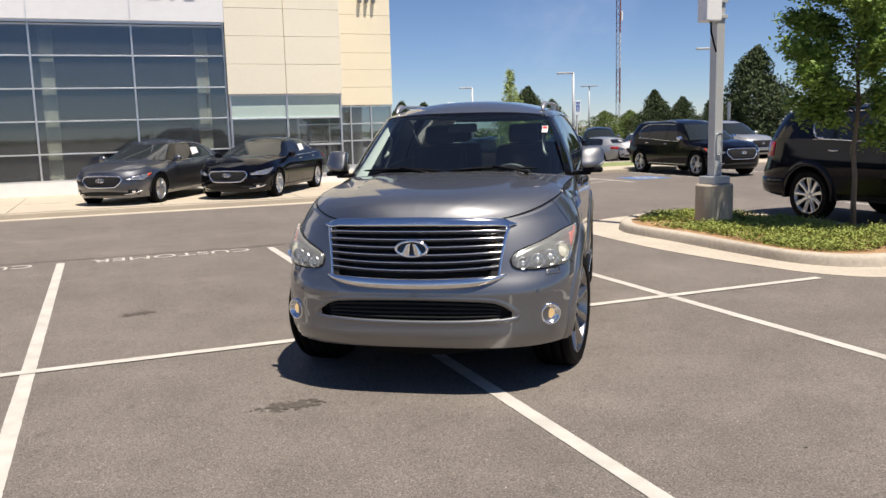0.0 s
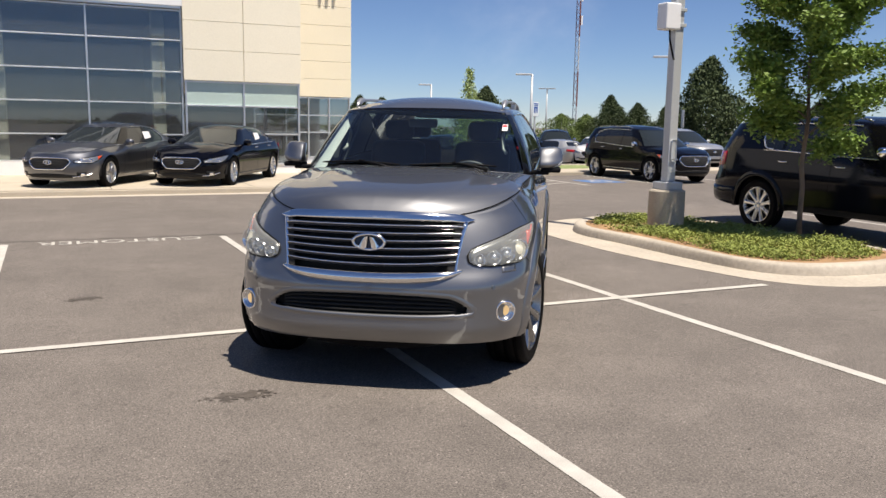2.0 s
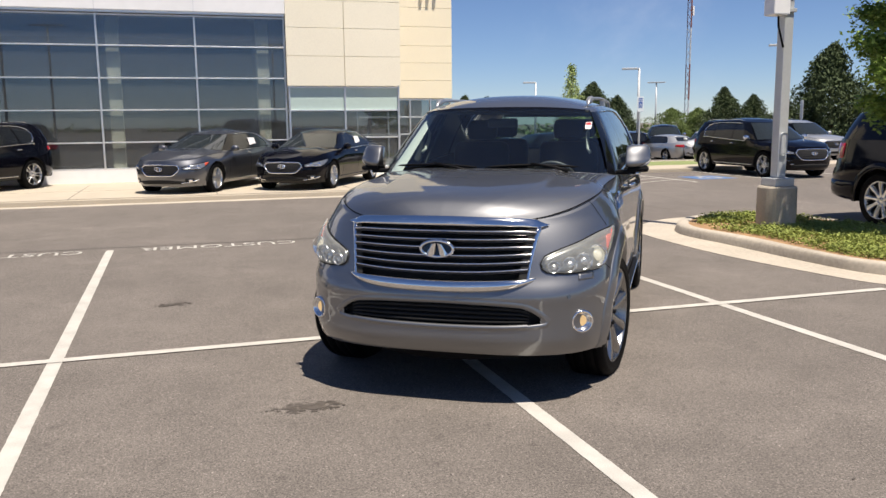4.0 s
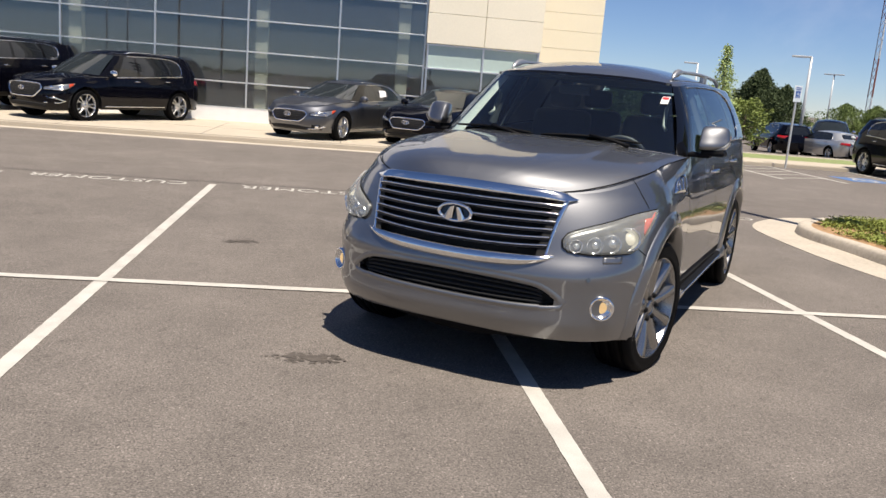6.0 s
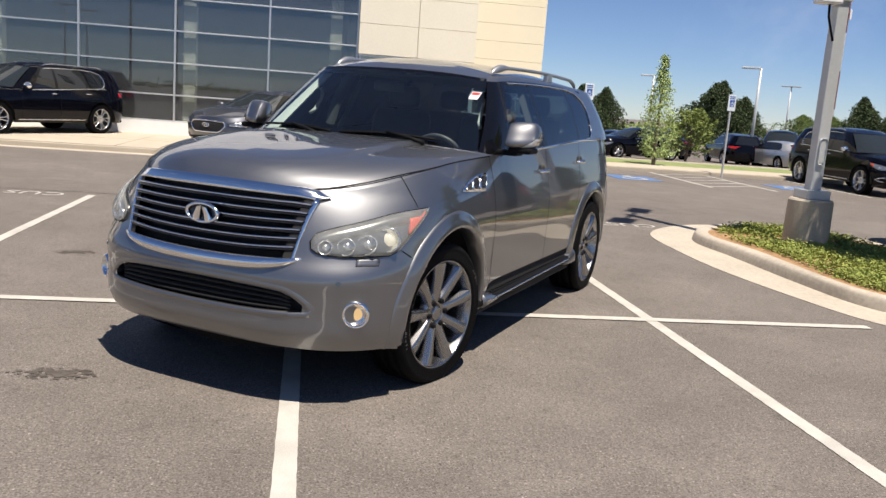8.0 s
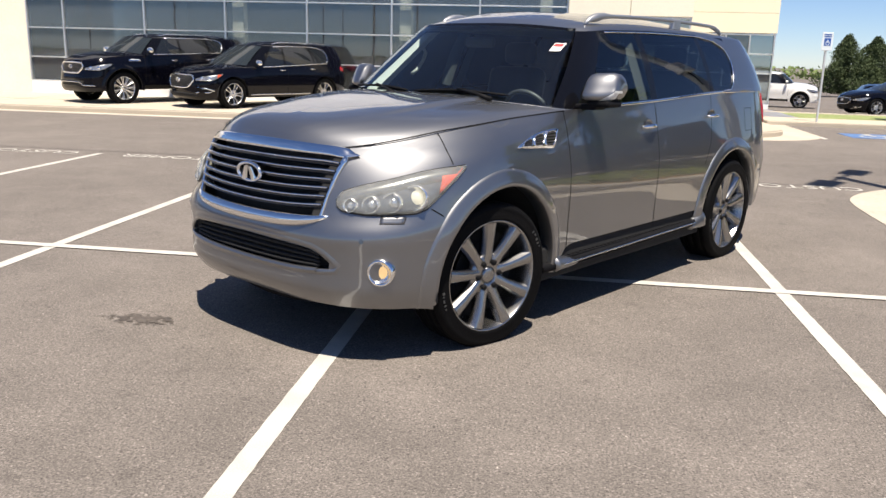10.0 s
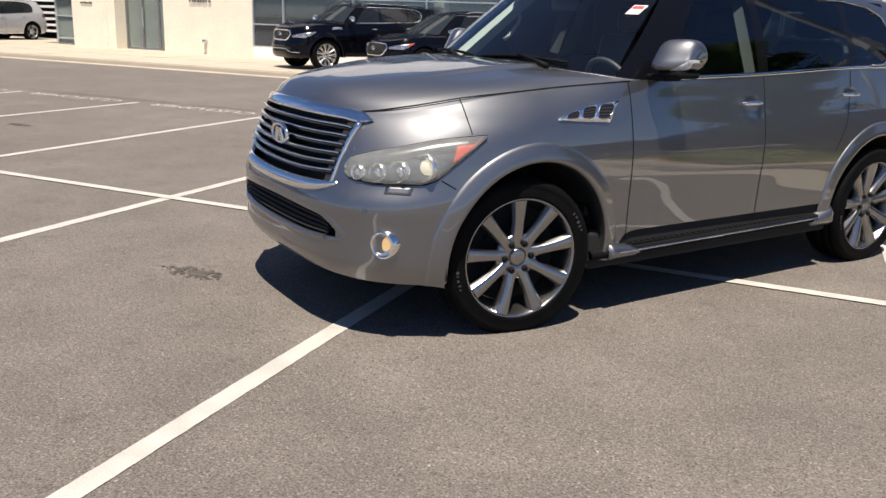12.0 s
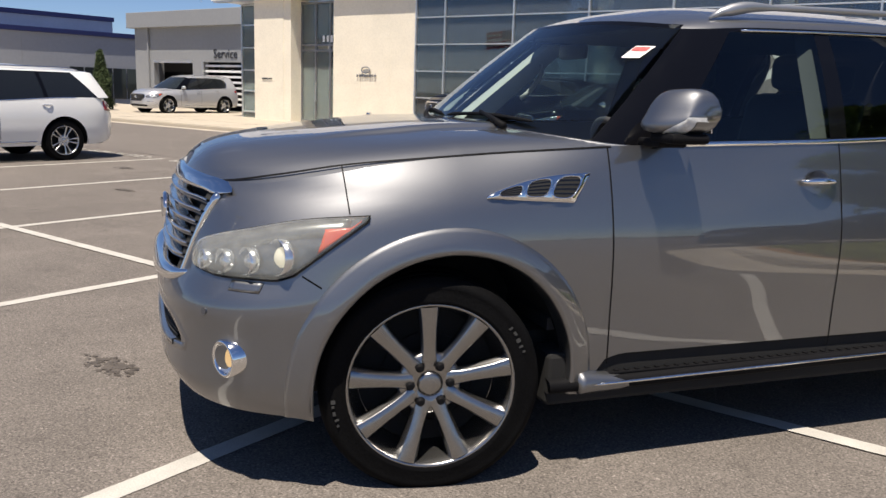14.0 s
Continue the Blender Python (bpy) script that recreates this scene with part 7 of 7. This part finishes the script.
        if spec["tyre"] > 0.4 and paint is PAINT_BLACK:
            part("fender_vent", patch_bm(S, S.side, -0.5, -0.18, lambda x: 1.07, lambda x: 1.125 - 0.06 * max(0, x + 0.3), 8, 3, 0.01, 0.008, s), CHROME, car, "chrome fender vent", True)
        if F["rails"]:
            r0, r1, ry, rz = F["rails"]
            bm = bmesh.new()
            add_tube(bm, [Vector((r0 + (r1 - r0) * k / 16, sg * ry, rz + 0.05 * min(1, min(k, 16 - k) / 2) ** 0.6)) for k in range(17)], 0.016, 6)
            part("roof_rail", clean(bm), SATIN, car, "silver roof rail", True)
    return car


def parked(spec, paint, m, label, category, group="parked cars", name="car", **k):
    car, S, ribs, table = build_car(m, spec, paint, label, category, group, name=name)
    dress(car, S, spec, paint, **k)
    if paint is not PAINT_WHITE:
        window_trim(car, ribs, spec, paint, 0.014 if spec["tyre"] > 0.4 else 0.011)
    return car


HIGH = varied(CROSSOVER, wheelbase=2.79, tyre=0.365, cabin=dict(side=((-0.95, -1.4, "ap"), (-1.6, -1.66, "fd"), (-1.68, -1.72, "bp"), (-2.5, -2.45, "rd"), (-2.57, -2.52, "cp"), (-3.5, -3.1, "qg"), (-3.56, -3.3, "dp"))), face=dict(tail=(-3.9, -3.62, 0.86, 1.06)))
Q1 = parked(SEDAN, PAINT_CHARCOAL, place(0.57, 18.0, -121, 0.12), "charcoal grey sedan with price sticker in its window", "sedan", name="sedan")
Q2 = parked(SEDAN, PAINT_BLACK, place(3.24, 17.9, -121, 0.12), "black sedan with chrome-edged grille on the pad", "sedan", name="sedan")
parked(CROSSOVER, PAINT_BLACK, place(-5.3, 18.5, -123, 0.12), "black crossover with silver roof rails on the pad", "crossover", name="crossover", spokes=5)
parked(varied(SUV, tail=((0.3, -3.95), (0.45, -4.08), (0.75, -4.1), (0.9, -4.05), (1.3, -4.0)), cabin=dict(base_back=-3.98, top_back=-3.8, rail=shift_z(SUV["cabin"]["rail"], 0.86, 1.3), crown=shift_z(SUV["cabin"]["crown"], 0.87, 1.3)), face=dict(rails=(-1.25, -3.35, 0.64, 1.73))), PAINT_BLACK, place(-8.42, 18.8, -120, 0.12), "black full-size SUV with chrome grille on the pad", "SUV", name="suv", spokes=11)
parked(CROSSOVER, PAINT_BLACK, place(17.3, 17.8, -91, 0), "black crossover facing out of a marked stall", "crossover", name="crossover", spokes=5)
parked(varied(SUV, tail=tuple((z, x - 0.18) for z, x in SUV["tail"]), cabin=dict(base_back=-4.3, top_back=-4.1), face=dict(tail=(-4.23, -3.92, 1.0, 1.26))), PAINT_BLACK, place(11.85, 5.02, -90, 0), "black full-size SUV beside the planted island", "SUV", name="suv", spokes=9, style="broad")
parked(HIGH, PAINT_WHITE, place(-10.3, 5.35, -90, 0), "white mid-size SUV parked in a customer stall", "SUV", name="suv", spokes=5)
parked(CROSSOVER, PAINT_PEARL, place(-26.75, 21.5, -90, 0.1), "pearl white crossover with dark wheels before the service bays", "crossover", name="crossover", alloy=DARK_ALLOY, spokes=5)
for c in (Q1, Q2):
    bm = bmesh.new()
    add_grid(bm, [[Vector((-1.93, 0.735, 1.0)), Vector((-1.96, 0.655, 1.2))], [Vector((-2.3, 0.735, 1.0)), Vector((-2.3, 0.655, 1.2))]])
    for v in bm.verts:
        v.co.y += 0.03
    part("price_sticker", bm, PAPER, c, "white paper price sticker")
# the far rows
FAR = [
    (CROSSOVER, PAINT_BLACK, 24.5, 41.5, 80, "black crossover in the far row"),
    (SEDAN, PAINT_SILVER, 25.0, 38.6, 95, "silver sedan in the far row"),
    (SUV, PAINT_BLACK, 25.9, 38.2, -120, "black full-size SUV in the far row"),
    (SEDAN, PAINT_WHITE, 25.6, 34.2, -130, "white sedan in the far row"),
    (SEDAN, PAINT_BLACK, 15.4, 34.6, -165, "black sedan beyond the lawn"),
    (CROSSOVER, PAINT_BLACK, 21.2, 45.0, 100, "black crossover in the far row"),
    (SEDAN, PAINT_BLACK, 18.6, 44.0, 80, "black sedan in the far row"),
    (varied(SUV, face=dict(rails=None)), PAINT_WHITE, 15.6, 45.4, -12, "white high-bodied truck in the far row"),
    (CROSSOVER, PAINT_SILVER, 26.0, 26.5, -92, "silver crossover in the far lot"),
]
for spec, paint, x, y, hd, label in FAR:
    parked(spec, paint, place(x, y, hd, far_ground(y)), label, "car", "far parked cars", name="car", spokes=5)

# ---- trees, posts and distance ----
def branch(bm, a, b, r0, r1, rnd, bend=0.06, n=6):
    mid = [a.lerp(b, k / n) + Vector((rnd.gauss(0, bend), rnd.gauss(0, bend), rnd.gauss(0, bend * 0.5))) * math.sin(math.pi * k / n) * (b - a).length for k in range(n + 1)]
    add_tube(bm, mid, [r0 + (r1 - r0) * k / n for k in range(n + 1)], 7)
    return mid


def broad_tree(x, y, z, height, first, radius, trunk_r, leaf, clumps, leaves, size, seed, label, bark=BARK, narrow=0.0, name="tree"):
    """A trunk with limbs and a loose crown of leaf clumps."""
    rnd = random.Random(seed)
    tree = empty(name, pose(x, y, z), label, "tree")
    bm = bmesh.new()
    top = Vector((rnd.gauss(0, 0.05), rnd.gauss(0, 0.05), height * 0.93))
    stem = branch(bm, Vector((0, 0, -0.05)), top, trunk_r, trunk_r * 0.2, rnd, 0.012, 12)
    tips = []
    for k in range(30):
        h = first + (height * 0.95 - first) * (k / 30) ** 0.9
        base = stem[min(12, int(12 * h / (height * 0.93)))].copy()
        base.z = h * 0.97
        f = (h - first) / (height - first)
        reach = radius * (math.sin(math.pi * min(0.97, 0.26 + 0.72 * f)) ** 0.8 if not narrow else (1 - f) ** 0.8 * 0.95 + 0.08)
        a = k * 2.4 + rnd.uniform(-0.4, 0.4)
        end = base + Vector((math.cos(a) * reach, math.sin(a) * reach, reach * rnd.uniform(0.2, 0.6)))
        if end.z > height:
            end.z = height * rnd.uniform(0.93, 1.0)
        mid = branch(bm, base, end, trunk_r * 0.3 * (1.1 - f), trunk_r * 0.05, rnd, 0.06, 5)
        tips += [(p, t) for t, p in enumerate(mid) if t >= 2]
    part("trunk", clean(bm), bark, tree, smooth=True)
    bm = bmesh.new()
    for k in range(clumps):
        p, t = rnd.choice(tips)
        p = p + Vector((rnd.gauss(0, 1), rnd.gauss(0, 1), rnd.gauss(0, 0.8))) * radius * 0.09
        leaf_quads(bm, rnd, p, leaves, size, radius * 0.055)
    part("crown", bm, leaf, tree, "crown of small leaves")
    return tree


def cedar(x, y, z, height, radius, seed, label, leaf=LEAF_DARK, low=0.06, clumps=5200, size=0.017, blunt=2.3):
    """A dense evergreen of overlapping sprays, wider below."""
    rnd = random.Random(seed)
    tree = empty("tree", pose(x, y, z), label, "tree", "distant evergreens")
    bm = bmesh.new()
    add_tube(bm, [Vector((0, 0, 0)), Vector((0, 0, height * 0.9))], [radius * 0.08, 0.02], 7)
    part("trunk", clean(bm), BARK, tree)
    bm = bmesh.new()
    lobes = [(rnd.uniform(0, 6.3), rnd.uniform(0.35, 0.75), rnd.uniform(0.12, 0.6)) for _ in range(9)]
    for k in range(clumps):
        f = low + (1 - low) * rnd.random() ** 1.25
        a = rnd.uniform(0, 6.283)
        r = radius * (1 - f ** blunt) * min(1, 0.55 + f * 4)
        for la, lr, lh in lobes:
            d = abs((a - la + math.pi) % (2 * math.pi) - math.pi)
            if d < 0.5 and abs(f - lh) < 0.16:
                r *= 1.16
        r *= (0.9 + 0.95 * noise.noise(Vector((1.7 * math.cos(a), 1.7 * math.sin(a), 3.4 * f + 3.1 * seed)))) * rnd.random() ** 0.4
        p = Vector((r * math.cos(a), r * math.sin(a), height * f + 0.12 * r))
        leaf_quads(bm, rnd, p, 4, size * height, 0.02 * height, 1.2)
    part("crown", bm, leaf, tree, "dense dark crown")
    return tree


broad_tree(9.97, 6.34, 0.16, 4.5, 1.2, 0.96, 0.04, LEAF, 6200, 10, 0.034, 11, "young green shade tree in the planted island")
cedar(13.1, 23.5, 0.05, 3.4, 0.85, 21, "pale slender young conifer on the lawn", LEAF_PALE, 0.08, 1050, 0.012, 1.0)
broad_tree(17.0, 29.8, -0.3, 2.3, 0.5, 0.9, 0.06, LEAF_YELLOW, 420, 8, 0.06, 23, "small yellow green tree beyond the lawn")
for k, (x, y, z, h, r) in enumerate(((50.7, 53.5, -0.9, 8.2, 3.4), (47.8, 55.5, -0.9, 4.2, 2.0), (44.0, 58.3, -0.9, 5.0, 2.2), (46.3, 57.5, -0.9, 4.4, 1.9), (35.0, 65.0, -0.9, 5.5, 2.8), (37.3, 64.3, -0.9, 4.5, 2.6), (25.0, 70.0, -1.0, 4.8, 1.7), (27.3, 70.5, -1.0, 4.7, 1.8), (41.9, 77.8, -1.0, 6.4, 2.4), (60.0, 50.0, -0.9, 5.0, 2.4))):
    cedar(x, y, z, h, r, 40 + k, "dark green cedar in the distance")
for k, (x, y, r) in enumerate(((40.8, 61.1, 2.3), (43.0, 60.5, 1.9))):
    cedar(x, y, -0.9, 3.4, r, 70 + k, "round green bush in the distance", LEAF_MID, 0.02, blunt=4.0)
cedar(-29.5, 20.6, 0.1, 2.55, 0.36, 80, "narrow green cypress by the service wing", LEAF_DARK, 0.02)
# a far hedge of woods all round the lot
bm = bmesh.new()
rnd = random.Random(9)
for k in range(9000):
    a = rnd.uniform(0, 2 * math.pi)
    d = rnd.uniform(140, 200)
    h = (1.3 + 1.0 * noise.noise(Vector((math.cos(a) * 9, math.sin(a) * 9, 0)))) * rnd.random() ** 0.7
    behind = math.sin(a) < -0.1
    p = Vector((d * math.cos(a), 20 + d * math.sin(a), -1.9 + h * (1.6 if behind else 1)))
    leaf_quads(bm, rnd, p, 4, 0.55, 0.7, 1.0)
tagged(part("far_woods", bm, LEAF_MID), "low dark line of far woods", "woods", kind="stuff")

# tall lattice mast
mast = empty("radio_mast", pose(83.1, 123.1, -1.2), "tall slender lattice radio mast in red and white", "mast")
for seg in range(12):
    z0, z1 = seg * 6.0, seg * 6.0 + 6.0
    bm = bmesh.new()
    leg = [Vector((0.42 * math.cos(a), 0.42 * math.sin(a), 0)) for a in (0.3, 2.4, 4.5)]
    for p in leg:
        add_tube(bm, [p + Vector((0, 0, z0)), p + Vector((0, 0, z1))], 0.07, 5)
    for k in range(5):
        for i in range(3):
            add_tube(bm, [leg[i] + Vector((0, 0, z0 + 1.2 * k)), leg[(i + 1) % 3] + Vector((0, 0, z0 + 1.2 * k + 1.2))], 0.035, 4)
    part("section", clean(bm), RED_STEEL if seg % 2 else GALV, mast)
for k in range(4):
    part("antenna", box_bm(0.45, 0.75, -0.1, 0.1, 20 + 4 * k, 21.6 + 4 * k, 0.03), WHITE_PANEL, mast)


def street_lamp(x, y, z, h, arm, heading, label="slender steel parking lot lamp", both=False):
    lamp = empty("street_lamp", pose(x, y, z, 0, 0, heading), label, "lamp post", "lot lamps")
    bm = bmesh.new()
    add_tube(bm, [Vector((0, 0, 0)), Vector((0, 0, h))], [0.09, 0.06], 8)
    part("pole", clean(bm), GALV, lamp, smooth=True)
    for s in (1, -1) if both else (1,):
        part("lamp_head", box_bm(*sorted((0, s * arm)), -0.12, 0.12, h - 0.06, h + 0.04, 0.02), GALV, lamp, "flat lamp head")


street_lamp(24.9, 39.4, -0.6, 5.05, 0.95, 150)
street_lamp(42.4, 66.3, -0.9, 5.9, 0.8, 140, both=True)
street_lamp(24.5, 52.8, -0.8, 5.1, 0.9, 160)
street_lamp(29.1, 32.5, -0.5, 5.7, 0.95, 150)
street_lamp(22.0, 14.0, 0.0, 7.5, 1.0, 170)
for x, y, h in ((-9.2, -8.3, 11), (-7.4, -13.7, 8), (-26.0, -14.8, 7.9), (-22.5, -41, 8), (-21.9, -46.4, 8), (9, -36, 9)):
    street_lamp(x, y, 0, h, 1.0, 0, "tall lot lamp on the far side", both=True)


# flag on its pole, on the far side of the lot
flag = empty("flag", pose(-33.6, -15.9, 0), "red and white striped flag with blue corner on a pole", "flag")
bm = bmesh.new()
add_tube(bm, [Vector((0, 0, 0)), Vector((0, 0, 6.9))], [0.06, 0.035], 8)
part("pole", clean(bm), GALV, flag, "", True)


def cloth(name, u0, u1, z0, z1, material, off=0.0):
    bm = bmesh.new()
    n = 14
    wave = lambda u: 0.16 * math.sin(3.4 * u + 0.6) * min(1, u)
    add_grid(bm, [[Vector((-u, wave(u) + s * 0.006 + off, z - 0.1 * u)) for z, s in ((z0, 1), (z1, 1), (z1, -1), (z0, -1))] for u in (u0 + (u1 - u0) * k / n for k in range(n + 1))], close_v=True)
    part(name, clean(bm), material, flag, "", True)


for k in range(7):
    cloth("stripe", 0.05, 2.5, 5.2 + 0.2 * k, 5.4 + 0.2 * k, FLAG_RED if k % 2 == 0 else PAPER)
cloth("canton", 0.05, 1.05, 5.88, 6.6, FLAG_BLUE, -0.02)
cloth("canton", 0.05, 1.05, 5.88, 6.6, FLAG_BLUE, 0.02)


def parking_sign(x, y, z, h, heading):
    sign = empty("parking_sign", pose(x, y, z, 0, 0, heading), "blue and white accessible parking sign on a steel post", "sign", "parking signs")
    part("post", box_bm(-0.025, 0.025, -0.02, 0.02, -0.1, h - 0.02, 0.004), GALV, sign)
    plate = part("plate", box_bm(-0.15, 0.15, -0.035, -0.022, h - 0.46, h, 0.01), SIGN_WHITE, sign, "pale sign plate")
    part("field", box_bm(-0.09, 0.09, -0.04, -0.036, h - 0.34, h - 0.15, 0.002), SIGN_BLUE, plate, "blue field")
    bm = bmesh.new()
    add_lathe(bm, [(0.04, -0.0405), (0.04, -0.043), (0.055, -0.043), (0.055, -0.0405)], "y", 18, (0, 0, h - 0.275))
    add_box(bm, -0.012, 0.012, -0.043, -0.0405, h - 0.26, h - 0.19)
    add_box(bm, -0.01, 0.05, -0.043, -0.0405, h - 0.25, h - 0.235)
    part("symbol", bm, SIGN_WHITE, plate, "white wheelchair symbol")
    for k in range(2):
        part("text_bar", box_bm(-0.1, 0.1, -0.04, -0.036, h - 0.07 - 0.05 * k, h - 0.045 - 0.05 * k), SIGN_BLUE, plate)


parking_sign(14.1, 20.8, 0.0, 2.36, 20)
parking_sign(10.1, 21.5, 0.1, 2.28, 15)
post = empty("lot_sign", pose(33.0, 36.0, -0.6, 0, 0, 60), "small grey sign seen from behind", "sign")
part("post", box_bm(-0.03, 0.03, -0.03, 0.03, 0, 2.4), GALV, post)
part("plate", box_bm(-0.35, 0.35, -0.02, 0.02, 2.2, 3.2, 0.01), GALV, post)
